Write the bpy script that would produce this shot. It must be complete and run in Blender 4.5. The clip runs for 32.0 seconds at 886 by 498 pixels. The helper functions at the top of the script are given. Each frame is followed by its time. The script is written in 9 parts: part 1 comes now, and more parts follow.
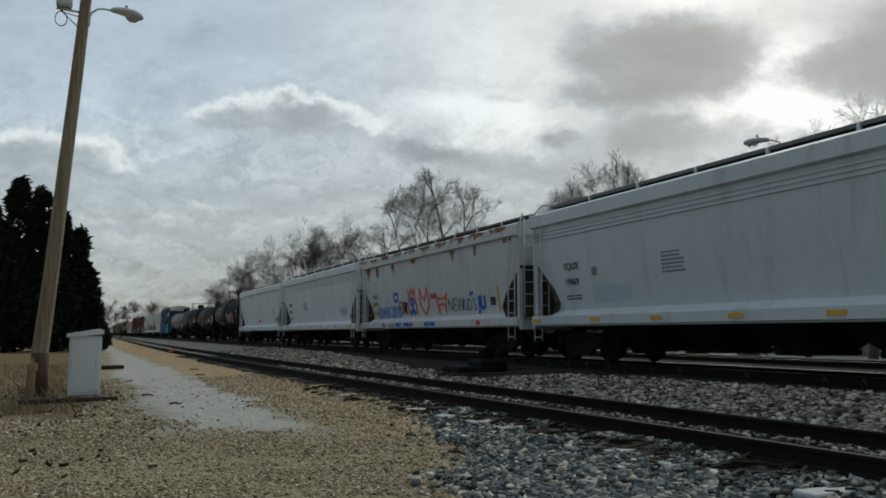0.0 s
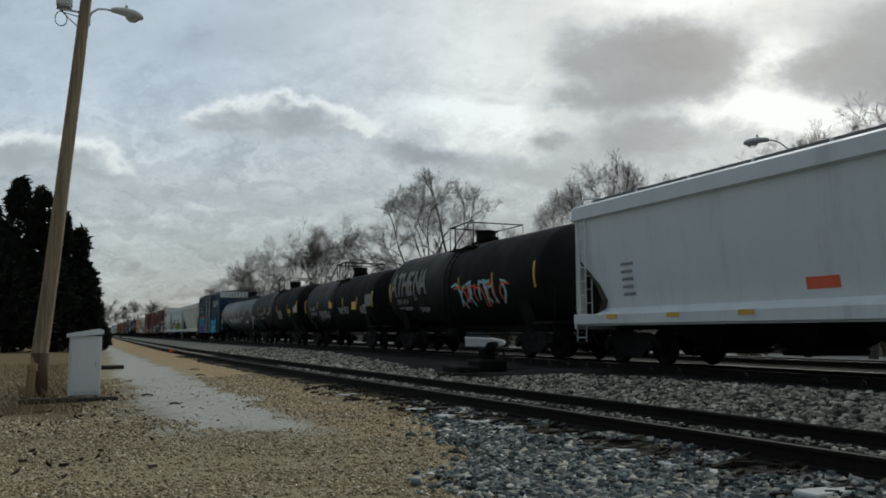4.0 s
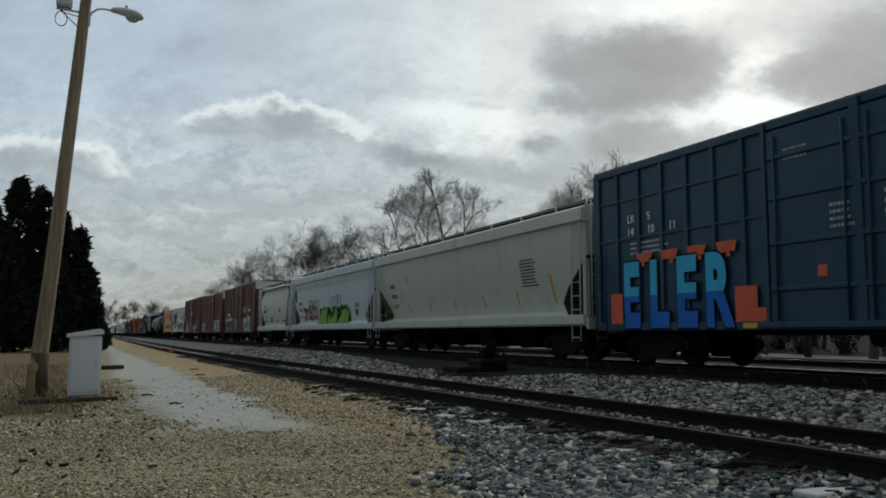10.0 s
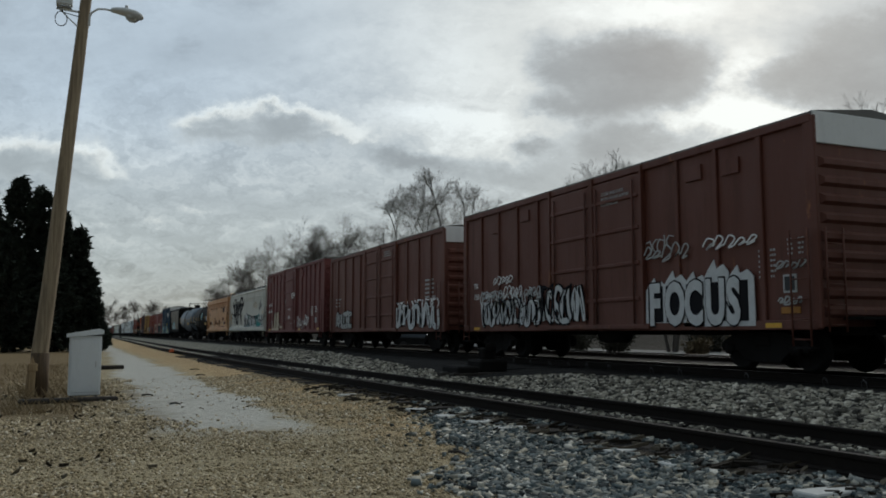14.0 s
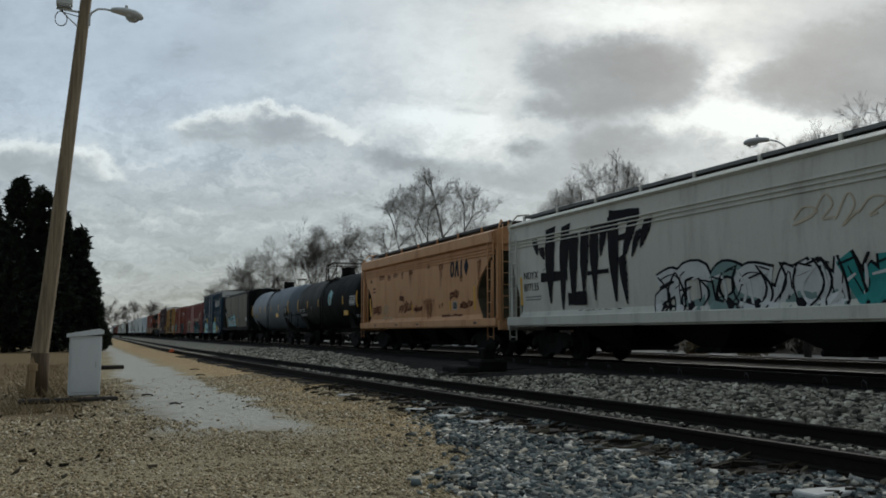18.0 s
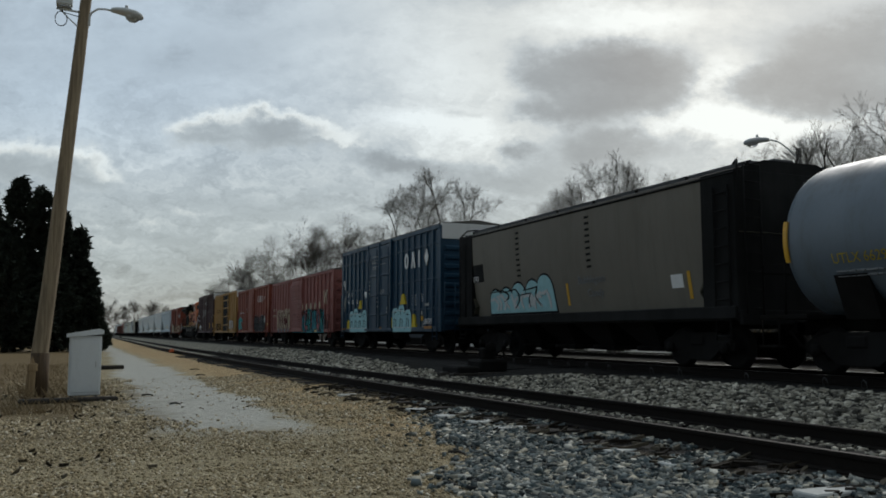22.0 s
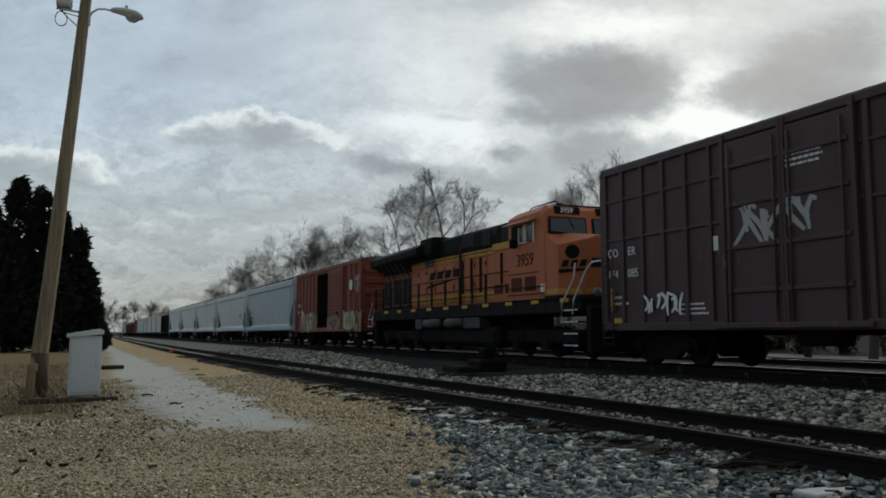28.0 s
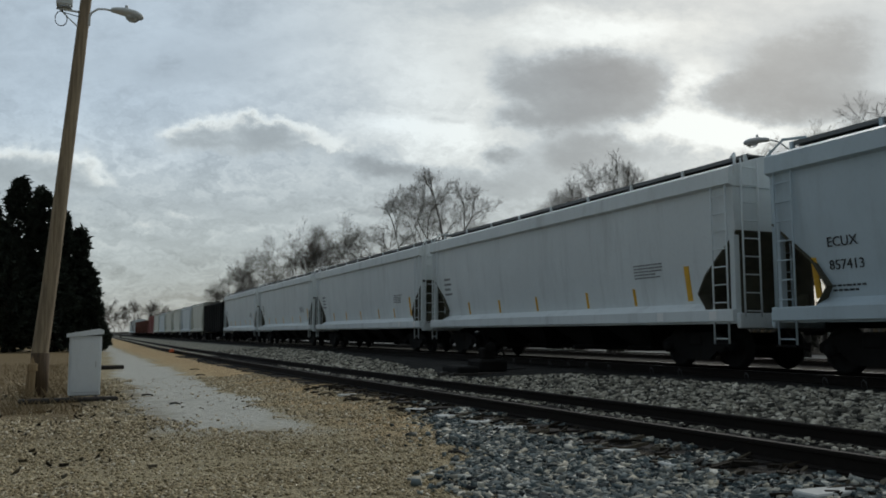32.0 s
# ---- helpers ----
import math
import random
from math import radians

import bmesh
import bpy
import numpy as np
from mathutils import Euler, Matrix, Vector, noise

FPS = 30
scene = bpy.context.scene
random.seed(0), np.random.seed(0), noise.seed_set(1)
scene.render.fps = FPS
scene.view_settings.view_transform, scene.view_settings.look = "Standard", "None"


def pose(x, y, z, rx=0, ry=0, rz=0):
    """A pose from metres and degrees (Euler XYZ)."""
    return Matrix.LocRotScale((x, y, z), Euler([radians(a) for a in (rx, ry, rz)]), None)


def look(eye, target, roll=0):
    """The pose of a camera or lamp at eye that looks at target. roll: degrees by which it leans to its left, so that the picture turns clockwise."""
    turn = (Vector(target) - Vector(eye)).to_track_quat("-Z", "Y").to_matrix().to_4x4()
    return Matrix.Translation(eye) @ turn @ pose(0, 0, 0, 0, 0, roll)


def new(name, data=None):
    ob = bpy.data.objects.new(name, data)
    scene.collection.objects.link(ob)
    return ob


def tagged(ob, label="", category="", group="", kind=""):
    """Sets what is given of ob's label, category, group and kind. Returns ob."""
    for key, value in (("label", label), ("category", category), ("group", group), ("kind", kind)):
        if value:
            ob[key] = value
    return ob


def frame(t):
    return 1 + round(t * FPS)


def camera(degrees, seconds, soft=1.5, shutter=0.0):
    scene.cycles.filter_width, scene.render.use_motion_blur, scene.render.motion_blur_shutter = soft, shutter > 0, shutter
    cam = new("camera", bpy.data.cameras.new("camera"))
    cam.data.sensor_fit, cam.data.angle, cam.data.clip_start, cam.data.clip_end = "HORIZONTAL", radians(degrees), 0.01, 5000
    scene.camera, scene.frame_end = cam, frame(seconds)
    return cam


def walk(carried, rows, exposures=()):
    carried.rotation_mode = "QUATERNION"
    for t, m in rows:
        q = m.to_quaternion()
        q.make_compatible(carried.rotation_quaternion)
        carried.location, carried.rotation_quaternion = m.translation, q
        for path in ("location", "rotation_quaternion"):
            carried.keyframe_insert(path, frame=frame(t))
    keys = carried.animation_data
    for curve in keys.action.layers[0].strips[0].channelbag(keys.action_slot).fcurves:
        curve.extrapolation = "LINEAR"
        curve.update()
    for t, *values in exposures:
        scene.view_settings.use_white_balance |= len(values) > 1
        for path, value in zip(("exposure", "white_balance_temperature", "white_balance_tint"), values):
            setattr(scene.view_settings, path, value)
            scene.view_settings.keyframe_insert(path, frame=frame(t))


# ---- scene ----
# World: x runs along the main track (the train goes towards +x), y across it, z up.
# The camera stands on the gravel lot beside a siding.
EYE = (0.0, 0.0, 1.25)
YAW, PITCH = radians(-66.97), radians(5.75)
VIEW = Vector((math.sin(YAW) * math.cos(PITCH), math.cos(YAW) * math.cos(PITCH), math.sin(PITCH)))
cam = camera(55.8, 32.0, soft=1.8)
stand = look(EYE, Vector(EYE) + VIEW * 10)
walk(cam, [(0.0, stand), (32.0, stand)], exposures=[(0.0, 0.0), (32.0, 0.0)])

# ---- world and sun: a low veiled sun behind the train ----
SUN_DIR = Vector((-0.62, 0.62, 0.48)).normalized()
world = bpy.data.worlds.new("world")
scene.world = world
world.use_nodes = True
wn = world.node_tree
wn.nodes.clear()
sky = wn.nodes.new("ShaderNodeTexSky")
sky.sky_type = "NISHITA"
sky.sun_disc = False
sky.sun_elevation = math.asin(SUN_DIR.z)
sky.sun_rotation = math.atan2(SUN_DIR.x, SUN_DIR.y)
bg = wn.nodes.new("ShaderNodeBackground")
bg.inputs["Strength"].default_value = 0.08
wo = wn.nodes.new("ShaderNodeOutputWorld")
wn.links.new(sky.outputs[0], bg.inputs[0])
wn.links.new(bg.outputs[0], wo.inputs[0])
sun_data = bpy.data.lights.new("sun", "SUN")
sun_data.energy = 6.2
sun_data.angle = radians(12)
sun_data.color = (1.0, 0.97, 0.92)
sun = new("sun", sun_data)
sun.matrix_world = look(SUN_DIR * 300, (0, 0, 0))


# ---- node helpers ----
class Tree:
    """A short way to write node trees."""

    def __init__(self, name):
        self.mat = bpy.data.materials.new(name)
        self.mat.use_nodes = True
        self.t = self.mat.node_tree
        self.t.nodes.clear()
        self.out = self.t.nodes.new("ShaderNodeOutputMaterial")

    def put(self, sock, value):
        if isinstance(value, (int, float)):
            sock.default_value = value
        elif isinstance(value, (tuple, list, Vector)):
            v = tuple(value)
            if sock.type == "RGBA" and len(v) == 3:
                v = (*v, 1.0)
            sock.default_value = v
        else:
            self.t.links.new(value, sock)

    def coord(self, which="Object"):
        return self.t.nodes.new("ShaderNodeTexCoord").outputs[which]

    def scaled(self, vec, s):
        n = self.t.nodes.new("ShaderNodeMapping")
        self.put(n.inputs["Vector"], vec)
        n.inputs["Scale"].default_value = s
        return n.outputs[0]

    def noise(self, vec, scale, detail=4, rough=0.55, dist=0.0, out="Fac"):
        n = self.t.nodes.new("ShaderNodeTexNoise")
        self.put(n.inputs["Vector"], vec)
        n.inputs["Scale"].default_value = scale
        n.inputs["Detail"].default_value = detail
        n.inputs["Roughness"].default_value = rough
        n.inputs["Distortion"].default_value = dist
        return n.outputs[out]

    def cells(self, vec, scale, out="Color", feature="F1"):
        n = self.t.nodes.new("ShaderNodeTexVoronoi")
        n.feature = feature
        self.put(n.inputs["Vector"], vec)
        n.inputs["Scale"].default_value = scale
        return n.outputs[out]

    def math(self, op, a, b=0.0, clamp=False):
        n = self.t.nodes.new("ShaderNodeMath")
        n.operation, n.use_clamp = op, clamp
        self.put(n.inputs[0], a)
        self.put(n.inputs[1], b)
        return n.outputs[0]

    def vmath(self, op, a, b=(0, 0, 0), out=0):
        n = self.t.nodes.new("ShaderNodeVectorMath")
        n.operation = op
        self.put(n.inputs[0], a)
        self.put(n.inputs[1], b)
        return n.outputs[out]

    def remap(self, v, a, b, c=0.0, d=1.0, smooth=True):
        n = self.t.nodes.new("ShaderNodeMapRange")
        n.interpolation_type = "SMOOTHSTEP" if smooth else "LINEAR"
        self.put(n.inputs["Value"], v)
        for key, val in (("From Min", a), ("From Max", b), ("To Min", c), ("To Max", d)):
            n.inputs[key].default_value = val
        return n.outputs[0]

    def mix(self, fac, a, b, blend="MIX"):
        n = self.t.nodes.new("ShaderNodeMix")
        n.data_type, n.blend_type = "RGBA", blend
        self.put(n.inputs[0], fac)
        self.put(n.inputs[6], a)
        self.put(n.inputs[7], b)
        return n.outputs[2]

    def ramp(self, fac, stops):
        n = self.t.nodes.new("ShaderNodeValToRGB")
        self.put(n.inputs[0], fac)
        e = n.color_ramp.elements
        while len(e) < len(stops):
            e.new(0.5)
        for el, (pos, col) in zip(e, stops):
            el.position, el.color = pos, (*col, 1.0)
        return n.outputs[0]

    def xyz(self, vec):
        n = self.t.nodes.new("ShaderNodeSeparateXYZ")
        self.put(n.inputs[0], vec)
        return n.outputs

    def combine(self, x, y, z=0.0):
        n = self.t.nodes.new("ShaderNodeCombineXYZ")
        for i, v in enumerate((x, y, z)):
            self.put(n.inputs[i], v)
        return n.outputs[0]

    def rand(self):
        return self.t.nodes.new("ShaderNodeObjectInfo").outputs["Random"]

    def island(self):
        return self.t.nodes.new("ShaderNodeNewGeometry").outputs["Random Per Island"]

    def bump(self, height, strength=0.3, dist=0.02):
        n = self.t.nodes.new("ShaderNodeBump")
        n.inputs["Strength"].default_value = strength
        n.inputs["Distance"].default_value = dist
        self.put(n.inputs["Height"], height)
        return n.outputs[0]

    def surface(self, color, rough=0.6, metal=0.0, normal=None, spec=0.5):
        n = self.t.nodes.new("ShaderNodeBsdfPrincipled")
        self.put(n.inputs["Base Color"], color)
        self.put(n.inputs["Roughness"], rough)
        self.put(n.inputs["Metallic"], metal)
        n.inputs["Specular IOR Level"].default_value = spec
        if normal is not None:
            self.put(n.inputs["Normal"], normal)
        self.t.links.new(n.outputs[0], self.out.inputs[0])
        return self.mat


# ---- materials ----
def paint(name, color, dirt=(0.10, 0.09, 0.075), dirty=0.35, rust=0.0, rough=0.55, faded=0.15, rust_col=(0.20, 0.075, 0.025), spec=0.5):
    """Weathered railway paint: faded patches, run-down streaks, grime and rust."""
    t = Tree(name)
    p = t.coord()
    big = t.noise(p, 0.45, 4, 0.6)
    streak = t.noise(t.scaled(p, (1.7, 1.7, 0.22)), 1.0, 8, 0.72)
    fine = t.noise(p, 14.0, 4, 0.6)
    lighter = tuple(min(1, c * 1.18 + 0.03) for c in color)
    c = t.mix(t.math("MULTIPLY", t.remap(big, 0.4, 0.65), faded * 2), color, lighter)
    c = t.mix(t.math("MULTIPLY", t.remap(streak, 0.48, 0.75), dirty), c, dirt)
    c = t.mix(t.math("MULTIPLY", t.remap(fine, 0.5, 0.8), dirty * 0.4), c, dirt)
    if rust > 0:
        patch = t.math("MULTIPLY", t.remap(t.noise(t.scaled(p, (1.6, 1.6, 0.5)), 1.3, 6, 0.7), 0.64 - 0.24 * rust, 0.72 - 0.2 * rust), t.remap(fine, 0.3, 0.55))
        c = t.mix(patch, c, t.mix(fine, rust_col, tuple(v * 1.9 for v in rust_col)))
    r = t.remap(streak, 0.3, 0.8, rough, min(1, rough + 0.25))
    return t.surface(c, r, 0.0, t.bump(t.math("ADD", big, t.math("MULTIPLY", fine, 0.1)), 0.25, 0.03), spec)


def plain(name, color, rough=0.6, metal=0.0, vary=0.25, scale=8.0, spec=0.5):
    t = Tree(name)
    n = t.noise(t.coord(), scale, 4, 0.6)
    dark = tuple(c * (1 - vary) for c in color)
    light = tuple(min(1, c * (1 + vary)) for c in color)
    return t.surface(t.mix(n, dark, light), rough, metal, t.bump(n, 0.2, 0.01), spec)


M = {}
M["grey_white"] = paint("grey_white_paint", (0.66, 0.71, 0.72), dirty=0.22)
M["light_grey"] = paint("light_grey_paint", (0.57, 0.63, 0.65), dirty=0.25)
M["blue_grey"] = paint("blue_grey_paint", (0.47, 0.56, 0.61), dirty=0.18)
M["cream_grey"] = paint("cream_grey_paint", (0.56, 0.57, 0.50), dirty=0.22)
M["rusty_white"] = paint("rusty_white_paint", (0.58, 0.60, 0.60), dirty=0.3, rust=0.04, rust_col=(0.26, 0.10, 0.035))
M["graffiti_white"] = paint("dirty_white_paint", (0.60, 0.60, 0.535), dirty=0.35)
M["orange_tan"] = paint("orange_tan_paint", (0.58, 0.315, 0.15), dirt=(0.34, 0.145, 0.06), dirty=0.6, rust=0.08)
M["oxide_red"] = paint("oxide_red_paint", (0.118, 0.034, 0.019), dirt=(0.045, 0.024, 0.017), dirty=0.5, rust=0.1)
M["oxide_dull"] = paint("dull_oxide_paint", (0.135, 0.043, 0.027), dirt=(0.05, 0.03, 0.022), dirty=0.5, rust=0.15)
M["deep_red"] = paint("deep_red_paint", (0.150, 0.034, 0.030), dirt=(0.055, 0.022, 0.018), dirty=0.45)
M["faded_red"] = paint("faded_red_paint", (0.255, 0.080, 0.068), dirt=(0.11, 0.045, 0.036), dirty=0.45, faded=0.3)
M["bright_red"] = paint("bright_red_paint", (0.235, 0.052, 0.028), dirt=(0.085, 0.03, 0.02), dirty=0.45, rust=0.2)
M["boxcar_yellow"] = paint("boxcar_yellow_paint", (0.42, 0.24, 0.065), dirt=(0.16, 0.09, 0.04), dirty=0.6)
M["plum_brown"] = paint("plum_brown_paint", (0.068, 0.036, 0.040), dirty=0.3, rust=0.1)
M["gatx_blue"] = paint("navy_blue_paint", (0.009, 0.047, 0.090), dirt=(0.016, 0.026, 0.038), dirty=0.35, rough=0.36, spec=0.35)
M["tank_black"] = paint("black_tank_paint", (0.005, 0.0058, 0.006), dirt=(0.011, 0.0108, 0.010), dirty=0.25, rough=0.6, spec=0.17)
M["tank_grey"] = paint("slate_grey_tank_paint", (0.085, 0.105, 0.115), dirty=0.35, rough=0.42)
M["tank_blue"] = paint("grey_blue_tank_paint", (0.13, 0.165, 0.20), dirty=0.45, rough=0.45)
M["coal_brown"] = paint("taupe_hopper_paint", (0.16, 0.145, 0.115), dirty=0.4)
M["loco_orange"] = paint("locomotive_orange_paint", (0.47, 0.125, 0.035), dirty=0.4, rough=0.45)
M["loco_yellow"] = paint("locomotive_yellow_paint", (0.55, 0.29, 0.04), dirty=0.3)
M["loco_black"] = paint("locomotive_black_paint", (0.006, 0.0066, 0.0066), dirt=(0.013, 0.012, 0.0105), dirty=0.35, rough=0.75, spec=0.2)
M["white_paint"] = paint("white_paint", (0.72, 0.73, 0.72), dirty=0.2)
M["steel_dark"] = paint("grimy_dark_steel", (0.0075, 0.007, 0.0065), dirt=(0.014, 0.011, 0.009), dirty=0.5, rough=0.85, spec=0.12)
M["walkway"] = paint("grating_grey", (0.13, 0.135, 0.135), dirty=0.4)
M["roof_dark"] = paint("dark_grating", (0.045, 0.05, 0.055), dirty=0.3)
# olive grime darkened further to carry the shadow inside the end bays
M["bay_shade_grime"] = plain("grimy_shaded_end_bay", (0.070, 0.064, 0.043), 0.9, 0, 0.5, 4)
M["pale_cement"] = paint("pale_cement_grey_paint", (0.60, 0.62, 0.56), dirty=0.2)
M["old_plank"] = plain("worn_floor_plank", (0.06, 0.045, 0.03), 0.9, 0, 0.5, 6)
M["rail_top"] = plain("worn_rail_steel", (0.13, 0.128, 0.125), 0.5, 0.6)
M["steel_grey"] = plain("dark_grey_steel", (0.06, 0.062, 0.064), 0.6)
M["rail_dull"] = plain("dull_rusty_rail_top", (0.036, 0.031, 0.027), 0.75, 0.2, 0.5, 9, 0.2)
M["rail_side"] = plain("rusty_rail_side", (0.012, 0.009, 0.007), 0.85, 0.0, 0.5, 20, 0.2)
M["roof_dull"] = paint("dull_stained_roof", (0.12, 0.115, 0.105), dirty=0.5)
M["roof_galv"] = paint("galvanised_roof", (0.40, 0.42, 0.42), dirty=0.4)
M["letters_white"] = plain("white_lettering", (0.82, 0.83, 0.82), 0.6, 0, 0.12)
M["letters_dim"] = plain("worn_white_lettering", (0.42, 0.43, 0.42), 0.7, 0, 0.3, 20)
M["letters_black"] = plain("black_lettering", (0.025, 0.028, 0.032), 0.6)
M["letters_grey"] = plain("grey_lettering", (0.20, 0.21, 0.22), 0.6)
M["reflector"] = plain("yellow_reflector", (0.68, 0.38, 0.03), 0.4)
M["placard_orange"] = plain("dulled_orange_reflector", (0.40, 0.17, 0.02), 0.5)
M["glass_dark"] = plain("dark_cab_glass", (0.03, 0.04, 0.05), 0.08, 0, 0.1)
for key, col in (("g_cyan", (0.06, 0.46, 0.70)), ("g_blue", (0.025, 0.16, 0.56)), ("g_red", (0.72, 0.15, 0.08)), ("g_black", (0.008, 0.008, 0.011)),
                 ("g_white", (0.62, 0.64, 0.64)), ("g_teal", (0.04, 0.28, 0.27)), ("g_yellow", (0.66, 0.50, 0.05)),
                 ("g_pink", (0.52, 0.07, 0.12)), ("g_cream", (0.58, 0.50, 0.38)), ("g_pale", (0.36, 0.62, 0.66)), ("g_maroon", (0.11, 0.03, 0.028)), ("g_deep_green", (0.012, 0.055, 0.022)), ("g_lime", (0.20, 0.40, 0.06)), ("g_brick", (0.22, 0.045, 0.04)), ("g_teal_blue", (0.05, 0.24, 0.29)), ("g_rose", (0.36, 0.13, 0.14)), ("g_khaki", (0.36, 0.29, 0.19)), ("g_haze", (0.27, 0.17, 0.145)), ("g_haze_teal", (0.20, 0.30, 0.29)), ("g_haze_blue", (0.22, 0.28, 0.33)), ("g_slate", (0.10, 0.13, 0.16)), ("g_slate_dark", (0.018, 0.026, 0.040)), ("g_slate_blue", (0.05, 0.13, 0.30))):
    M[key] = plain("spray_" + key[2:], col, 0.8, 0, 0.25, 5, 0.2)




def decal(name, dark, light, ragged=1.0, scale=(1.3, 1.3, 0.55), full=1.0):
    """A stain with ragged, see-through edges that thins out downwards."""
    t = Tree(name)
    p = t.coord()
    g = t.xyz(t.coord("Generated"))
    n = t.noise(t.scaled(p, scale), 2.6, 8, 0.72)
    f = t.noise(p, 16.0, 5, 0.7)
    side = t.math("ABSOLUTE", t.math("SUBTRACT", t.math("MULTIPLY", g[0], 2.0), 1.0))
    keep = t.math("SUBTRACT", t.math("ADD", t.math("MULTIPLY", t.math("SUBTRACT", n, 0.5), 2.6 * ragged), t.math("MULTIPLY", g[2], 0.75)), t.math("MULTIPLY", t.math("POWER", side, 3.0), 0.8))
    keep = t.math("SUBTRACT", keep, t.math("MULTIPLY", t.remap(g[2], 0.88, 1.0), 0.5))
    b = t.t.nodes.new("ShaderNodeBsdfPrincipled")
    t.put(b.inputs["Base Color"], t.mix(f, dark, light))
    b.inputs["Roughness"].default_value = 0.85
    t.put(b.inputs["Alpha"], t.math("MULTIPLY", t.remap(keep, 0.10, 0.62, 0.0, full), t.remap(f, 0.3, 0.6, 0.35, 1.0)))
    t.t.links.new(b.outputs[0], t.out.inputs[0])
    return t.mat


M["rust_run"] = decal("orange_rust_run", (0.20, 0.07, 0.02), (0.44, 0.19, 0.06))
M["rust_faint"] = decal("faint_rust_run", (0.40, 0.17, 0.065), (0.52, 0.25, 0.10), 1.0, (3.0, 3.0, 0.4), 0.5)
M["rust_deep"] = decal("brown_red_rust_streak", (0.30, 0.115, 0.05), (0.42, 0.18, 0.08), 0.9, (2.4, 2.4, 0.3), 0.6)
M["rust_lip"] = decal("blotched_rust_on_the_eave", (0.22, 0.085, 0.035), (0.46, 0.25, 0.12), 1.3, (1.6, 1.6, 2.2), 0.95)

# ---- mesh helpers ----
class Shape:
    """Gathers vertices and faces of one mesh."""

    def __init__(self):
        self.v, self.f, self.mi, self.now, self.sm = [], [], [], 0, []

    def add(self, verts, faces, smooth=False):
        o = len(self.v)
        self.v.extend(tuple(p) for p in verts)
        for f in faces:
            self.f.append(tuple(i + o for i in f))
            self.mi.append(self.now)
            self.sm.append(smooth)
        return self

    def box(self, x0, y0, z0, x1, y1, z1, c=0.0):
        """A box, its edges cut back by c."""
        if c <= 0:
            v = [(x, y, z) for x in (x0, x1) for y in (y0, y1) for z in (z0, z1)]
            return self.add(v, [(0, 1, 3, 2), (4, 6, 7, 5), (0, 4, 5, 1), (2, 3, 7, 6), (0, 2, 6, 4), (1, 5, 7, 3)])
        v, ids = [], {}
        lo, hi = (x0, y0, z0), (x1, y1, z1)
        for k in range(8):
            b = (k & 1, k >> 1 & 1, k >> 2 & 1)
            q = [(hi if b[i] else lo)[i] for i in range(3)]
            for ax in range(3):
                r = [q[i] + (0 if i == ax else (-c if b[i] else c)) for i in range(3)]
                ids[(k, ax)] = len(v)
                v.append(r)
        f = []
        for ax in range(3):
            a, b = [i for i in range(3) if i != ax]
            for side in (0, 1):
                ring = [(0, 0), (1, 0), (1, 1), (0, 1)]
                f.append(tuple(ids[((side << ax) | (p << a) | (q << b), ax)] for p, q in ring))
            for p in (0, 1):
                for q in (0, 1):
                    k0 = (p << a) | (q << b)
                    k1 = k0 | (1 << ax)
                    f.append((ids[(k0, a)], ids[(k1, a)], ids[(k1, b)], ids[(k0, b)]))
        for k in range(8):
            f.append((ids[(k, 0)], ids[(k, 1)], ids[(k, 2)]))
        return self.add(v, f)

    def tube(self, pts, r, n=6, r1=None, caps=True, smooth=True):
        """A round bar along pts, tapered from r to r1."""
        pts = [Vector(p) for p in pts]
        r1 = r if r1 is None else r1
        rings = []
        for i, p in enumerate(pts):
            d = (pts[min(i + 1, len(pts) - 1)] - pts[max(i - 1, 0)]).normalized()
            a = d.orthogonal().normalized() if abs(d.z) > 0.95 else d.cross(Vector((0, 0, 1))).normalized()
            b = d.cross(a)
            rr = r + (r1 - r) * i / max(1, len(pts) - 1)
            rings.append([p + (a * math.cos(2 * math.pi * k / n) + b * math.sin(2 * math.pi * k / n)) * rr for k in range(n)])
        v = [q for ring in rings for q in ring]
        f = []
        for i in range(len(pts) - 1):
            for k in range(n):
                f.append((i * n + k, i * n + (k + 1) % n, (i + 1) * n + (k + 1) % n, (i + 1) * n + k))
        if caps:
            f.append(tuple(range(n)))
            f.append(tuple(range((len(pts) - 1) * n, len(pts) * n)))
        return self.add(v, f, smooth)

    def loft(self, rings, closed=True, caps=True, smooth=False):
        """A skin over rings with equal numbers of points."""
        n = len(rings[0])
        v = [p for ring in rings for p in ring]
        f = []
        for i in range(len(rings) - 1):
            for k in range(n if closed else n - 1):
                f.append((i * n + k, i * n + (k + 1) % n, (i + 1) * n + (k + 1) % n, (i + 1) * n + k))
        if caps:
            f.append(tuple(range(n)))
            f.append(tuple(range((len(rings) - 1) * n, len(rings) * n)))
        return self.add(v, f, smooth)

    def lathe_x(self, profile, cy, cz, n=24, smooth=True):
        """A body of revolution about a line along x; profile of (x, radius)."""
        rings = [[(x, cy + r * math.cos(2 * math.pi * k / n), cz + r * math.sin(2 * math.pi * k / n)) for k in range(n)] for x, r in profile]
        return self.loft(rings, True, True, smooth)

    def mesh(self, name, *mats):
        me = bpy.data.meshes.new(name)
        me.from_pydata(self.v, [], self.f)
        for m in mats:
            me.materials.append(m)
        me.polygons.foreach_set("material_index", self.mi)
        me.polygons.foreach_set("use_smooth", self.sm)
        bm = bmesh.new()
        bm.from_mesh(me)
        bmesh.ops.recalc_face_normals(bm, faces=bm.faces)
        bm.to_mesh(me)
        bm.free()
        return me


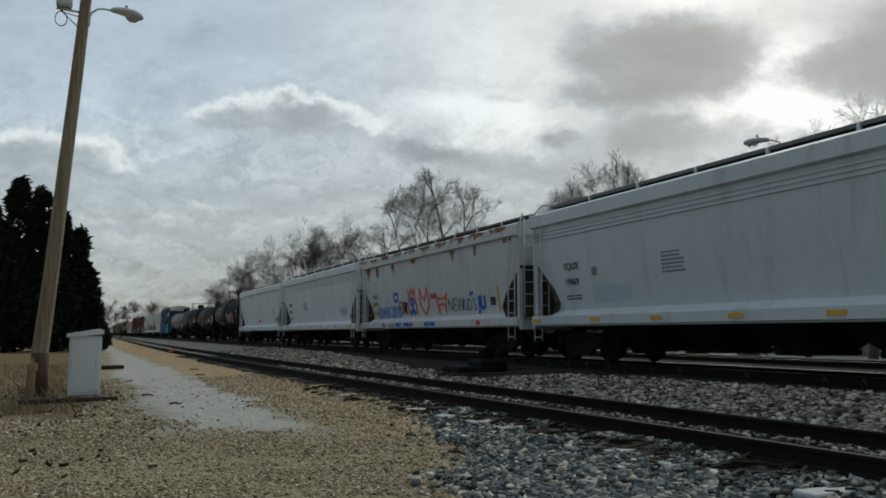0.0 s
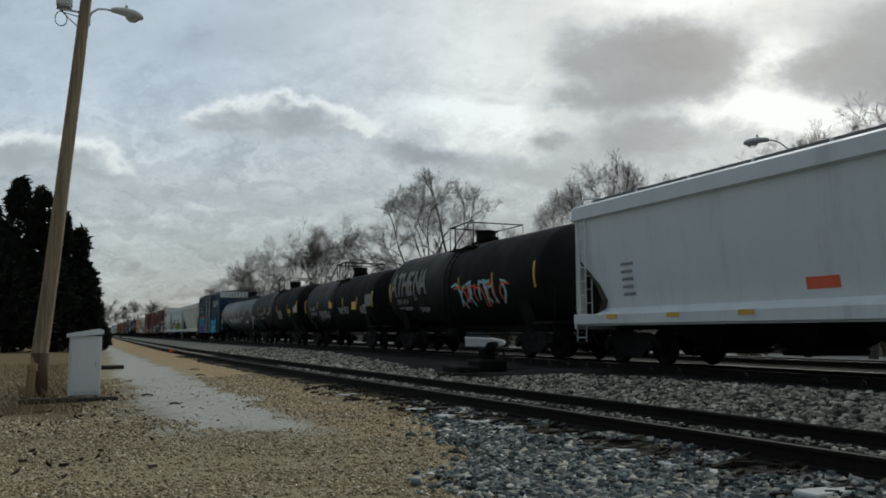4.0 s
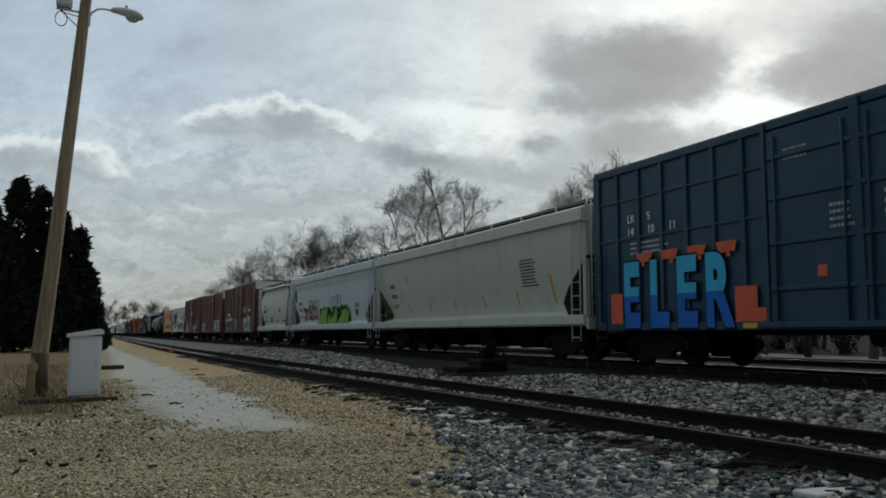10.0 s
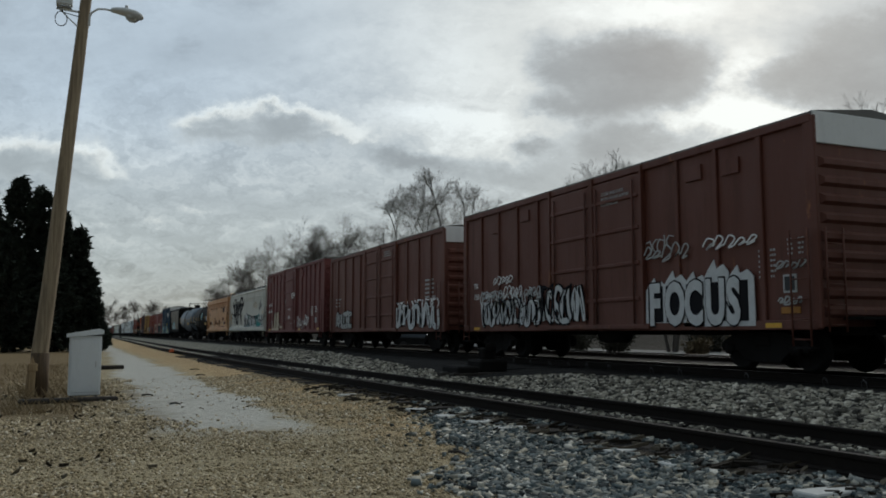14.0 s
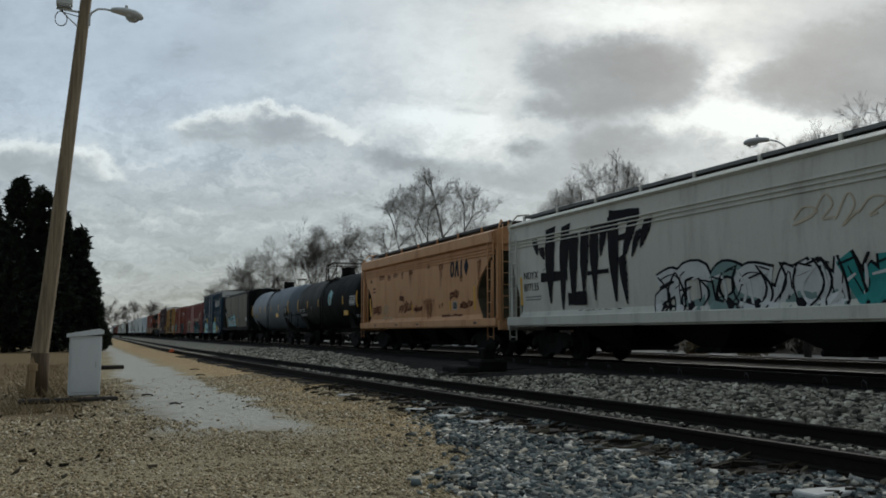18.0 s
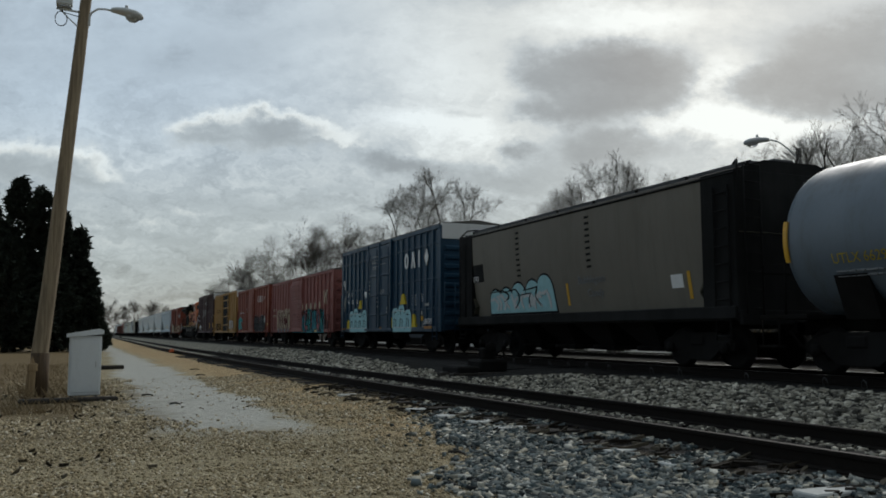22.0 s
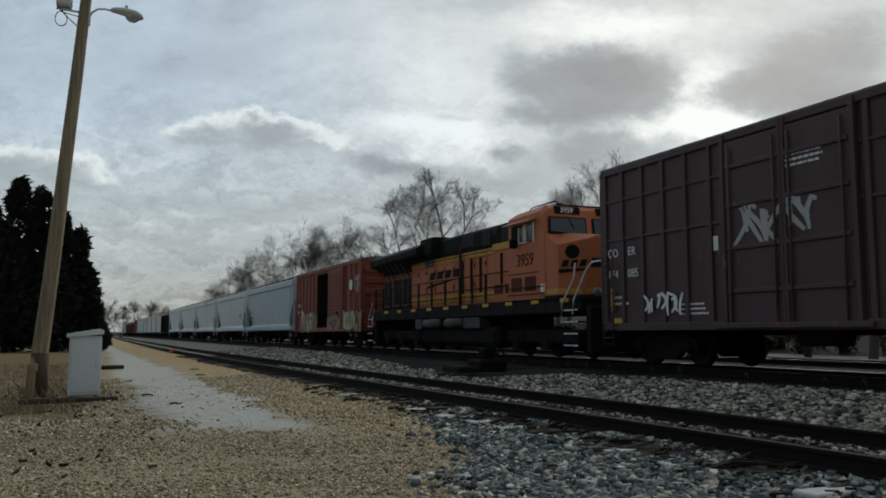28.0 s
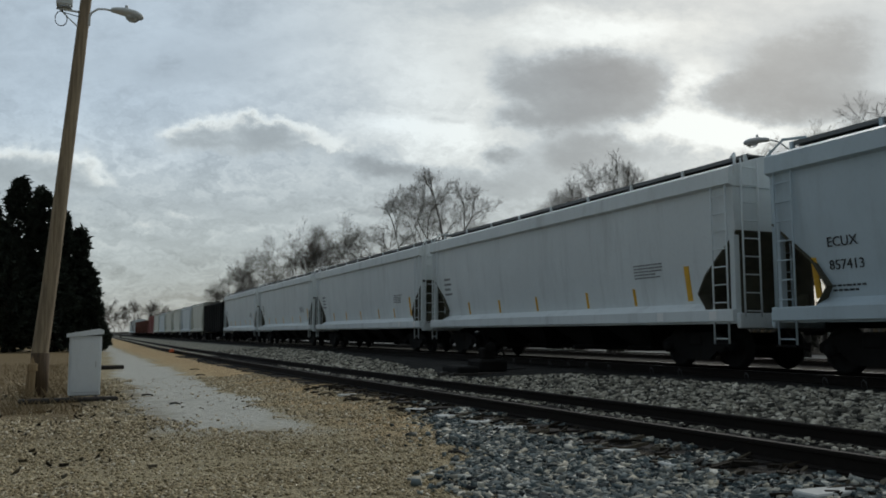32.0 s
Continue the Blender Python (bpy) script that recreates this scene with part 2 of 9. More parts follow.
MARKS_AT = {}      # car: where the middle of its lettering lies along it
SIDE_IN = {}       # car: how far its side leans in at a height


def part(name, shape, material, parent, label="", m=None):
    """One mesh object under a thing or under a part. shape: a Shape or a mesh to share."""
    me = shape.mesh(name, material) if isinstance(shape, Shape) else shape
    ob = new(name, me)
    ob.parent = parent
    ob.location.x = MARKS_AT.get(parent, 0.0)
    if parent in SIDE_IN:
        for v in me.vertices:
            v.co.y -= math.copysign(SIDE_IN[parent](v.co.z), v.co.y)
    if m is not None:
        ob.matrix_basis = m
    if label:
        tagged(ob, label)
    return ob


def thing(name, label, category, m=None, group="", kind=""):
    ob = new(name)
    ob.empty_display_size = 0.3
    if m is not None:
        ob.matrix_basis = m
    return tagged(ob, label, category, group, kind)


def solid(name, shape, material, label, category, m=None, group="", kind=""):
    ob = new(name, shape.mesh(name, material))
    if m is not None:
        ob.matrix_basis = m
    return tagged(ob, label, category, group, kind)


def text_mesh(text, height, offset=0.0, extrude=0.004, shear=0.0, width=1.0):
    """Letters as a mesh in the x-z plane, facing -y, of that capital height, starting at x = 0."""
    cu = bpy.data.curves.new("letters", "FONT")
    cu.body, cu.size, cu.offset, cu.extrude, cu.shear = text, height / 0.70, offset, extrude, shear
    cu.resolution_u = 3
    ob = bpy.data.objects.new("letters", cu)
    scene.collection.objects.link(ob)
    me = bpy.data.meshes.new_from_object(ob)
    bpy.data.objects.remove(ob)
    bpy.data.curves.remove(cu)
    me.transform(Matrix(((width, 0, 0, 0), (0, 0, -1, 0), (0, 1, 0, 0), (0, 0, 0, 1))))
    me.materials.clear()
    return me


# ---- sky: one drifting sheet of broken cloud ----
RIGHT = Vector((math.cos(YAW), -math.sin(YAW), 0))
UP = RIGHT.cross(VIEW)


def cloud_material():
    """Broken backlit cloud on a sheet, drawn in slopes (x, y) seen from the sheet's origin: dim banks, bright gaps, cumulus lit from above."""
    t = Tree("broken_cloud")
    p = t.coord()
    depth = t.math("MAXIMUM", t.math("ABSOLUTE", t.vmath("DOT_PRODUCT", p, VIEW, "Value")), 60.0)
    x = t.math("DIVIDE", t.vmath("DOT_PRODUCT", p, RIGHT, "Value"), depth)
    y = t.math("DIVIDE", t.vmath("DOT_PRODUCT", p, UP, "Value"), depth)
    q = t.combine(x, y)

    def wave(scale, detail, rough, size, flat=1.5):
        n = t.vmath("SUBTRACT", t.noise(t.scaled(q, (1, flat, 1)), scale, detail, rough, out="Color"), (0.5, 0.5, 0.5))
        return t.vmath("MULTIPLY", n, (size, size / flat, 0.0))

    soft = t.vmath("ADD", q, wave(5.0, 3, 0.5, 0.13))
    puff = t.vmath("ADD", soft, t.vmath("ADD", wave(17.0, 5, 0.6, 0.060), wave(60.0, 5, 0.65, 0.020, 1.2)))
    fluff = t.vmath("ADD", q, t.vmath("ADD", wave(14.0, 4, 0.55, 0.050, 1.2), wave(44.0, 6, 0.65, 0.030, 1.0)))
    fine = t.math("SUBTRACT", t.noise(t.scaled(q, (1, 1.7, 1)), 20.0, 9, 0.66), 0.5)
    broad = t.math("SUBTRACT", t.noise(t.scaled(q, (1, 2.4, 1)), 5.5, 7, 0.6, 0.6), 0.5)

    def banks(at, rows):
        """The sum of soft oval banks: middle, half width and height, weight."""
        total = 0.0
        for cx, cy, rx, ry, w in rows:
            n = t.t.nodes.new("ShaderNodeMapping")
            n.vector_type = "TEXTURE"
            t.put(n.inputs["Vector"], at)
            n.inputs["Location"].default_value = (cx, cy, 0)
            n.inputs["Scale"].default_value = (rx, ry, 1)
            total = t.math("ADD", total, t.remap(t.vmath("LENGTH", n.outputs[0], out="Value"), 1.45, 0.0, 0.0, w))
        return total

    # brightness of the veiled sky behind the banks
    lift = t.math("MAXIMUM", t.math("ADD", y, 0.20), 0.03)
    flat = t.combine(t.math("DIVIDE", x, lift), t.math("MULTIPLY", t.math("DIVIDE", 1.0, lift), 0.9))
    deck = t.math("SUBTRACT", t.noise(t.vmath("ADD", flat, t.vmath("MULTIPLY", wave(12.0, 4, 0.6, 1.0), (4.0, 4.0, 0.0))), 1.3, 8, 0.6), 0.5)
    tone = t.math("ADD", t.remap(y, -0.09, 0.14, 0.625, 0.765, False), t.math("ADD", t.math("MULTIPLY", broad, 0.22), t.math("MULTIPLY", deck, t.remap(y, 0.26, 0.10, 0.10, 0.46))))
    tone = t.math("ADD", tone, t.math("MULTIPLY", fine, 0.15))
    tone = t.math("ADD", tone, banks(puff, (
        (0.04, 0.138, 0.10, 0.036, 0.17), (-0.05, 0.158, 0.08, 0.026, 0.08), (0.235, 0.290, 0.17, 0.030, 0.20), (0.365, 0.215, 0.055, 0.045, 0.26),
        (0.325, 0.185, 0.05, 0.035, 0.18), (0.400, 0.152, 0.10, 0.024, 0.26), (0.27, 0.146, 0.10, 0.018, 0.16), (0.08, 0.200, 0.16, 0.07, 0.10), (-0.02, 0.26, 0.18, 0.07, 0.07))))
    # the dim banks
    dim = banks(puff, (
        (0.222, 0.200, 0.125, 0.052, 1.00), (0.150, 0.230, 0.11, 0.040, 0.50), (0.105, 0.248, 0.065, 0.025, 0.22), (0.268, 0.232, 0.085, 0.042, 0.52), (0.185, 0.170, 0.10, 0.022, 0.42), (0.125, 0.166, 0.06, 0.016, 0.30),
        (0.490, 0.225, 0.12, 0.062, 0.95), (0.420, 0.196, 0.08, 0.032, 0.48), (0.535, 0.175, 0.10, 0.030, 0.60), (0.545, 0.275, 0.10, 0.040, 0.50),
        (0.180, 0.128, 0.068, 0.027, 0.72), (0.236, 0.118, 0.070, 0.022, 0.46), (0.106, 0.118, 0.022, 0.013, 0.72),
        (-0.035, 0.104, 0.075, 0.020, 0.66), (0.052, 0.088, 0.105, 0.017, 0.46), (-0.062, 0.112, 0.05, 0.016, 0.36), (0.150, 0.094, 0.11, 0.022, 0.42), (0.285, 0.100, 0.12, 0.030, 0.30), (0.030, 0.166, 0.045, 0.013, 0.34),
        (-0.26, 0.252, 0.12, 0.045, 0.34), (-0.335, 0.222, 0.09, 0.030, 0.24), (-0.11, 0.278, 0.09, 0.022, 0.14), (-0.295, 0.138, 0.05, 0.010, 0.22),
        (-0.26, 0.062, 0.16, 0.015, 0.30), (-0.165, 0.047, 0.11, 0.013, 0.30), (-0.375, 0.014, 0.12, 0.013, 0.28), (-0.245, 0.007, 0.17, 0.016, 0.28), (-0.11, 0.068, 0.08, 0.013, 0.30), (-0.42, 0.060, 0.10, 0.012, 0.20)))
    dense = t.math("ADD", dim, t.math("ADD", t.math("MULTIPLY", fine, 0.85), t.math("ADD", t.math("MULTIPLY", broad, 0.45), t.math("MULTIPLY", deck, 0.35))))
    cover = t.remap(dense, 0.06, 0.86)
    body = t.math("ADD", t.remap(dense, 0.25, 1.25, 0.690, 0.500, False), t.math("MULTIPLY", fine, 0.10))
    tone = t.math("ADD", t.math("MULTIPLY", tone, t.math("SUBTRACT", 1.0, cover)), t.math("MULTIPLY", body, cover))
    # cumulus with bright tops
    heap = ((-0.225, 0.150, 0.085, 0.026, 1.00), (-0.285, 0.146, 0.045, 0.022, 0.70), (-0.180, 0.156, 0.050, 0.022, 0.70), (-0.145, 0.138, 0.055, 0.018, 0.50), (-0.095, 0.138, 0.060, 0.020, 0.38),
            (-0.476, 0.100, 0.085, 0.031, 1.00), (-0.420, 0.094, 0.050, 0.024, 0.55), (-0.54, 0.108, 0.06, 0.032, 0.70), (-0.41, 0.030, 0.05, 0.008, 0.34), (-0.34, 0.030, 0.035, 0.010, 0.40), (-0.295, 0.044, 0.04, 0.010, 0.40))
    here = banks(fluff, heap)
    above = banks(t.vmath("ADD", fluff, (0.004, 0.020, 0.0)), heap)
    full = t.math("ADD", here, t.math("ADD", t.math("MULTIPLY", fine, 0.9), t.math("MULTIPLY", deck, 0.6)))
    lit = t.math("MULTIPLY", t.remap(t.math("SUBTRACT", here, above), 0.0, 0.55), t.remap(full, 1.5, 0.5))
    heap_tone = t.math("ADD", t.remap(full, 0.2, 1.4, 0.760, 0.620, False), t.math("ADD", t.math("MULTIPLY", lit, 0.25), t.math("MULTIPLY", fine, 0.18)))
    stand = t.math("MULTIPLY", t.remap(full, 0.05, 0.80), 0.9)
    tone = t.math("ADD", t.math("MULTIPLY", tone, t.math("SUBTRACT", 1.0, stand)), t.math("MULTIPLY", heap_tone, stand))
    # from picture brightness to light, cool in the thin far part, nearly white towards the sun
    light = t.math("MULTIPLY", t.math("POWER", t.math("MINIMUM", t.math("MAXIMUM", tone, 0.3), 0.95), 2.25), 1.04)
    cool = t.math("MULTIPLY", t.remap(x, 0.12, -0.38), t.math("MULTIPLY", t.remap(y, 0.02, 0.20), t.math("SUBTRACT", 1.0, stand)))
    tint = t.mix(t.remap(tone, 0.86, 0.70), (0.940, 1.0, 0.975), (0.885, 0.99, 1.020))
    tint = t.mix(cool, tint, (0.83, 0.99, 1.12))
    col = t.vmath("MULTIPLY", tint, t.combine(light, light, light))
    # brightest towards the veiled sun, duller on the far side of the sky
    away = t.vmath("DOT_PRODUCT", t.vmath("NORMALIZE", p), Vector((SUN_DIR.x, SUN_DIR.y, 0.25)).normalized(), "Value")
    glow = t.t.nodes.new("ShaderNodeEmission")
    t.put(glow.inputs[0], col)
    t.put(glow.inputs[1], t.remap(away, -0.7, 0.75, 0.36, 1.02))
    thin = t.t.nodes.new("ShaderNodeBsdfTransparent")
    both = t.t.nodes.new("ShaderNodeMixShader")
    both.inputs[0].default_value = 0.84
    t.t.links.new(thin.outputs[0], both.inputs[1])
    t.t.links.new(glow.outputs[0], both.inputs[2])
    t.t.links.new(both.outputs[0], t.out.inputs[0])
    t.mat.cycles.emission_sampling = "NONE"
    return t.mat


def cloud_sheet():
    s = Shape()
    rings, n = [], 48
    for i in range(13):
        r = 4300.0 * (i / 12) ** 0.8
        z = -30 + 950.0 * (1 - (r / 4300.0) ** 2)
        rings.append([(r * math.cos(2 * math.pi * k / n), r * math.sin(2 * math.pi * k / n), z) for k in range(n)])
    rings[0] = [(0.5 * math.cos(2 * math.pi * k / n), 0.5 * math.sin(2 * math.pi * k / n), 920.0) for k in range(n)]
    s.loft(rings, True, False, True)
    s.add(rings[0], [tuple(range(n))], True)
    return solid("backdrop", s, cloud_material(), "drifting sheet of broken grey cloud", "sky", pose(*EYE), kind="structure")


clouds = cloud_sheet()

# ---- ground ----
TRACK_Y, RAIL_Z = 13.30, 0.49            # main track: centre line, top of rail
SIDE_Z = 0.285                           # siding: top of rail
SIDING = [(-400, 9.0), (-150, 6.2), (-60, 5.45), (-35, 5.62), (-20, 5.95), (-12, 6.22), (-5, 6.50), (10, 7.2), (60, 9.0)]


def siding_y(x):
    return float(np.interp(x, [a for a, b in SIDING], [b for a, b in SIDING]))


def step(a, b, v):
    u = min(1, max(0, (v - a) / (b - a)))
    return u * u * (3 - 2 * u)


def ground_z(x, y):
    sy = siding_y(x)
    z = 0.0
    z += 0.10 * step(sy - 2.2, sy - 1.2, y)
    z += 0.215 * step(sy + 1.3, TRACK_Y - 2.0, y)
    z -= 0.37 * step(21.5, 24.5, y)
    z += 3.4 * step(41.0, 56.0, y)
    z += 0.025 * noise.noise((x * 0.5, y * 0.5, 0)) * (1 - step(-400, -200, -abs(x) - abs(y)) * 0)
    if abs(y - TRACK_Y) < 1.6 or abs(y - sy) < 1.0:
        z += 0.008 * noise.noise((x * 3, y * 3, 5))
    return z


def axis_steps(lo, hi, near, fine, grow):
    out, v, d = [near], near, fine
    while v < hi:
        v = min(hi, v + d)
        d *= grow
        out.append(v)
    v, d = near, fine
    while v > lo:
        v = max(lo, v - d)
        d *= grow
        out.insert(0, v)
    return out


def ground_material():
    t = Tree("gravel_lot_and_dry_grass")
    p = t.coord()
    c = t.xyz(p)
    wob = t.noise(p, 0.55, 6, 0.65)
    wob2 = t.noise(p, 2.3, 5, 0.65)
    w = t.math("ADD", t.math("MULTIPLY", t.math("SUBTRACT", wob, 0.5), 2.2), t.math("MULTIPLY", t.math("SUBTRACT", wob2, 0.5), 1.0))
    yw = t.math("ADD", c[1], w)
    fine = t.noise(p, 26.0, 6, 0.75)
    pebble = t.cells(p, 34.0)
    pv = t.xyz(pebble)[0]
    # tan gravel of the lot
    tan = t.mix(pv, (0.30, 0.245, 0.145), (0.70, 0.60, 0.39))
    tan = t.mix(t.remap(fine, 0.35, 0.7), t.mix(0.6, tan, (0.10, 0.08, 0.05)), tan)
    # leaf-brown shoulder along the siding
    brown = t.mix(pv, (0.26, 0.180, 0.090), (0.62, 0.46, 0.26))
    dist = t.math("SUBTRACT", yw, t.remap(c[0], -60.0, -8.0, 2.6, 3.4, False))
    col = t.mix(t.remap(dist, -0.5, 0.7), tan, brown)
    # pale limestone dust where vehicles pass
    pale = t.mix(t.remap(t.noise(p, 9.0, 6, 0.7), 0.35, 0.7), (0.42, 0.415, 0.37), (0.60, 0.595, 0.54))
    mid = t.remap(c[0], -45.0, -10.0, 1.9, 1.85, False)
    half = t.remap(c[0], -60.0, -11.0, 0.45, 1.15, False)
    band = t.remap(t.math("SUBTRACT", t.math("ABSOLUTE", t.math("SUBTRACT", yw, mid)), half), 0.25, -0.25)
    band = t.math("MULTIPLY", band, t.remap(t.math("ADD", c[0], t.math("MULTIPLY", w, 1.6)), -9.8, -12.0))
    col = t.mix(band, col, pale)
    # dry grass beside the pole
    straw = t.mix(t.noise(t.scaled(p, (9, 9, 1)), 3.0, 6, 0.75), (0.105, 0.075, 0.040), (0.30, 0.225, 0.125))
    col = t.mix(t.remap(t.math("ADD", yw, t.math("MULTIPLY", t.math("SUBTRACT", wob, 0.5), 3.0)), 0.5, -0.5), col, straw)
    near = t.remap(c[0], -16.0, -10.0)
    col = t.mix(t.math("MULTIPLY", near, t.remap(yw, 1.5, 0.2)), col, tan)
    # trodden soil and leaf litter round the cabinet, in streaks across the lot
    litter = t.noise(t.scaled(p, (1.1, 0.45, 1)), 1.5, 7, 0.72)
    zone = t.math("MULTIPLY", t.remap(t.math("ADD", c[0], w), -9.5, -12.0), t.math("MULTIPLY", t.remap(t.math("ADD", c[0], w), -24.0, -20.0), t.remap(yw, 1.6, 0.5)))
    col = t.mix(t.math("MULTIPLY", zone, t.remap(litter, 0.36, 0.58, 0.15, 0.9)), col, t.mix(fine, (0.080, 0.062, 0.036), (0.24, 0.185, 0.11)))
    wet = t.remap(t.noise(t.scaled(p, (1.0, 0.5, 1)), 2.4, 6, 0.7), 0.54, 0.70, 0.0, 0.55)
    col = t.mix(t.math("MULTIPLY", wet, t.remap(c[0], -16.0, -12.0)), col, t.mix(pv, (0.14, 0.118, 0.072), (0.34, 0.290, 0.19)))
    # ballast bed: dark fines between the stones
    bed = t.mix(pv, (0.010, 0.010, 0.0095), (0.045, 0.043, 0.040))
    gravel = t.math("MULTIPLY", t.remap(c[0], -36.0, -46.0), t.remap(yw, 11.2, 10.4))
    bed = t.mix(gravel, bed, t.mix(pv, (0.13, 0.12, 0.095), (0.46, 0.43, 0.35)))
    edge = t.math("SUBTRACT", yw, t.remap(c[0], -30.0, -5.0, 5.1, 4.2, False))
    col = t.mix(t.math("MULTIPLY", t.remap(edge, 0.0, 0.9), t.remap(c[1], 24.0, 22.0)), col, bed)
    # ground past the main track darkened: the gloom under the cars as colour
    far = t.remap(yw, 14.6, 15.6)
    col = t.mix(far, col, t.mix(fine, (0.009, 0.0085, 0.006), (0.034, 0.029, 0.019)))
    strip = t.remap(t.math("ABSOLUTE", t.math("SUBTRACT", yw, 37.0)), 3.8, 3.2)
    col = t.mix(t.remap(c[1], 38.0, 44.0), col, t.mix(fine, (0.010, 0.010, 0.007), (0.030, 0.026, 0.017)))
    col = t.mix(strip, col, t.mix(fine, (0.13, 0.133, 0.13), (0.27, 0.27, 0.26)))
    stain = t.remap(t.noise(p, 0.9, 5, 0.7), 0.52, 0.72)
    col = t.mix(t.math("MULTIPLY", stain, 0.35), col, t.mix(0.5, col, (0.03, 0.028, 0.022)))
    h = t.math("ADD", fine, t.cells(p, 34.0, "Distance"))
    return t.surface(col, 0.92, 0, t.bump(h, 0.8, 0.03), 0.1)


def ground():
    xs = axis_steps(-2400, 2400, -9.0, 0.45, 1.055)
    ys = axis_steps(-2400, 2400, 4.0, 0.35, 1.055)
    s = Shape()
    v = [(x, y, ground_z(x, y)) for x in xs for y in ys]
    k = len(ys)
    s.add(v, [(i * k + j, (i + 1) * k + j, (i + 1) * k + j + 1, i * k + j + 1) for i in range(len(xs) - 1) for j in range(k - 1)], True)
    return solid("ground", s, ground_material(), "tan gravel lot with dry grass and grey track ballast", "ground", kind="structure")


ground()

# ---- tracks ----
RAIL_PROFILE = [(-0.070, 0), (0.070, 0), (0.070, 0.016), (0.012, 0.030), (0.010, 0.128), (0.037, 0.138), (0.037, 0.166), (0.030, 0.172), (-0.030, 0.172), (-0.037, 0.166), (-0.037, 0.138), (-0.010, 0.128), (-0.012, 0.030), (-0.070, 0.016)]


def rail(parent, pts, top, side, crown):
    """One rail along pts (x, y), its head worn bright."""
    me = Shape()
    rings = []
    for i, (x, y) in enumerate(pts):
        a, b = pts[max(0, i - 1)], pts[min(len(pts) - 1, i + 1)]
        d = Vector((b[0] - a[0], b[1] - a[1])).normalized()
        rings.append([(x - d.y * u, y + d.x * u, top - 0.172 + h) for u, h in RAIL_PROFILE])
    n = len(RAIL_PROFILE)
    me.add([p for r in rings for p in r], [(i * n + k, i * n + (k + 1) % n, (i + 1) * n + (k + 1) % n, (i + 1) * n + k) for i in range(len(rings) - 1) for k in range(n)])
    me.mi = [1 if f[0] % n in (7,) else 0 for f in me.f]
    ob = new("rail", me.mesh("rail", side, crown))
    ob.parent = parent
    return ob


tie_wood = plain("creosoted_tie_wood", (0.013, 0.011, 0.0095), 0.9, 0, 0.5, 12, 0.2)
tie_bleached = plain("bleached_tie_end", (0.52, 0.53, 0.51), 0.85, 0, 0.15, 25)


def track(name, label, path, top, xs_ties, tie_len, bleached=(), long_ties=None):
    ob = thing(name, label, "railway track", kind="structure")
    pts = []
    for i in range(len(path) - 1):
        (x0, y0), (x1, y1) = path[i], path[i + 1]
        for k in range(4):
            pts.append((x0 + (x1 - x0) * k / 4, y0 + (y1 - y0) * k / 4))
    pts.append(path[-1])
    for side in (-0.7525, 0.7525):
        rail(ob, [(x, y + side) for x, y in pts], top, M["rail_side"], M["rail_dull"] if name == "siding_track" else M["rail_top"])
    rng = random.Random(4)
    me = Shape().box(-0.115, -tie_len / 2, -0.18, 0.115, tie_len / 2, 0, 0.012).mesh("tie", tie_wood)
    switch_tie = Shape().box(-0.13, -tie_len / 2 - 0.55, -0.18, 0.13, tie_len / 2 + 0.55, 0, 0.012).mesh("tie", tie_wood)
    white = Shape().box(-0.115, -0.26, -0.10, 0.115, 0.26, 0.0, 0.012).mesh("tie_end", tie_bleached)
    for x in xs_ties:
        y = float(np.interp(x, [a for a, b in path], [b for a, b in path]))
        wide = long_ties and long_ties[0] < x < long_ties[1]
        o = part("tie", switch_tie if wide else me, None, ob)
        o.matrix_basis = pose(x, y - (0.55 if wide else 0.0) + rng.uniform(-0.12, 0.06), top - 0.168 + rng.uniform(-0.012, 0.004), 0, 0, rng.uniform(-2, 2))
    for x, off in bleached:
        y = float(np.interp(x, [a for a, b in path], [b for a, b in path]))
        o = part("tie_end", white, None, ob, "bleached wooden tie end")
        o.matrix_basis = pose(x, y - tie_len / 2 - 0.26 + off, top - 0.178, 0, 0, rng.uniform(-3, 3))
    return ob


main_path = [(-900, TRACK_Y), (-200, TRACK_Y), (-60, TRACK_Y), (-20, TRACK_Y), (10, TRACK_Y), (60, TRACK_Y), (600, TRACK_Y)]
track("main_track", "main line track of worn steel rails on dark wooden ties", main_path, RAIL_Z, [-60 + 0.53 * i for i in range(125)], 2.6, long_ties=(-25, -7))
track("siding_track", "siding of rusty rails on half buried dark ties", SIDING, SIDE_Z, [-44 + 0.56 * i for i in range(88)], 2.6,
      [(-4.68, 0.12), (-6.19, 0.13), (-7.11, 0.15), (-9.27, 0.16), (-10.08, 0.18), (-10.98, 0.15), (-12.09, 0.16), (-15.5, 0.16)])


# ---- rolling stock: parts shared by all cars ----
def wheelset_mesh():
    s = Shape()
    prof = [(-0.07, 0.10), (-0.07, 0.455), (-0.04, 0.455), (-0.035, 0.42), (0.065, 0.41), (0.065, 0.34), (0.03, 0.32), (0.03, 0.16), (0.08, 0.15), (0.08, 0.10)]
    for side in (-1, 1):
        rings = []
        for x, r in prof:
            rings.append([(r * math.cos(2 * math.pi * k / 20), side * (0.7175 + x), r * math.sin(2 * math.pi * k / 20)) for k in range(20)])
        s.loft(rings, True, True, True)
    s.tube([(0, -0.95, 0), (0, 0.95, 0)], 0.085, 10)
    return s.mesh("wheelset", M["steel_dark"])


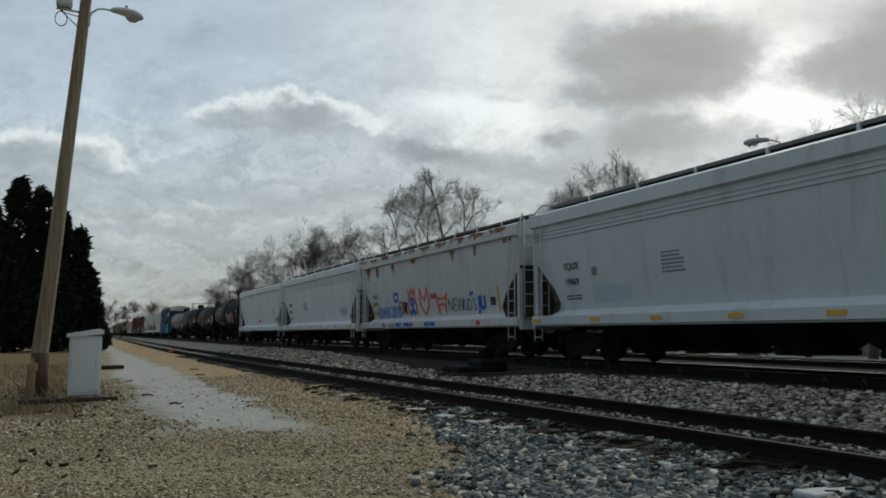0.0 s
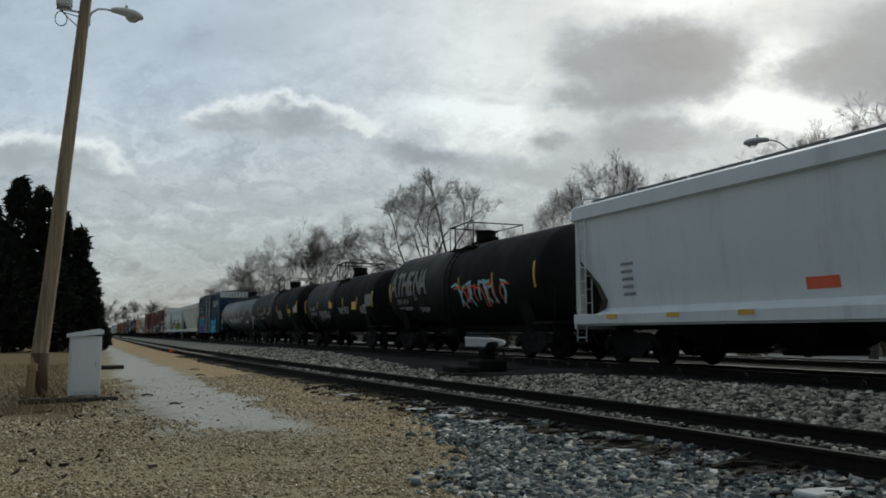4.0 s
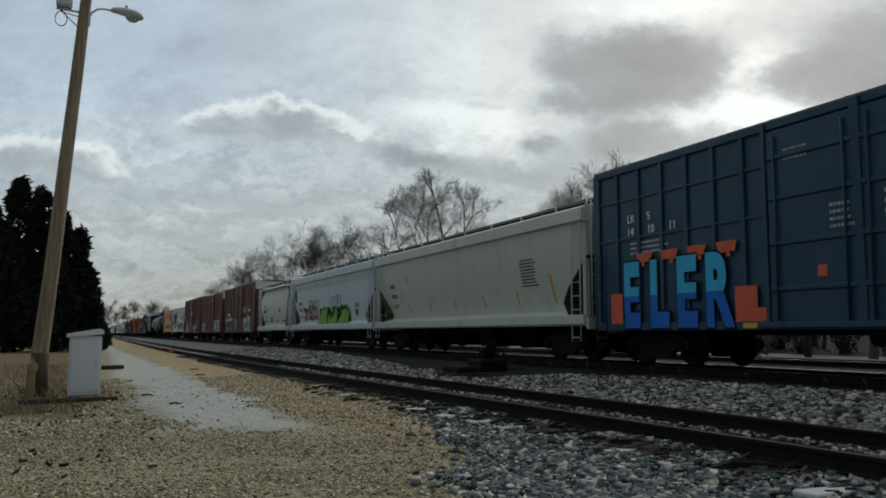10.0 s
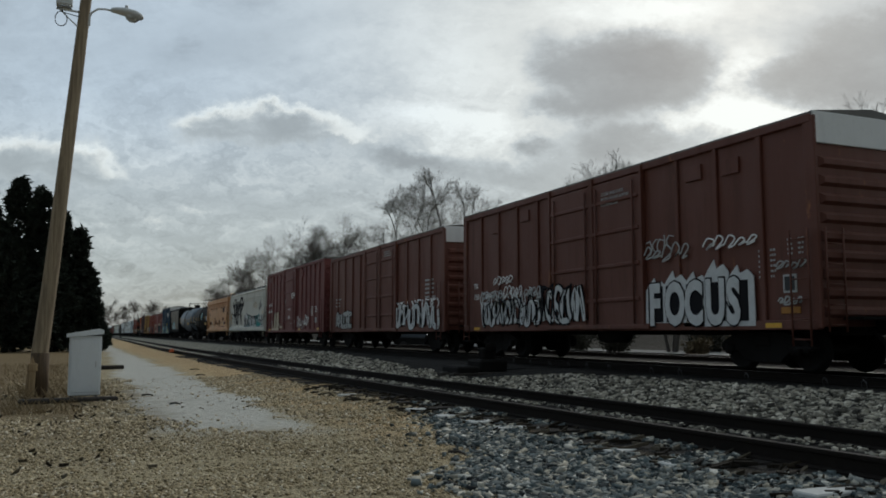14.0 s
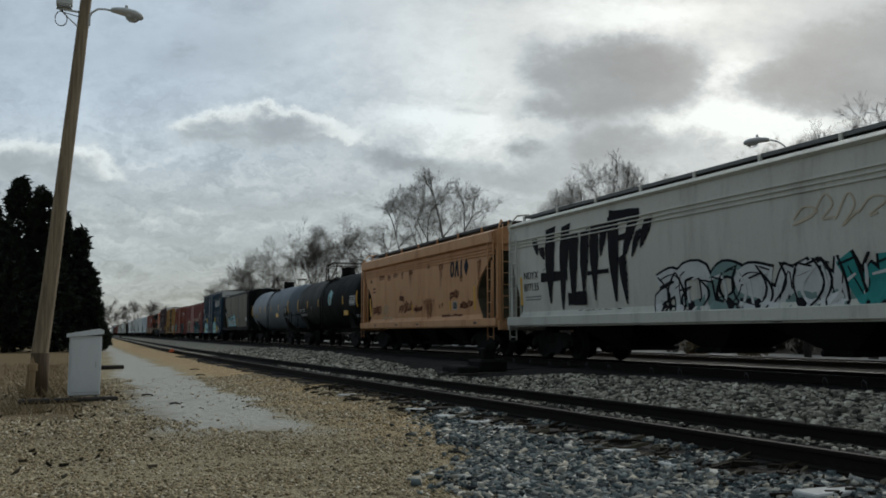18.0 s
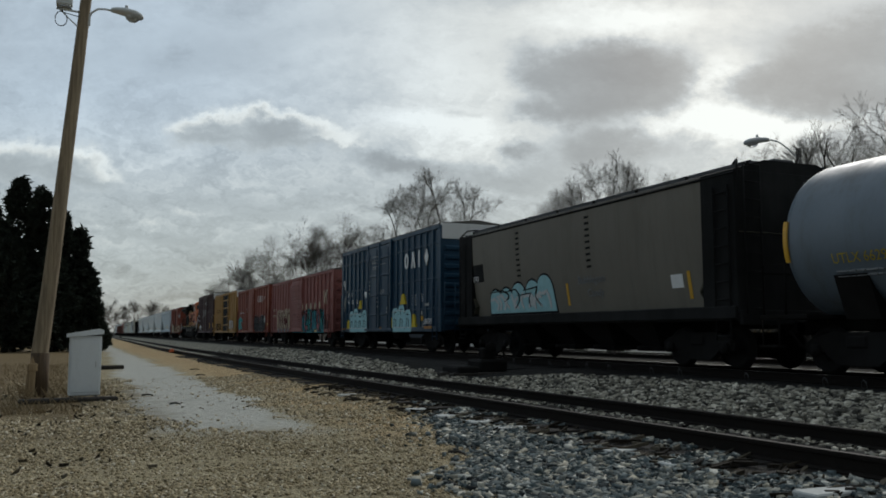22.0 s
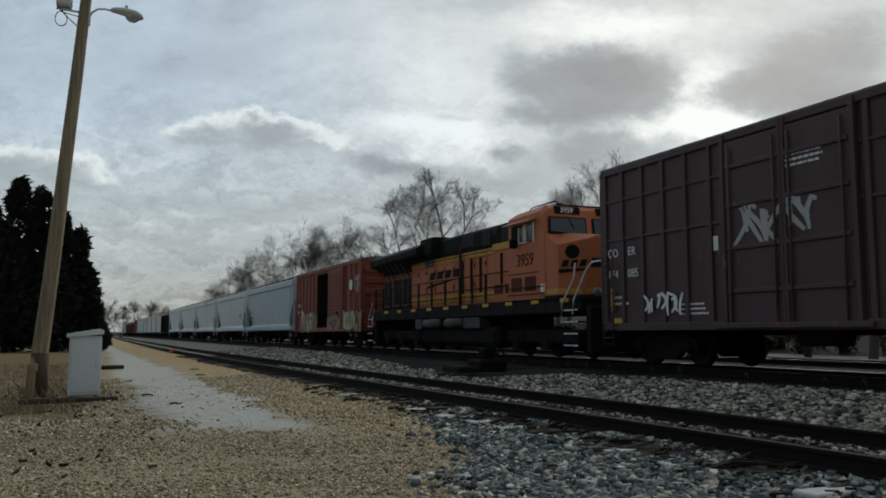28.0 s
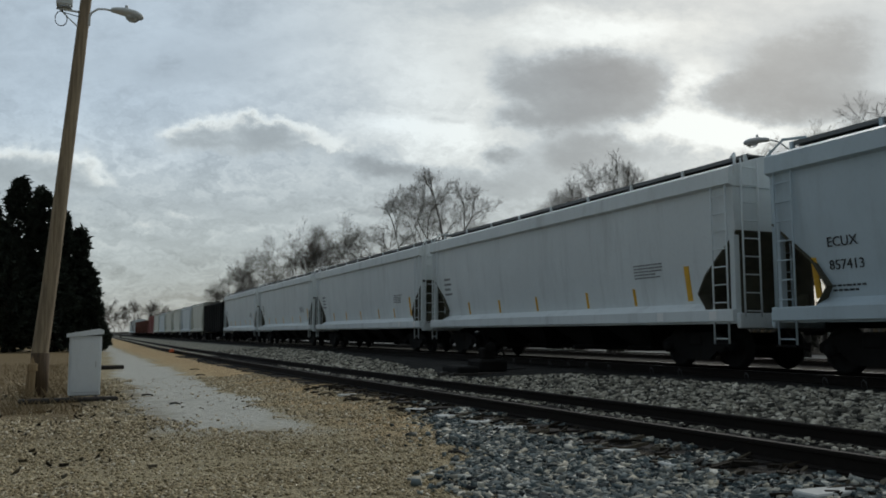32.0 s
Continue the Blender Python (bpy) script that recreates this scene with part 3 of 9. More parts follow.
def side_frame_mesh():
    s = Shape()
    for side in (-1, 1):
        y0, y1 = side * 0.93, side * 1.07
        out = [(-1.15, 0.56), (-0.98, 0.66), (-0.55, 0.78), (0.55, 0.78), (0.98, 0.66), (1.15, 0.56), (1.12, 0.40), (0.70, 0.42), (0.42, 0.20), (-0.42, 0.20), (-0.70, 0.42), (-1.12, 0.40)]
        s.loft([[(x, y0, z) for x, z in out], [(x, y1, z) for x, z in out]])
        for x in (-0.875, 0.875):
            s.tube([(x, side * 1.06, 0.455), (x, side * 1.15, 0.455)], 0.12, 10)
        for x in (-0.16, 0, 0.16):
            s.tube([(x, side * 1.0, 0.25), (x, side * 1.0, 0.55)], 0.07, 8)
    s.box(-0.22, -1.1, 0.50, 0.22, 1.1, 0.72, 0.03)
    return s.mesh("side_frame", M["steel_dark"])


WHEELSET, SIDE_FRAME = wheelset_mesh(), side_frame_mesh()


def truck(car, x):
    o = part("truck", SIDE_FRAME, None, car, m=pose(x, 0, 0))
    for dx in (-0.875, 0.875):
        part("wheelset", WHEELSET, None, o, m=pose(dx, 0, 0.455))
    return o


def coupler_mesh():
    s = Shape().box(-0.1, -0.12, 0.78, 0.55, 0.12, 0.98, 0.02).box(0.5, -0.19, 0.72, 0.72, 0.15, 1.04, 0.05)
    s.tube([(0.3, -0.35, 0.80), (0.55, -0.30, 0.50), (0.72, -0.2, 0.42)], 0.03, 6)
    return s.mesh("coupler", M["steel_dark"])


COUPLER = coupler_mesh()


def ladder(car, x, y, z0, z1, mat, along="x", width=0.42, name="ladder"):
    """Two stiles and round rungs."""
    s = Shape()
    a, b = -width / 2, width / 2
    at = (lambda u, z: (x + u, y, z)) if along == "x" else (lambda u, z: (x, y + u, z))
    for u in (a, b):
        s.tube([at(u, z0), at(u, z1)], 0.022, 5)
    z = z0 + 0.12
    while z < z1:
        s.tube([at(a, z), at(b, z)], 0.014, 5)
        z += 0.36
    return part(name, s, mat, car)


def lettering(car, text, x, z, h, mat, y=-1.5, offset=0.0, width=1.0, shear=0.0, name="lettering", wrap=None, rise=0.012, extrude=0.004, split=None):
    me = text_mesh(text, h, offset, extrude, shear, width)
    me.transform(Matrix.Translation((x, y - rise, z)))
    if split:
        bm = bmesh.new()
        bm.from_mesh(me)
        bmesh.ops.bisect_plane(bm, geom=bm.verts[:] + bm.edges[:] + bm.faces[:], plane_co=(0, 0, split[0]), plane_no=(0, 0, 1))
        for f in bm.faces:
            f.material_index = 1 if f.calc_center_median().z > split[0] else 0
        bm.to_mesh(me)
        bm.free()
    if wrap:
        bend(me, *wrap, rise)
    me.materials.append(mat)
    if split:
        me.materials.append(split[1])
    return part(name, me, None, car)


def bend(me, cz, r, rise):
    """Lay flat letters on the near side of a tank."""
    bm = bmesh.new()
    bm.from_mesh(me)
    zs = [v.co.z for v in bm.verts]
    z, top = min(zs) + 0.12, max(zs)
    while z < top - 0.03:
        g = bm.verts[:] + bm.edges[:] + bm.faces[:]
        bmesh.ops.bisect_plane(bm, geom=g, plane_co=(0, 0, z), plane_no=(0, 0, 1))
        z += 0.14
    for v in bm.verts:
        d = max(-0.98 * r, min(0.98 * r, v.co.z - cz))
        v.co.y = -math.sqrt(r * r - d * d) - rise + (0.006 if v.co.y > 0 else 0)
    bm.to_mesh(me)
    bm.free()


def bars(car, x, z, w, h, rows, mat, y=-1.5, seed=1, name="data_stencil", wrap=None, rise=0.010):
    """Small print: rows of short bars."""
    rng = random.Random(seed)
    s = Shape()
    for r in range(rows):
        z1 = z + h - r * h / rows
        z0 = z1 - 0.42 * h / rows
        u = 0.0
        while u < w * rng.uniform(0.75, 1.0):
            e = min(w, u + rng.uniform(0.05, 0.16) * max(0.4, w))
            yy = y
            if wrap:
                cz, rad = wrap
                yy = -math.sqrt(max(0.01, rad * rad - (z0 - cz) ** 2))
            s.box(x + u, yy - rise, z0, x + e, yy + 0.02, z1)
            u = e + 0.03
    return tagged(part(name, s, mat, car), kind="stuff")


def reflectors(car, xs, z0, z1, y=-1.5, wide=0.05, wrap=None):
    for x in xs:
        yy = y
        if wrap:
            rows = []
            for k in range(6):
                z = z0 + (z1 - z0) * k / 5
                yy = -math.sqrt(max(0.01, wrap[1] ** 2 - (z - wrap[0]) ** 2))
                rows.append([(x - wide, yy + 0.01, z), (x + wide, yy + 0.01, z), (x + wide, yy - 0.02, z), (x - wide, yy - 0.02, z)])
            part("reflector", Shape().loft(rows), M["reflector"], car, "yellow reflective strip")
            continue
        part("reflector", Shape().box(x - wide, yy - 0.012, z0, x + wide, yy + 0.02, z1), M["reflector"], car, "yellow reflective strip")


def strokes(car, x, z, w, h, mat, seed, n=9, fat=0.09, y=-1.5, rise=0.014, lean=0.3, wrap=None, name="spray_paint"):
    """Sprayed scrawl that cannot be read: leaning bars and hooks of one colour."""
    rng = random.Random(seed)
    s = Shape()
    for i in range(n):
        cx = x + w * (i + 0.5 + rng.uniform(-0.3, 0.3)) / n
        hh = h * rng.uniform(0.55, 1.0)
        zb = z + (h - hh) * rng.random()
        bow = rng.uniform(-1, 1) * w / n * 0.9
        tilt = rng.uniform(-lean, lean) * hh
        pts = []
        for k in range(7):
            u = k / 6
            pts.append((cx + tilt * (u - 0.5) + bow * math.sin(math.pi * u), zb + hh * u))
        if rng.random() < 0.6:
            side = rng.choice((-1, 1))
            pts += [(pts[-1][0] + side * w / n * q, pts[-1][1] - hh * 0.12 * q) for q in (0.5, 1.0)]
        top, bot = [], []
        for k, (px, pz) in enumerate(pts):
            a = pts[max(0, k - 1)]
            b = pts[min(len(pts) - 1, k + 1)]
            d = Vector((b[0] - a[0], b[1] - a[1]))
            d = d.normalized() if d.length > 1e-6 else Vector((0, 1))
            f = fat * (0.6 + 0.5 * math.sin(math.pi * (k + 0.5) / len(pts)))
            top.append((px - d.y * f, pz + d.x * f))
            bot.append((px + d.y * f, pz - d.x * f))

        def at(q, back):
            yy = y
            if wrap:
                yy = -math.sqrt(max(0.01, wrap[1] ** 2 - (q[1] - wrap[0]) ** 2))
            return (q[0], yy - (0.0 if back else rise + 0.001 * (i % 5)), q[1])

        v = []
        for k in range(len(pts)):
            v += [at(top[k], 0), at(bot[k], 0), at(top[k], 1), at(bot[k], 1)]
        f = []
        for k in range(len(pts) - 1):
            o = 4 * k
            f += [(o, o + 1, o + 5, o + 4), (o, o + 4, o + 6, o + 2), (o + 1, o + 3, o + 7, o + 5)]
        f += [(0, 2, 3, 1), (4 * len(pts) - 4, 4 * len(pts) - 3, 4 * len(pts) - 1, 4 * len(pts) - 2)]
        s.add(v, f)
    return tagged(part(name, s, mat, car), kind="stuff")


def bubble(car, text, x, z, h, fill, line, y=-1.5, width=1.0, fat=0.05, edge=0.05, shear=0.0, wrap=None):
    """Readable sprayed letters: a wide outline and a fill in front of it."""
    lettering(car, text, x, z, h, line, y, fat + edge, width, shear, "spray_outline", wrap, 0.012)
    lettering(car, text, x, z, h, fill, y, fat, width, shear, "spray_letters", wrap, 0.020)


def patch(car, x0, z0, x1, z1, mat, y=-1.5, name="placard", label="", rise=0.014):
    return part(name, Shape().box(x0, y - rise, z0, x1, y + 0.01, z1, 0.004), mat, car, label)


def throwup(car, x, z, w, h, n, fill, line, y=-1.5, seed=1, grow=0.0, wrap=None):
    """Sprayed balloon shapes side by side, with an outline behind them."""
    rng = random.Random(seed)
    for nm, mat, out, rise in (("spray_outline", line, 0.06, 0.010), ("spray_fill", fill, 0.0, 0.018)):
        rng.seed(seed)
        s = Shape()
        for i in range(n):
            x0, x1 = x + w * i / n - w / n * 0.06, x + w * (i + 1) / n + w / n * 0.06
            top = z + h * (0.62 + grow * i / max(1, n - 1) + 0.22 * rng.random())
            sl = rng.uniform(-0.12, 0.12) * h
            cx, hw = (x0 + x1) / 2, (x1 - x0) / 2 + out
            ring = [(cx - hw, z - out), (cx + hw, z - out)]
            zc = top - hw if top - hw > z else z + 0.3 * h
            for k in range(9):
                a = math.pi * k / 8
                ring.append((cx + sl * 0.5 + hw * math.cos(a), zc + (top - zc + out) * math.sin(a)))

            def at(q, d):
                yy = y if not wrap else -math.sqrt(max(0.01, wrap[1] ** 2 - (q[1] - wrap[0]) ** 2))
                return (q[0], yy - d, q[1])
            s.loft([[at(q, 0.0) for q in ring], [at(q, rise + 0.001 * (i % 3)) for q in ring]])
        part(nm, s, mat, car)


def blocks(car, spans, z0, z1, mat, y=-1.5, name="emblem"):
    """A large owner's mark kept as a row of plain shapes: ring, wedge, bar, lozenge."""
    for k, (x0, x1) in enumerate(spans):
        cx, hw, hz = (x0 + x1) / 2, (x1 - x0) / 2, (z1 - z0) / 2
        cz = (z0 + z1) / 2
        if k % 4 == 0:
            ring = [(math.cos(a), math.sin(a)) for a in [2 * math.pi * q / 16 for q in range(16)]]
            rows = [[(cx + hw * u * f, y - d, cz + hz * v * g) for u, v in ring] for f, g, d in ((1, 1, -0.01), (1, 1, 0.014), (0.48, 0.60, 0.014), (0.48, 0.60, -0.01))]
            part(name, Shape().loft(rows, True, False), mat, car)
            continue
        out = {1: ((-1.05, -1), (-0.5, -1), (0, 0.2), (0.5, -1), (1.05, -1), (0.32, 1), (-0.32, 1)), 2: ((-0.33, -1), (0.33, -1), (0.33, 1), (-0.33, 1)), 3: ((0, -1), (0.95, 0), (0, 1), (-0.95, 0))}[k % 4]
        part(name, Shape().loft([[(cx + hw * u, y - d, cz + hz * v) for u, v in out] for d in (-0.01, 0.014)]), mat, car)


def blotch(car, x, z, w, h, mat, seed=0, y=-1.5, rise=0.008, name="rust_patch"):
    """A stain or spray as a thin plate; its material gives the ragged edge."""
    rise += 0.0004 * (seed % 5)
    return part(name, Shape().box(x, y - rise, z, x + w, y - rise + 0.003, z + h), mat, car)


def runs(car, rows, mat, seed=1, y=-1.5, rise=0.016):
    """Dripping brush letters: each stroke ragged at its start, tapering to a run when it goes down."""
    rng = random.Random(seed)
    for n, (x0, z0, x1, z1, w) in enumerate(rows):
        level = abs(x1 - x0) > abs(z1 - z0)
        k = 9
        a, b = [], []
        for i in range(k):
            u = i / (k - 1)
            f = w / 2 * (rng.uniform(0.85, 1.1) if level else (1.0 if u < 0.45 else 1.0 - 0.85 * (u - 0.45) / 0.55) * rng.uniform(0.88, 1.1))
            px, pz = x0 + (x1 - x0) * u, z0 + (z1 - z0) * u
            if level:
                a.append((px, pz + f))
                b.append((px, pz - f))
            else:
                a.append((px - f, pz + (rng.uniform(-0.05, 0.05) if i == 0 else 0)))
                b.append((px + f, pz + (rng.uniform(0.0, 0.08) if i == 0 else 0)))
        s = Shape()
        d = rise + 0.0015 * n
        for dd in (d, 0.0):
            s.add([(p, y - dd, q) for p, q in a + b], [(i, i + 1, k + i + 1, k + i) for i in range(k - 1)])
        part("spray_drip", s, mat, car)


def scrawl(car, x, z, w, h, mat, seed, n=7, fat=0.014, y=-1.5, rise=0.016, lean=0.25, wrap=None):
    """One unbroken cursive tag that cannot be read: loops up and down from left to right."""
    rng = random.Random(seed)
    pts = []
    for i in range(n):
        u = x + w * (i + 0.5) / n
        g = w / n
        hi, lo = z + h * rng.uniform(0.6, 1.0), z + h * rng.uniform(0.0, 0.3)
        pts += [(u - 0.45 * g, lo + 0.3 * (hi - lo)), (u - 0.1 * g + lean * h * 0.4, hi), (u + rng.uniform(0.2, 0.6) * g + lean * h * 0.3, lo + rng.uniform(0.5, 0.8) * (hi - lo)), (u - rng.uniform(0.0, 0.5) * g, lo), (u + 0.4 * g, lo + rng.uniform(0.0, 0.3) * h)]
    path = []
    for k in range(len(pts) - 1):
        p0, p1, p2, p3 = (Vector(pts[min(len(pts) - 1, max(0, k + q))]) for q in (-1, 0, 1, 2))
        for q in range(4):
            u = q / 4
            path.append(tuple(0.5 * (2 * p1 + (p2 - p0) * u + (2 * p0 - 5 * p1 + 4 * p2 - p3) * u * u + (3 * p1 - p0 - 3 * p2 + p3) * u ** 3)))
    return tagged(ribbon(car, path, fat, mat, y, rise, "spray_tag", wrap), kind="stuff")


def ribbon(car, pts, fat, mat, y=-1.5, rise=0.018, name="spray_line", wrap=None):
    """One sprayed line of even width along pts (x, z)."""
    v = []
    for k, (px, pz) in enumerate(pts):
        a, b = pts[max(0, k - 1)], pts[min(len(pts) - 1, k + 1)]
        d = Vector((b[0] - a[0], b[1] - a[1]))
        d = d.normalized() if d.length > 1e-6 else Vector((0, 1))
        for q, back in ((1, 0), (-1, 0), (1, 1), (-1, 1)):
            qz = pz + q * d.x * fat
            yy = -math.sqrt(max(0.01, wrap[1] ** 2 - (qz - wrap[0]) ** 2)) if wrap else y
            v.append((px - q * d.y * fat, yy - (0 if back else rise), qz))
    f = [(0, 2, 3, 1), (4 * len(pts) - 4, 4 * len(pts) - 3, 4 * len(pts) - 1, 4 * len(pts) - 2)]
    for k in range(len(pts) - 1):
        o = 4 * k
        f += [(o, o + 1, o + 5, o + 4), (o, o + 4, o + 6, o + 2), (o + 1, o + 3, o + 7, o + 5)]
    return part(name, Shape().add(v, f), mat, car)


def wild(car, x, z, w, h, n, fill, line, seed=1, y=-1.5, under=None, edge=0.06, slit=True):
    """A dense sprayed piece: leaning interlocked slabs with an outline, slits inside, and an under-colour."""
    rng = random.Random(seed)
    if under:
        for i in range(n + 1):
            a = x + w * (i - 0.3) / n
            zz = z + h * rng.uniform(0.55, 1.08)
            ring = [(a, z), (a + w / n * 0.9, z), (a + w / n * rng.uniform(0.6, 1.2), zz), (a + w / n * 0.45, zz - h * 0.18), (a - 0.05, zz - h * rng.uniform(0, 0.2))]
            part("spray_fill", Shape().loft([[(p, y - 0.010 - 0.0007 * (i % 3), q) for p, q in ring], [(p, y, q) for p, q in ring]]), under, car)
    glyphs = (((0.05, 0), (0.12, 0.95), (0.72, 0.08), (0.88, 1)), ((0.92, 0.92), (0.15, 0.95), (0.08, 0.5), (0.12, 0.05), (0.95, 0.06)), ((0.9, 0.85), (0.4, 1.0), (0.1, 0.72), (0.85, 0.38), (0.6, 0.0), (0.05, 0.1)),
              ((0.08, 0), (0.12, 0.8), (0.55, 1.0), (0.9, 0.7), (0.3, 0.5), (0.9, 0)), ((0.5, 0.0), (0.08, 0.3), (0.1, 0.8), (0.55, 1.0), (0.92, 0.65), (0.8, 0.15), (0.5, 0.0)), ((0.05, 1.0), (0.4, 0.05), (0.55, 0.6), (0.75, 0.0), (0.95, 1.0)),
              ((0.0, 0.0), (0.35, 1.0), (0.6, 0.9), (0.95, 0.0)), ((0.1, 1.0), (0.15, 0.1), (0.8, 0.05), (0.9, 0.9)))
    for i in range(n):
        a, g = x + w * i / n, w / n
        pts = glyphs[rng.randrange(len(glyphs))]
        lift, tall, lean = rng.uniform(0, 0.10) * h, h * rng.uniform(0.80, 1.0), rng.uniform(-0.12, 0.18) * g
        fx, fz = rng.random() < 0.5, rng.random() < 0.5
        pts = [(1 - u if fx else u, 1 - v if fz else v) for u, v in pts]
        pts = [(a + g * (u * 1.12 - 0.08 + rng.uniform(-0.09, 0.09)) + lean * v, z + lift + 0.10 * h + v * tall * 0.80) for u, v in pts]
        path = []
        for k in range(len(pts) - 1):
            p0, p1, p2, p3 = (Vector(pts[min(len(pts) - 1, max(0, k + q))]) for q in (-1, 0, 1, 2))
            for q in range(5 if k == len(pts) - 2 else 4):
                u = q / 4
                path.append(tuple(0.5 * (2 * p1 + (p2 - p0) * u + (2 * p0 - 5 * p1 + 4 * p2 - p3) * u * u + (3 * p1 - p0 - 3 * p2 + p3) * u ** 3)))
        fat = min(0.135 * h, 0.21 * g) * rng.uniform(0.85, 1.2)
        d = 0.0012 * (i % 4)
        ribbon(car, path, fat + edge, line, y, 0.014 + d, "spray_outline")
        ribbon(car, path, fat, fill[i % len(fill)] if isinstance(fill, tuple) else fill, y, 0.021 + d, "spray_fill")
        if slit:
            ribbon(car, path[1:len(path) // 2], edge * 0.22, line, y, 0.027 + d, "spray_line")


def drip(car, x, z, w, h, mat, seed, y=-1.5, rise=0.014):
    """A brush-wide spray stroke, ragged on top, with a thin run below."""
    rng = random.Random(seed)
    k = 7
    up = [(x + w * i / (k - 1), z + h * (0.93 + 0.07 * rng.random())) for i in range(k)]
    low = [(x + w * (0.12 + 0.76 * i / (k - 1)), z + h * (0.34 - 0.12 * rng.random())) for i in range(k)]
    run = x + w * rng.uniform(0.3, 0.7)
    ring = up + low[::-1]
    s = Shape()
    for d in (rise, 0.0):
        s.add([(a, y - d, b) for a, b in ring], [(i, i + 1, 2 * k - 2 - i, 2 * k - 1 - i) for i in range(k - 1)])
    s.box(run - 0.05, y - rise, z, run + 0.05, y, z + h * 0.36)
    return part("spray_drip", s, mat, car)


CARS = []          # (thing, centre along the train)
HALF = 1.5
DROP = 0.10         # bodies ride this much lower on their springs


def car_thing(name, label, left, right, category="freight car"):
    """An empty on the rails; left, right: the coupled ends along the train."""
    ob = thing(name, label, category, group="freight train")
    CARS.append((ob, (left + right) / 2))
    return ob, (right - left) - 1.1


def running_gear(car, L, inset=1.75):
    for sx in (-1, 1):
        truck(car, sx * (L / 2 - inset))
        part("coupler", COUPLER, None, car, m=pose(sx * (L / 2 - 0.15), 0, 0, 0, 0, 0 if sx > 0 else 180))


# ---- covered hoppers ----
STD_END = ((0.0, 1.0), (0.0, 0.55), (0.95, 0.26), (1.20, 0.12), (0.95, 0.0))
ACF_END = ((0.20, 1.0), (0.52, 0.955), (0.88, 0.88), (1.23, 0.73), (1.60, 0.50), (1.83, 0.32), (1.84, 0.18), (1.70, 0.0))


def hopper(label, left, right, paint_key, eave=4.15, sill=1.08, end="std", trim=None, roof="roof_galv", bulge=0.06, sill_h=0.26, walk=0.26, lipped=True, beads=False, dark_bays=False, name="covered_hopper", prof=None, marks_at=0.0, tuck=0.24):
    eave, sill = eave - DROP, sill - DROP
    car, L = car_thing(name, label, left, right)
    mat = M[paint_key]
    trim = M[trim] if trim else mat
    h = L / 2
    w = HALF
    z0 = sill + sill_h
    # grimy: end bay colour, holding grime and the bay's shade together
    grimy = M["bay_shade_grime"] if end == "std" or prof else mat
    prof = prof or (STD_END if end == "std" else ACF_END)
    edge = [(h - dx, z0 + (eave - z0) * u) for dx, u in prof]
    # body: side outline swept across the car with gently bulged sides
    outline = edge + [(-x, z) for x, z in reversed(edge)]
    zs = sorted({round(z, 4) for _, z in outline} | {round(z0 + (eave - z0) * q / 20, 4) for q in range(21)})

    def half_len(z):
        pts = sorted((zz, xx) for xx, zz in edge)
        return float(np.interp(z, [a for a, b in pts], [b for a, b in pts]))

    def lean(z):
        u = min(1.0, (z - z0) / (eave - z0))
        if u < 0:
            return 0.0
        return bulge * (2 * u - 1) ** 2 if end != "std" else tuck * (1 - u) ** 2.2

    s = Shape()
    rings = []
    for z in zs:
        yy = w - lean(z)
        x = half_len(z)
        rings.append([(x, yy, z), (-x, yy, z), (-x, -yy, z), (x, -yy, z)])
    s.loft(rings)
    part("body", s, mat, car)
    # roof
    s = Shape()
    hr = h - prof[0][0]
    lip = 0.11 if lipped else 0.04
    drop = 0.40 if lipped else 0.10
    cs = [(-w + 0.02, eave - drop), (-w - lip, eave - drop + 0.05), (-w - lip + 0.02, eave - 0.03), (-w + 0.10, eave + 0.05), (-0.7, eave + 0.26), (0.7, eave + 0.26), (w - 0.10, eave + 0.05), (w + lip - 0.02, eave - 0.03), (w + lip, eave - drop + 0.05), (w - 0.02, eave - drop)]
    s.loft([[(x, y, z) for y, z in cs] for x in (-hr - 0.02, hr + 0.02)])
    part("roof", s, trim, car)
    if beads:
        for dz in (0.52, 0.62, 0.72):
            for sy in (-1, 1):
                part("side_bead", Shape().box(-hr, sy * (w - 0.01) - 0.03, eave - dz - 0.018, hr, sy * (w - 0.01) + 0.03, eave - dz + 0.018, 0.008), mat, car)
    # hatches in a trough along the roof
    for i in range(4):
        x = -hr + (i + 0.5) * 2 * hr / 4
        part("hatch", Shape().box(x - hr / 4 + 0.15, -0.28, eave + 0.25, x + hr / 4 - 0.15, 0.28, eave + 0.36, 0.03), M[roof], car)
    for sy in (-1, 1):
        s = Shape().box(-h + 0.05, sy * 0.78 - 0.22, eave + walk, h - 0.05, sy * 0.78 + 0.22, eave + walk + 0.035)
        s.box(-h + 0.05, sy * 1.0 - 0.015, eave + walk - 0.03, h - 0.05, sy * 1.0 + 0.015, eave + walk + 0.05)
        part("running_board", s, M["roof_dark"] if roof == "roof_dark" else M["walkway"], car, "dark grating running board")
        k = max(7, int(L / 1.9))
        for i in range(k + 1):
            x = -h + 0.12 + i * (2 * h - 0.24) / k
            part("board_bracket", Shape().box(x - 0.035, sy * 1.02 - 0.03, eave + 0.06, x + 0.035, sy * 1.02 + 0.03, eave + walk + 0.04), trim, car)
    # side sills and end platforms
    for sy in (-1, 1):
        s = Shape().box(-h, sy * (w + 0.02) - 0.06, sill, h, sy * (w + 0.02) + 0.06, sill + sill_h, 0.02)
        s.box(-h, sy * (w - 0.04) - 0.05, sill - 0.03, h, sy * (w - 0.04) + 0.05, sill + 0.02)
        part("side_sill", s, trim, car)
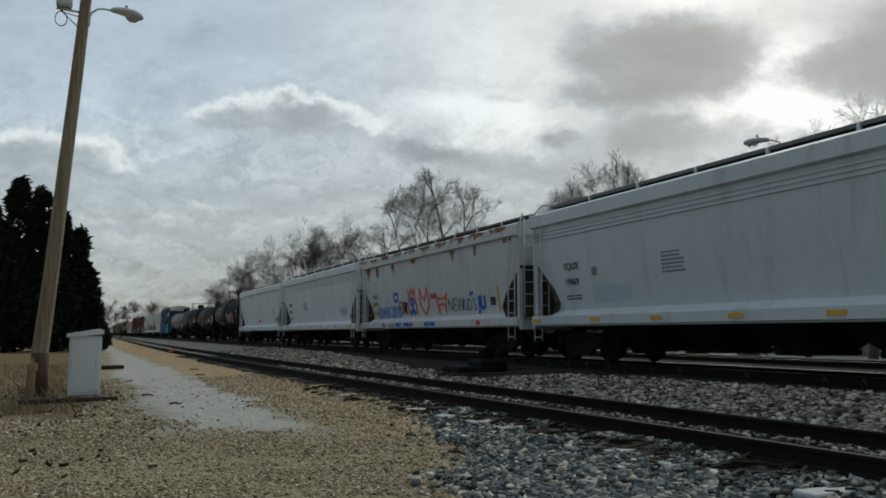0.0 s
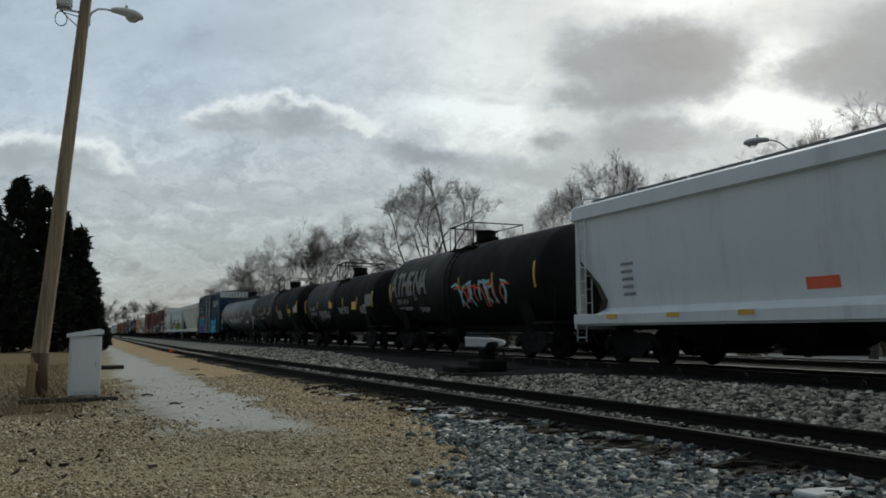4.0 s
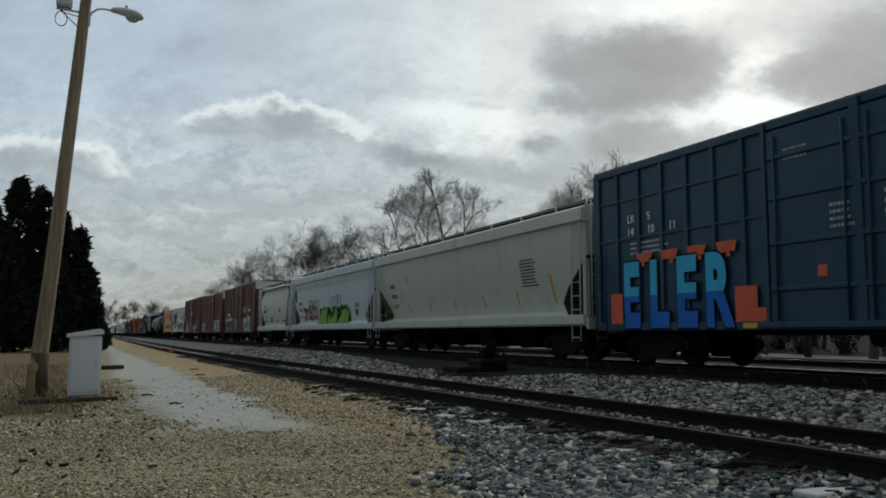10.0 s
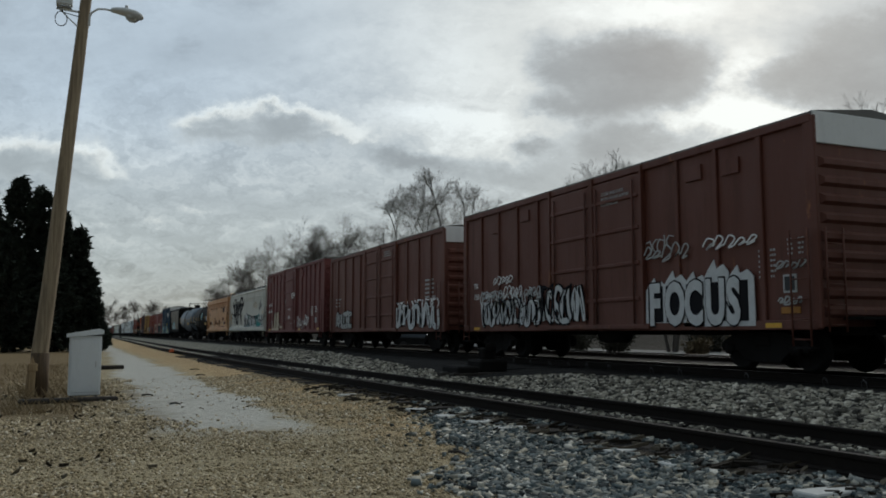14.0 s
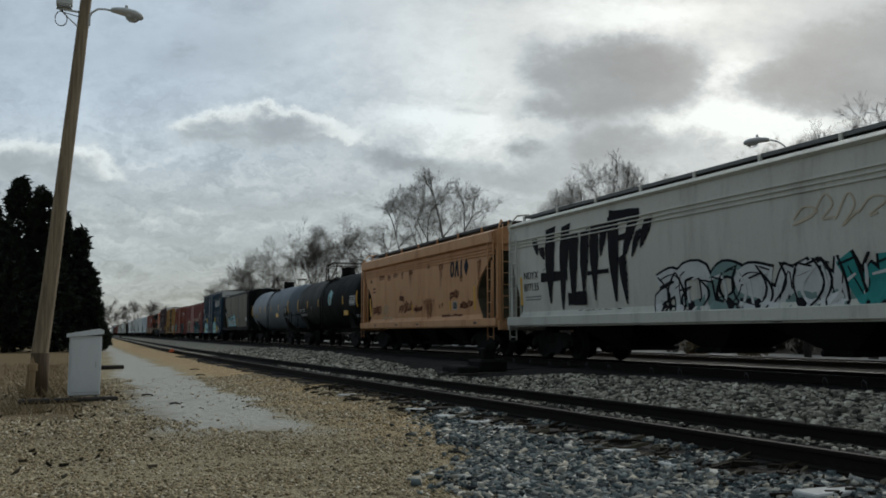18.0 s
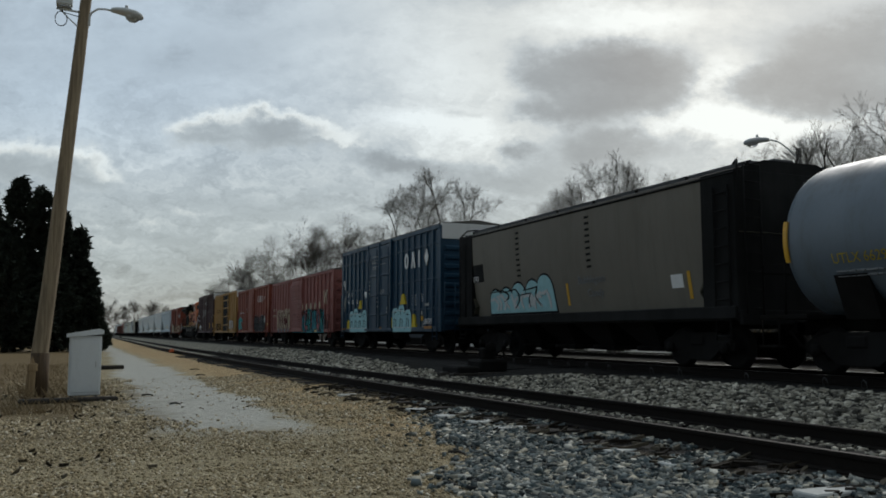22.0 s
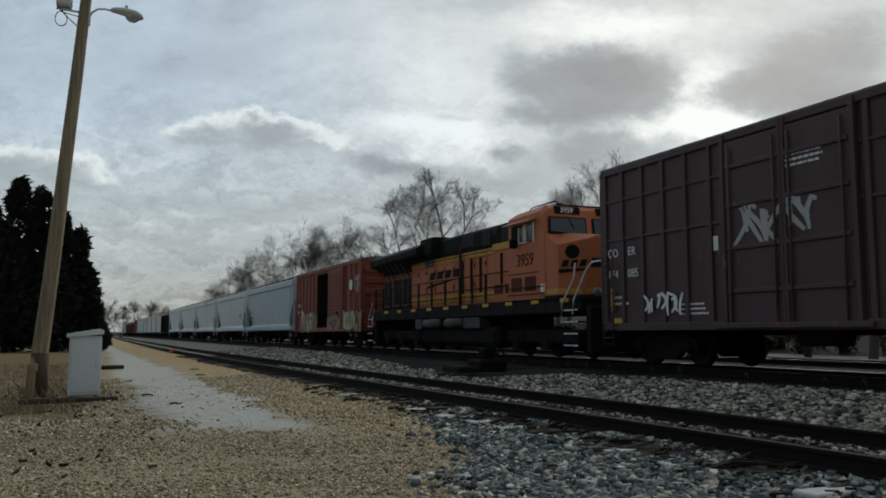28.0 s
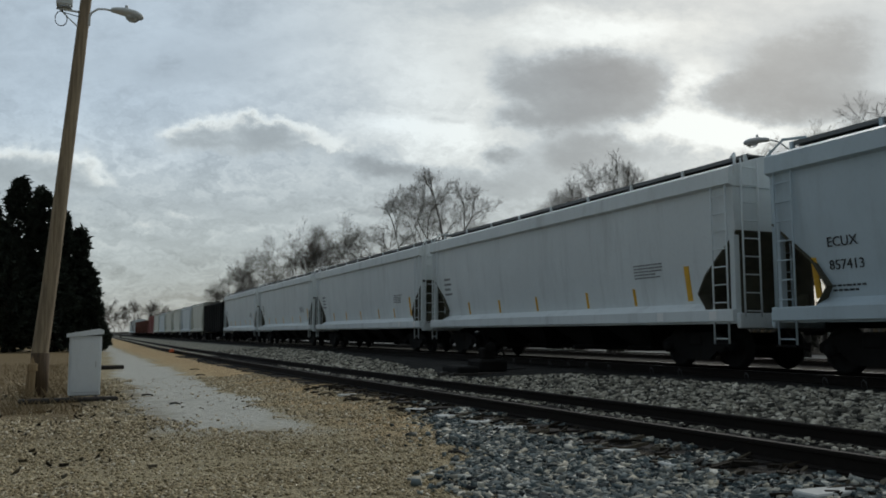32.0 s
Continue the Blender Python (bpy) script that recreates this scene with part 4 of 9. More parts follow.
    for sx in (-1, 1):
        a, b = sorted((sx * (h - 1.7), sx * (h + 0.05)))
        s = Shape().box(a, -w + 0.05, sill + 0.06, b, w - 0.05, sill + 0.14)
        s.box(min(sx * h, sx * (h + 0.10)), -w, sill - 0.12, max(sx * h, sx * (h + 0.10)), w, sill + 0.18, 0.02)
        part("end_platform", s, trim, car)
        part("centre_sill", Shape().box(a, -0.25, 0.85, b, 0.25, sill + 0.05), M["steel_dark"], car)
        # corner posts carry the roof over the open ends
        for sy in (-1, 1):
            part("corner_post", Shape().box(sx * (h - 0.10) - 0.07, sy * (w - 0.10) - 0.07, sill, sx * (h - 0.10) + 0.07, sy * (w - 0.10) + 0.07, eave + 0.02, 0.01), trim, car)
            if end != "std":
                s = Shape()
                s.tube([(sx * (h - 0.6), sy * (w - 0.1), sill), (sx * (h - 0.55), sy * (w - 0.1), eave - 0.9)], 0.05, 6)
                part("brace", s, trim, car)
        ladder(car, sx * (h - 0.36), -w - 0.06, sill - 0.45, eave - 0.28, trim)
        ladder(car, sx * (h + 0.10), -w + 0.35, sill + 0.1, eave + walk * 0.6, trim, "y")
        part("roof_grab", Shape().tube([(sx * (h - 0.1), -w + 0.05, eave - 0.5), (sx * (h + 0.06), -w + 0.02, eave + 0.02), (sx * (h - 0.15), -w + 0.22, eave + walk + 0.05), (sx * (h - 0.5), -w + 0.45, eave + walk + 0.05)], 0.028, 6), trim, car)
        ladder(car, sx * (h - 0.36), w + 0.06, sill - 0.45, eave - 0.28, trim)
        part("step", Shape().box(sx * (h - 0.36) - 0.24, -w - 0.12, sill - 0.47, sx * (h - 0.36) + 0.24, -w + 0.08, sill - 0.43), M["steel_dark"], car)
        # sloping floor over the trucks and the bulkhead behind it, coloured with grime and painted shade
        u = [(h - dx, z0 + (eave - z0) * k) for dx, k in prof]
        s = Shape()
        if end == "std":
            pts = u[1:5]
        else:
            pts = u[1:]
        s.loft([[(sx * (xa + 0.015), y, za) for y in (-w + 0.05, w - 0.05)] + [(sx * (xa + 0.05), y, za - 0.02) for y in (w - 0.05, -w + 0.05)] for xa, za in pts])
        part("slope_sheet", s, grimy, car, "slope sheet with grime and bay shade in its colour")
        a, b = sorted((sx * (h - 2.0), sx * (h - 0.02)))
        part("shear_plate", Shape().box(a, 0.55, sill + 0.05, b, 0.60, sill + 1.88), grimy, car, "shear plate with grime and bay shade in its colour")
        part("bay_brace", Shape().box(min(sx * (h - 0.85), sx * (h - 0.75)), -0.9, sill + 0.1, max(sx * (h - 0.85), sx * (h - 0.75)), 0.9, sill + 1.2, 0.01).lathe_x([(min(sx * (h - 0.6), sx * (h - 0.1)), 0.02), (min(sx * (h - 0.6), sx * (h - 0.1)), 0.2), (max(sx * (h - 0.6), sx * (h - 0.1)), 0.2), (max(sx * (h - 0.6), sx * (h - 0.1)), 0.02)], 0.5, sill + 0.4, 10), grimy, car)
        if dark_bays:
            a, b = sorted((sx * (h - 1.0), sx * (h + 0.03)))
            part("end_bay", Shape().box(a, -w - 0.02, sill + 0.1, b, w + 0.02, eave + 0.02, 0.02), M["loco_black"], car, "black end bay")
    # chutes below
    k = 4 if end == "std" else 3
    span = 2 * (h - 2.9)
    for i in range(k):
        x = -span / 2 + (i + 0.5) * span / k
        d = span / k / 2 * 0.9
        s = Shape().loft([[(x - d, -w + 0.15, sill + 0.1), (x + d, -w + 0.15, sill + 0.1), (x + d, w - 0.15, sill + 0.1), (x - d, w - 0.15, sill + 0.1)],
                          [(x - 0.3, -0.65, 0.42), (x + 0.3, -0.65, 0.42), (x + 0.3, 0.65, 0.42), (x - 0.3, 0.65, 0.42)]])
        s.box(x - 0.36, -0.75, 0.33, x + 0.36, 0.75, 0.45, 0.02)
        s.tube([(x, -1.1, 0.40), (x, 1.1, 0.40)], 0.06, 8)
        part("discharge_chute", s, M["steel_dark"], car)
    running_gear(car, L + 0.0)
    SIDE_IN[car] = lean
    MARKS_AT[car] = marks_at
    return car, L




# ---- tank cars ----
def tank(label, left, right, paint_key, radius=1.45, cz=2.62, rail_all=False, platform=True, bands=(), name="tank_car"):
    cz -= DROP
    car, L = car_thing(name, label, left, right)
    mat = M[paint_key]
    h = L / 2 - 0.25
    prof = [(-h, 0.02)]
    for i in range(1, 7):
        a = math.pi / 2 * i / 6
        prof.append((-h + 0.62 * (1 - math.cos(a)), radius * math.sin(a)))
    prof += [(-h * 0.33, radius + 0.001), (-h * 0.33 + 0.02, radius + 0.008), (h * 0.33, radius + 0.008), (h * 0.33 + 0.02, radius + 0.001)]
    prof += [(-x, r) for x, r in reversed(prof[:7])]
    part("barrel", Shape().lathe_x(prof, 0, cz, 36), mat, car)
    dark = M["steel_dark"]
    s = Shape().box(-L / 2 + 0.1, -0.32, 0.80, L / 2 - 0.1, 0.32, 1.12, 0.03)
    part("centre_sill", s, dark, car)
    for sx in (-1, 1):
        x = sx * (h - 1.75)
        s = Shape()
        arc = [(radius * 1.01 * math.sin(a), cz - radius * 1.01 * math.cos(a)) for a in [radians(-62 + 124 * k / 10) for k in range(11)]]
        ring = arc + [(1.05, 1.0), (-1.05, 1.0)]
        s.loft([[(x - 0.35, y, z) for y, z in ring], [(x + 0.35, y, z) for y, z in ring]])
        part("saddle", s, dark, car)
        s = Shape().box(min(sx * (h - 0.9), sx * (h + 0.25)), -1.45, 1.02, max(sx * (h - 0.9), sx * (h + 0.25)), 1.45, 1.10, 0.01)
        part("end_platform", s, dark, car)
        s = Shape()
        for sy in (-1, 1):
            s.tube([(sx * (h + 0.2), sy * 1.38, 1.05), (sx * (h + 0.2), sy * 1.38, 2.05), (sx * (h - 0.35), sy * 1.38, 2.05), (sx * (h - 0.35), sy * 1.38, 1.05)], 0.025, 6)
        s.tube([(sx * (h + 0.2), -1.38, 1.9), (sx * (h + 0.2), 1.38, 1.9)], 0.022, 6)
        part("end_railing", s, M["white_paint"] if rail_all else dark, car)
        part("step", Shape().box(sx * h - 0.22, -1.5, 0.5, sx * h + 0.22, -1.3, 0.54).tube([(sx * h - 0.2, -1.42, 0.52), (sx * h - 0.2, -1.42, 1.05)], 0.02, 5).tube([(sx * h + 0.2, -1.42, 0.52), (sx * h + 0.2, -1.42, 1.05)], 0.02, 5), dark, car)
    top = cz + radius
    # dome, valve housing and platform in the middle
    s = Shape()
    n = 20
    s.loft([[(0.36 * math.cos(2 * math.pi * k / n), 0.36 * math.sin(2 * math.pi * k / n), z) for k in range(n)] for z in (top - 0.1, top + 0.42)], smooth=True)
    s.loft([[(0.40 * math.cos(2 * math.pi * k / n), 0.40 * math.sin(2 * math.pi * k / n), z) for k in range(n)] for z in (top + 0.40, top + 0.46)], smooth=True)
    part("valve_housing", s, dark, car)
    s = Shape().tube([(0.62, 0.1, top - 0.1), (0.62, 0.1, top + 0.18)], 0.10, 10).box(-1.0, -0.14, top, -0.55, 0.14, top + 0.14, 0.02)
    part("safety_valve", s, dark, car)
    if platform:
        s = Shape().box(-1.05, -0.98, top - 0.24, 1.05, -0.52, top - 0.20).box(-1.05, 0.52, top - 0.24, 1.05, 0.98, top - 0.20)
        part("platform", s, dark, car)
        for x, z1 in ((-1.0, 0.62), (1.0, 0.62)):
            s = Shape().tube([(x, -0.98, top - 0.24), (x, -0.98, top + z1), (x, 0.98, top + z1), (x, 0.98, top - 0.24)], 0.024, 6)
            s.tube([(x * 0.55, -0.98, top - 0.24), (x * 0.55, -0.98, top + z1), (x, -0.98, top + z1)], 0.024, 6)
            part("platform_railing", s, dark, car)
        s = Shape().tube([(-1.0, -0.98, top + 0.62), (1.0, -0.98, top + 0.70)], 0.02, 6).tube([(-1.0, 0.98, top + 0.62), (1.0, 0.98, top + 0.62)], 0.02, 6)
        part("top_rail", s, dark, car)
        s = Shape()
        for x in (-0.22, 0.22):
            pts = [(x, -radius * 1.05 * math.sin(a), cz + radius * 1.05 * math.cos(a)) for a in [radians(25 + 75 * k / 6) for k in range(7)]]
            s.tube(pts + [(x, -1.47, 0.75)], 0.022, 5)
        for k in range(9):
            a = radians(30 + 11 * k)
            y, z = (-radius * 1.05 * math.sin(a), cz + radius * 1.05 * math.cos(a)) if k < 6 else (-1.5, cz - 0.15 - 0.4 * (k - 5))
            s.tube([(-0.22, y, z), (0.22, y, z)], 0.014, 5)
        part("side_ladder", s, dark, car)
    if rail_all:
        for sy in (-1, 1):
            s = Shape()
            y, z = sy * 0.80, cz + math.sqrt(radius ** 2 - 0.64)
            k = 9
            for i in range(k + 1):
                x = -h + 0.6 + i * (2 * h - 1.2) / k
                s.tube([(x, y, z - 0.05), (x, y, z + 0.75)], 0.026, 5)
            s.tube([(-h + 0.5, y, z + 0.1), (-h + 0.6, y, z + 0.75), (h - 0.6, y, z + 0.75), (h - 0.5, y, z + 0.1)], 0.022, 5)
            s.box(-h + 0.5, y - 0.22, z + 0.02, h - 0.5, y + 0.22, z + 0.07)
            part("walkway_railing", s, M["roof_dark"], car, "dark tubular walkway railing")
    for x in bands:
        tall = abs(x) > 5.5
        reflectors(car, [x], cz - (0.42 if tall else 0.22), cz + (0.34 if tall else 0.17), wide=0.045 if tall else 0.035, wrap=(cz, radius))
    # brake rigging under the barrel
    s = Shape().lathe_x([(-1.4, 0.02), (-1.4, 0.19), (-0.5, 0.19), (-0.5, 0.02)], -0.75, 0.78, 12).tube([(-h + 1, -0.55, 0.72), (h - 1, -0.55, 0.72)], 0.03, 5)
    part("air_reservoir", s, dark, car)
    running_gear(car, L, 1.85)
    return car, L, (cz, radius)


# ---- boxcars ----
def boxcar(label, left, right, paint_key, eave=4.84, sill=0.98, ribs=10, door=(0, 2.4), doors=1, white_end=True, rail_lines=(0.55, 0.795), open_door=False, end_ribs=9, flush=False, louvred=False, door_mat=None, name="boxcar", marks_at=0.0):
    eave, sill = eave - DROP, sill - DROP
    car, L = car_thing(name, label, left, right)
    mat = M[paint_key]
    h, w = L / 2, HALF
    dx, dw = door
    s = Shape()
    if open_door:
        a, b = dx - dw / 2, dx + dw / 2
        for nm, x0, y0, z0, x1, y1, z1 in (("body", -h, -w + 0.06, sill, a, w - 0.06, eave), ("body", b, -w + 0.06, sill, h, w - 0.06, eave), ("far_wall", a, w - 0.16, sill, b, w - 0.06, eave),
                                           ("door_header", a, -w + 0.06, eave - 0.25, b, w - 0.16, eave), ("floor_beam", a, -w + 0.06, sill, b, w - 0.16, sill + 0.18)):
            part(nm, Shape().box(x0, y0, z0, x1, y1, z1), mat, car)
        # added black sheets: the dark of the interior is painted, not cast
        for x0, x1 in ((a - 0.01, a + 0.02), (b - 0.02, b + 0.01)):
            part("shade_lining", Shape().box(x0, -w + 0.14, sill + 0.2, x1, w - 0.17, eave - 0.26), M["void_black"], car, "black lining that stands in for the shade inside")
        part("shade_lining", Shape().box(a + 0.02, w - 0.20, sill + 0.2, b - 0.02, w - 0.17, eave - 0.26), M["void_black"], car, "black lining that stands in for the shade inside")
        part("shade_lining", Shape().box(a + 0.02, -w + 0.2, eave - 0.29, b - 0.02, w - 0.2, eave - 0.255), M["void_black"], car, "black lining that stands in for the shade inside")
    else:
        part("body", Shape().box(-h, -w + 0.06, sill, h, w - 0.06, eave), mat, car)
    # side posts
    for sy in (-1, 1):
        for i in range(ribs + 1):
            x = -h + 0.06 + i * (2 * h - 0.12) / ribs
            if abs(x - dx) < dw / 2 + 0.12 and not flush:
                continue
            wide = 0.13 if i in (0, ribs) else 0.06
            a, b = sorted((sy * (w - 0.07), sy * w))
            part("side_post", Shape().box(x - wide, a, sill - 0.04, x + wide, b, eave - 0.02, 0.015), mat, car)
        a, b = sorted((sy * (w - 0.12), sy * (w + 0.01)))
        part("top_chord", Shape().box(-h, a, eave - 0.14, h, b, eave + 0.02, 0.015), mat, car)
        part("side_sill", Shape().box(-h, a, sill - 0.06, h, b, sill + 0.12, 0.015), mat, car)
        for u in rail_lines:
            z = sill + (eave - sill) * u
            for x0, x1 in ((-h, dx - dw / 2 - 0.08), (dx + dw / 2 + 0.08, h)):
                part("belt_rail", Shape().box(x0, sy * (w - 0.07) - 0.05, z - 0.035, x1, sy * (w - 0.07) + 0.05, z + 0.035, 0.01), mat, car)
        # doors: panels with bars, slightly proud
        for k in range(doors):
            wd = dw / doors
            x0 = dx - dw / 2 + k * wd
            if open_door and sy < 0:
                x0 = dx + dw / 2 + 0.02
            s = Shape().box(x0 + 0.02, sy * (w - 0.03) - 0.06, sill + 0.06, x0 + wd - 0.02, sy * (w - 0.03) + 0.06, eave - 0.18, 0.02)
            d = part("door", s, M[door_mat] if door_mat else mat, car)
            for u in ([0.10 + 0.048 * q for q in range(17)] if louvred else (0.18, 0.40, 0.62, 0.82)):
                z = sill + (eave - sill) * u
                part("door_rib", Shape().box(x0 + 0.05, sy * (w + 0.04) - 0.03, z - 0.05, x0 + wd - 0.05, sy * (w + 0.04) + (0.01 if louvred else 0.03), z + 0.05, 0.02), mat, d)
            for u in () if louvred else (0.12, 0.88):
                part("lock_rod", Shape().tube([(x0 + wd * u, sy * (w + 0.07), sill + 0.1), (x0 + wd * u, sy * (w + 0.07), eave - 0.3)], 0.025, 6), mat, d)
            for u in (-0.02, 1.02):
                if open_door and sy < 0 and u < 0:
                    continue
                part("door_post", Shape().box(x0 + wd * u - 0.05, sy * w - 0.06, sill, x0 + wd * u + 0.05, sy * w + 0.06, eave, 0.01), mat, car)
        part("door_track", Shape().box(dx - dw / 2 - 0.3, sy * (w + 0.05) - 0.04, sill - 0.02, dx + dw * (1.6 if open_door else 0.5) + 0.3, sy * (w + 0.05) + 0.05, sill + 0.08, 0.01), mat, car)
    # roof with seams
    s = Shape()
    cs = [(-w, eave), (-w, eave + 0.05), (0, eave + 0.20), (w, eave + 0.05), (w, eave)]
    s.loft([[(x, y, z) for y, z in cs] for x in (-h - 0.02, h + 0.02)])
    for i in range(ribs + 1):
        x = -h + i * 2 * h / ribs
        c2 = [(-w + 0.03, eave + 0.02), (-w + 0.03, eave + 0.065), (0, eave + 0.225), (w - 0.03, eave + 0.065), (w - 0.03, eave + 0.02)]
        s.loft([[(x + d, y, z) for y, z in c2] for d in (-0.04, 0.04)])
    part("roof", s, M["roof_dull"], car)
    # ends: corrugated below, plain panel above
    for sx in (-1, 1):
        s = Shape()
        top = eave - 0.62 if white_end else eave - 0.15
        for i in range(end_ribs):
            za = sill + 0.15 + i * (top - sill - 0.15) / end_ribs
            zb = za + 0.62 * (top - sill - 0.15) / end_ribs
            ring = [(-w + 0.15, za), (w - 0.15, za), (w - 0.15, zb), (-w + 0.15, zb)]
            inn = [(-w + 0.22, za + 0.06), (w - 0.22, za + 0.06), (w - 0.22, zb - 0.06), (-w + 0.22, zb - 0.06)]
            s.loft([[(sx * h, y, z) for y, z in ring], [(sx * (h + 0.07), y, z) for y, z in inn]], smooth=False)
        part("end_corrugation", s, mat, car)
        if white_end:
            a, b = sorted((sx * h, sx * (h + 0.05)))
            part("end_panel", Shape().box(a, -w + 0.02, eave - 0.52, b, w - 0.02, eave + 0.06, 0.01), M["white_paint"], car, "white upper end panel")
        ladder(car, sx * (h - 0.32), -w - 0.07, sill - 0.35, sill + 1.75, mat)
        ladder(car, sx * (h + 0.10), -w + 0.35, sill - 0.1, sill + 1.75, mat, "y")
        s = Shape().box(min(sx * h, sx * (h + 0.4)), -0.9, sill + 0.12, max(sx * h, sx * (h + 0.4)), 0.9, sill + 0.17)
        part("crossover_platform", s, M["steel_dark"], car)
        part("step", Shape().box(sx * (h - 0.32) - 0.22, -w - 0.1, sill - 0.4, sx * (h - 0.32) + 0.22, -w + 0.1, sill - 0.36), M["steel_dark"], car)
    s = Shape().box(-h, -0.35, 0.72, h, 0.35, sill, 0.02)
    for x in (-h * 0.4, -0.5, 0.5, h * 0.4):
        s.box(x - 0.06, -w + 0.2, 0.80, x + 0.06, w - 0.2, sill)
    part("centre_sill", s, M["steel_dark"], car)
    part("air_reservoir", Shape().lathe_x([(-0.2, 0.02), (-0.2, 0.2), (0.8, 0.2), (0.8, 0.02)], -0.8, 0.72, 12), M["steel_dark"], car)
    running_gear(car, L, 1.8)
    MARKS_AT[car] = marks_at
    return car, L


def gondola(label, left, right, paint_key, top=3.2, name="gondola"):
    car, L = car_thing(name, label, left, right)
    h, w, mat = L / 2, HALF, M[paint_key]
    for sy in (-1, 1):
        a, b = sorted((sy * (w - 0.08), sy * w))
        part("side", Shape().box(-h, a, 0.95, h, b, top, 0.01), mat, car)
        for i in range(11):
            x = -h + 0.1 + i * (2 * h - 0.2) / 10
            a, b = sorted((sy * w, sy * (w + 0.09)))
            part("side_post", Shape().box(x - 0.06, a, 0.9, x + 0.06, b, top, 0.01), mat, car)
        a, b = sorted((sy * (w - 0.1), sy * (w + 0.1)))
        part("top_chord", Shape().box(-h, a, top - 0.04, h, b, top + 0.10, 0.02), mat, car)
    for sx in (-1, 1):
        a, b = sorted((sx * (h - 0.08), sx * h))
        part("end_wall", Shape().box(a, -w, 0.95, b, w, top, 0.01), mat, car)
        ladder(car, sx * (h - 0.3), -w - 0.12, 0.5, top, mat)
    part("floor_plate", Shape().box(-h, -w + 0.08, 0.9, h, w - 0.08, 1.0), M["steel_dark"], car)
    part("load", Shape().loft([[(-h + 0.3, -w + 0.15, 1.0), (h - 0.3, -w + 0.15, 1.0), (h - 0.3, w - 0.15, 1.0), (-h + 0.3, w - 0.15, 1.0)], [(-h + 1.2, -0.5, top - 0.2), (h - 1.2, -0.5, top - 0.2), (h - 1.2, 0.5, top - 0.2), (-h + 1.2, 0.5, top - 0.2)]]), M["steel_dark"], car)
    running_gear(car, L)
    return car, L


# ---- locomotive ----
# void_black: painted dark of openings, for grilles, intakes and the open boxcar doorway
M["void_black"] = plain("opening_shade_black", (0.004, 0.004, 0.004), 0.8)
M["hood_green"] = paint("black_green_hood_paint", (0.008, 0.013, 0.013), dirt=(0.02, 0.02, 0.018), dirty=0.3)
# darker copy of the orange: shade below the radiator wing, plus grime streaks
M["loco_shade_orange"] = paint("shaded_orange_paint", (0.22, 0.075, 0.035), dirt=(0.02, 0.016, 0.014), dirty=0.8)
M["visor_orange"] = paint("faded_salmon_paint", (0.48, 0.22, 0.15), dirty=0.25)
M["cab_glass"] = plain("grey_cab_glass", (0.035, 0.05, 0.055), 0.06, 0, 0.1)
M["lamp_glass"] = plain("clear_lamp_glass", (0.20, 0.20, 0.19), 0.2, 0, 0.1)
M["reservoir"] = plain("grimy_reservoir_steel", (0.055, 0.052, 0.048), 0.7, 0, 0.6, 3)


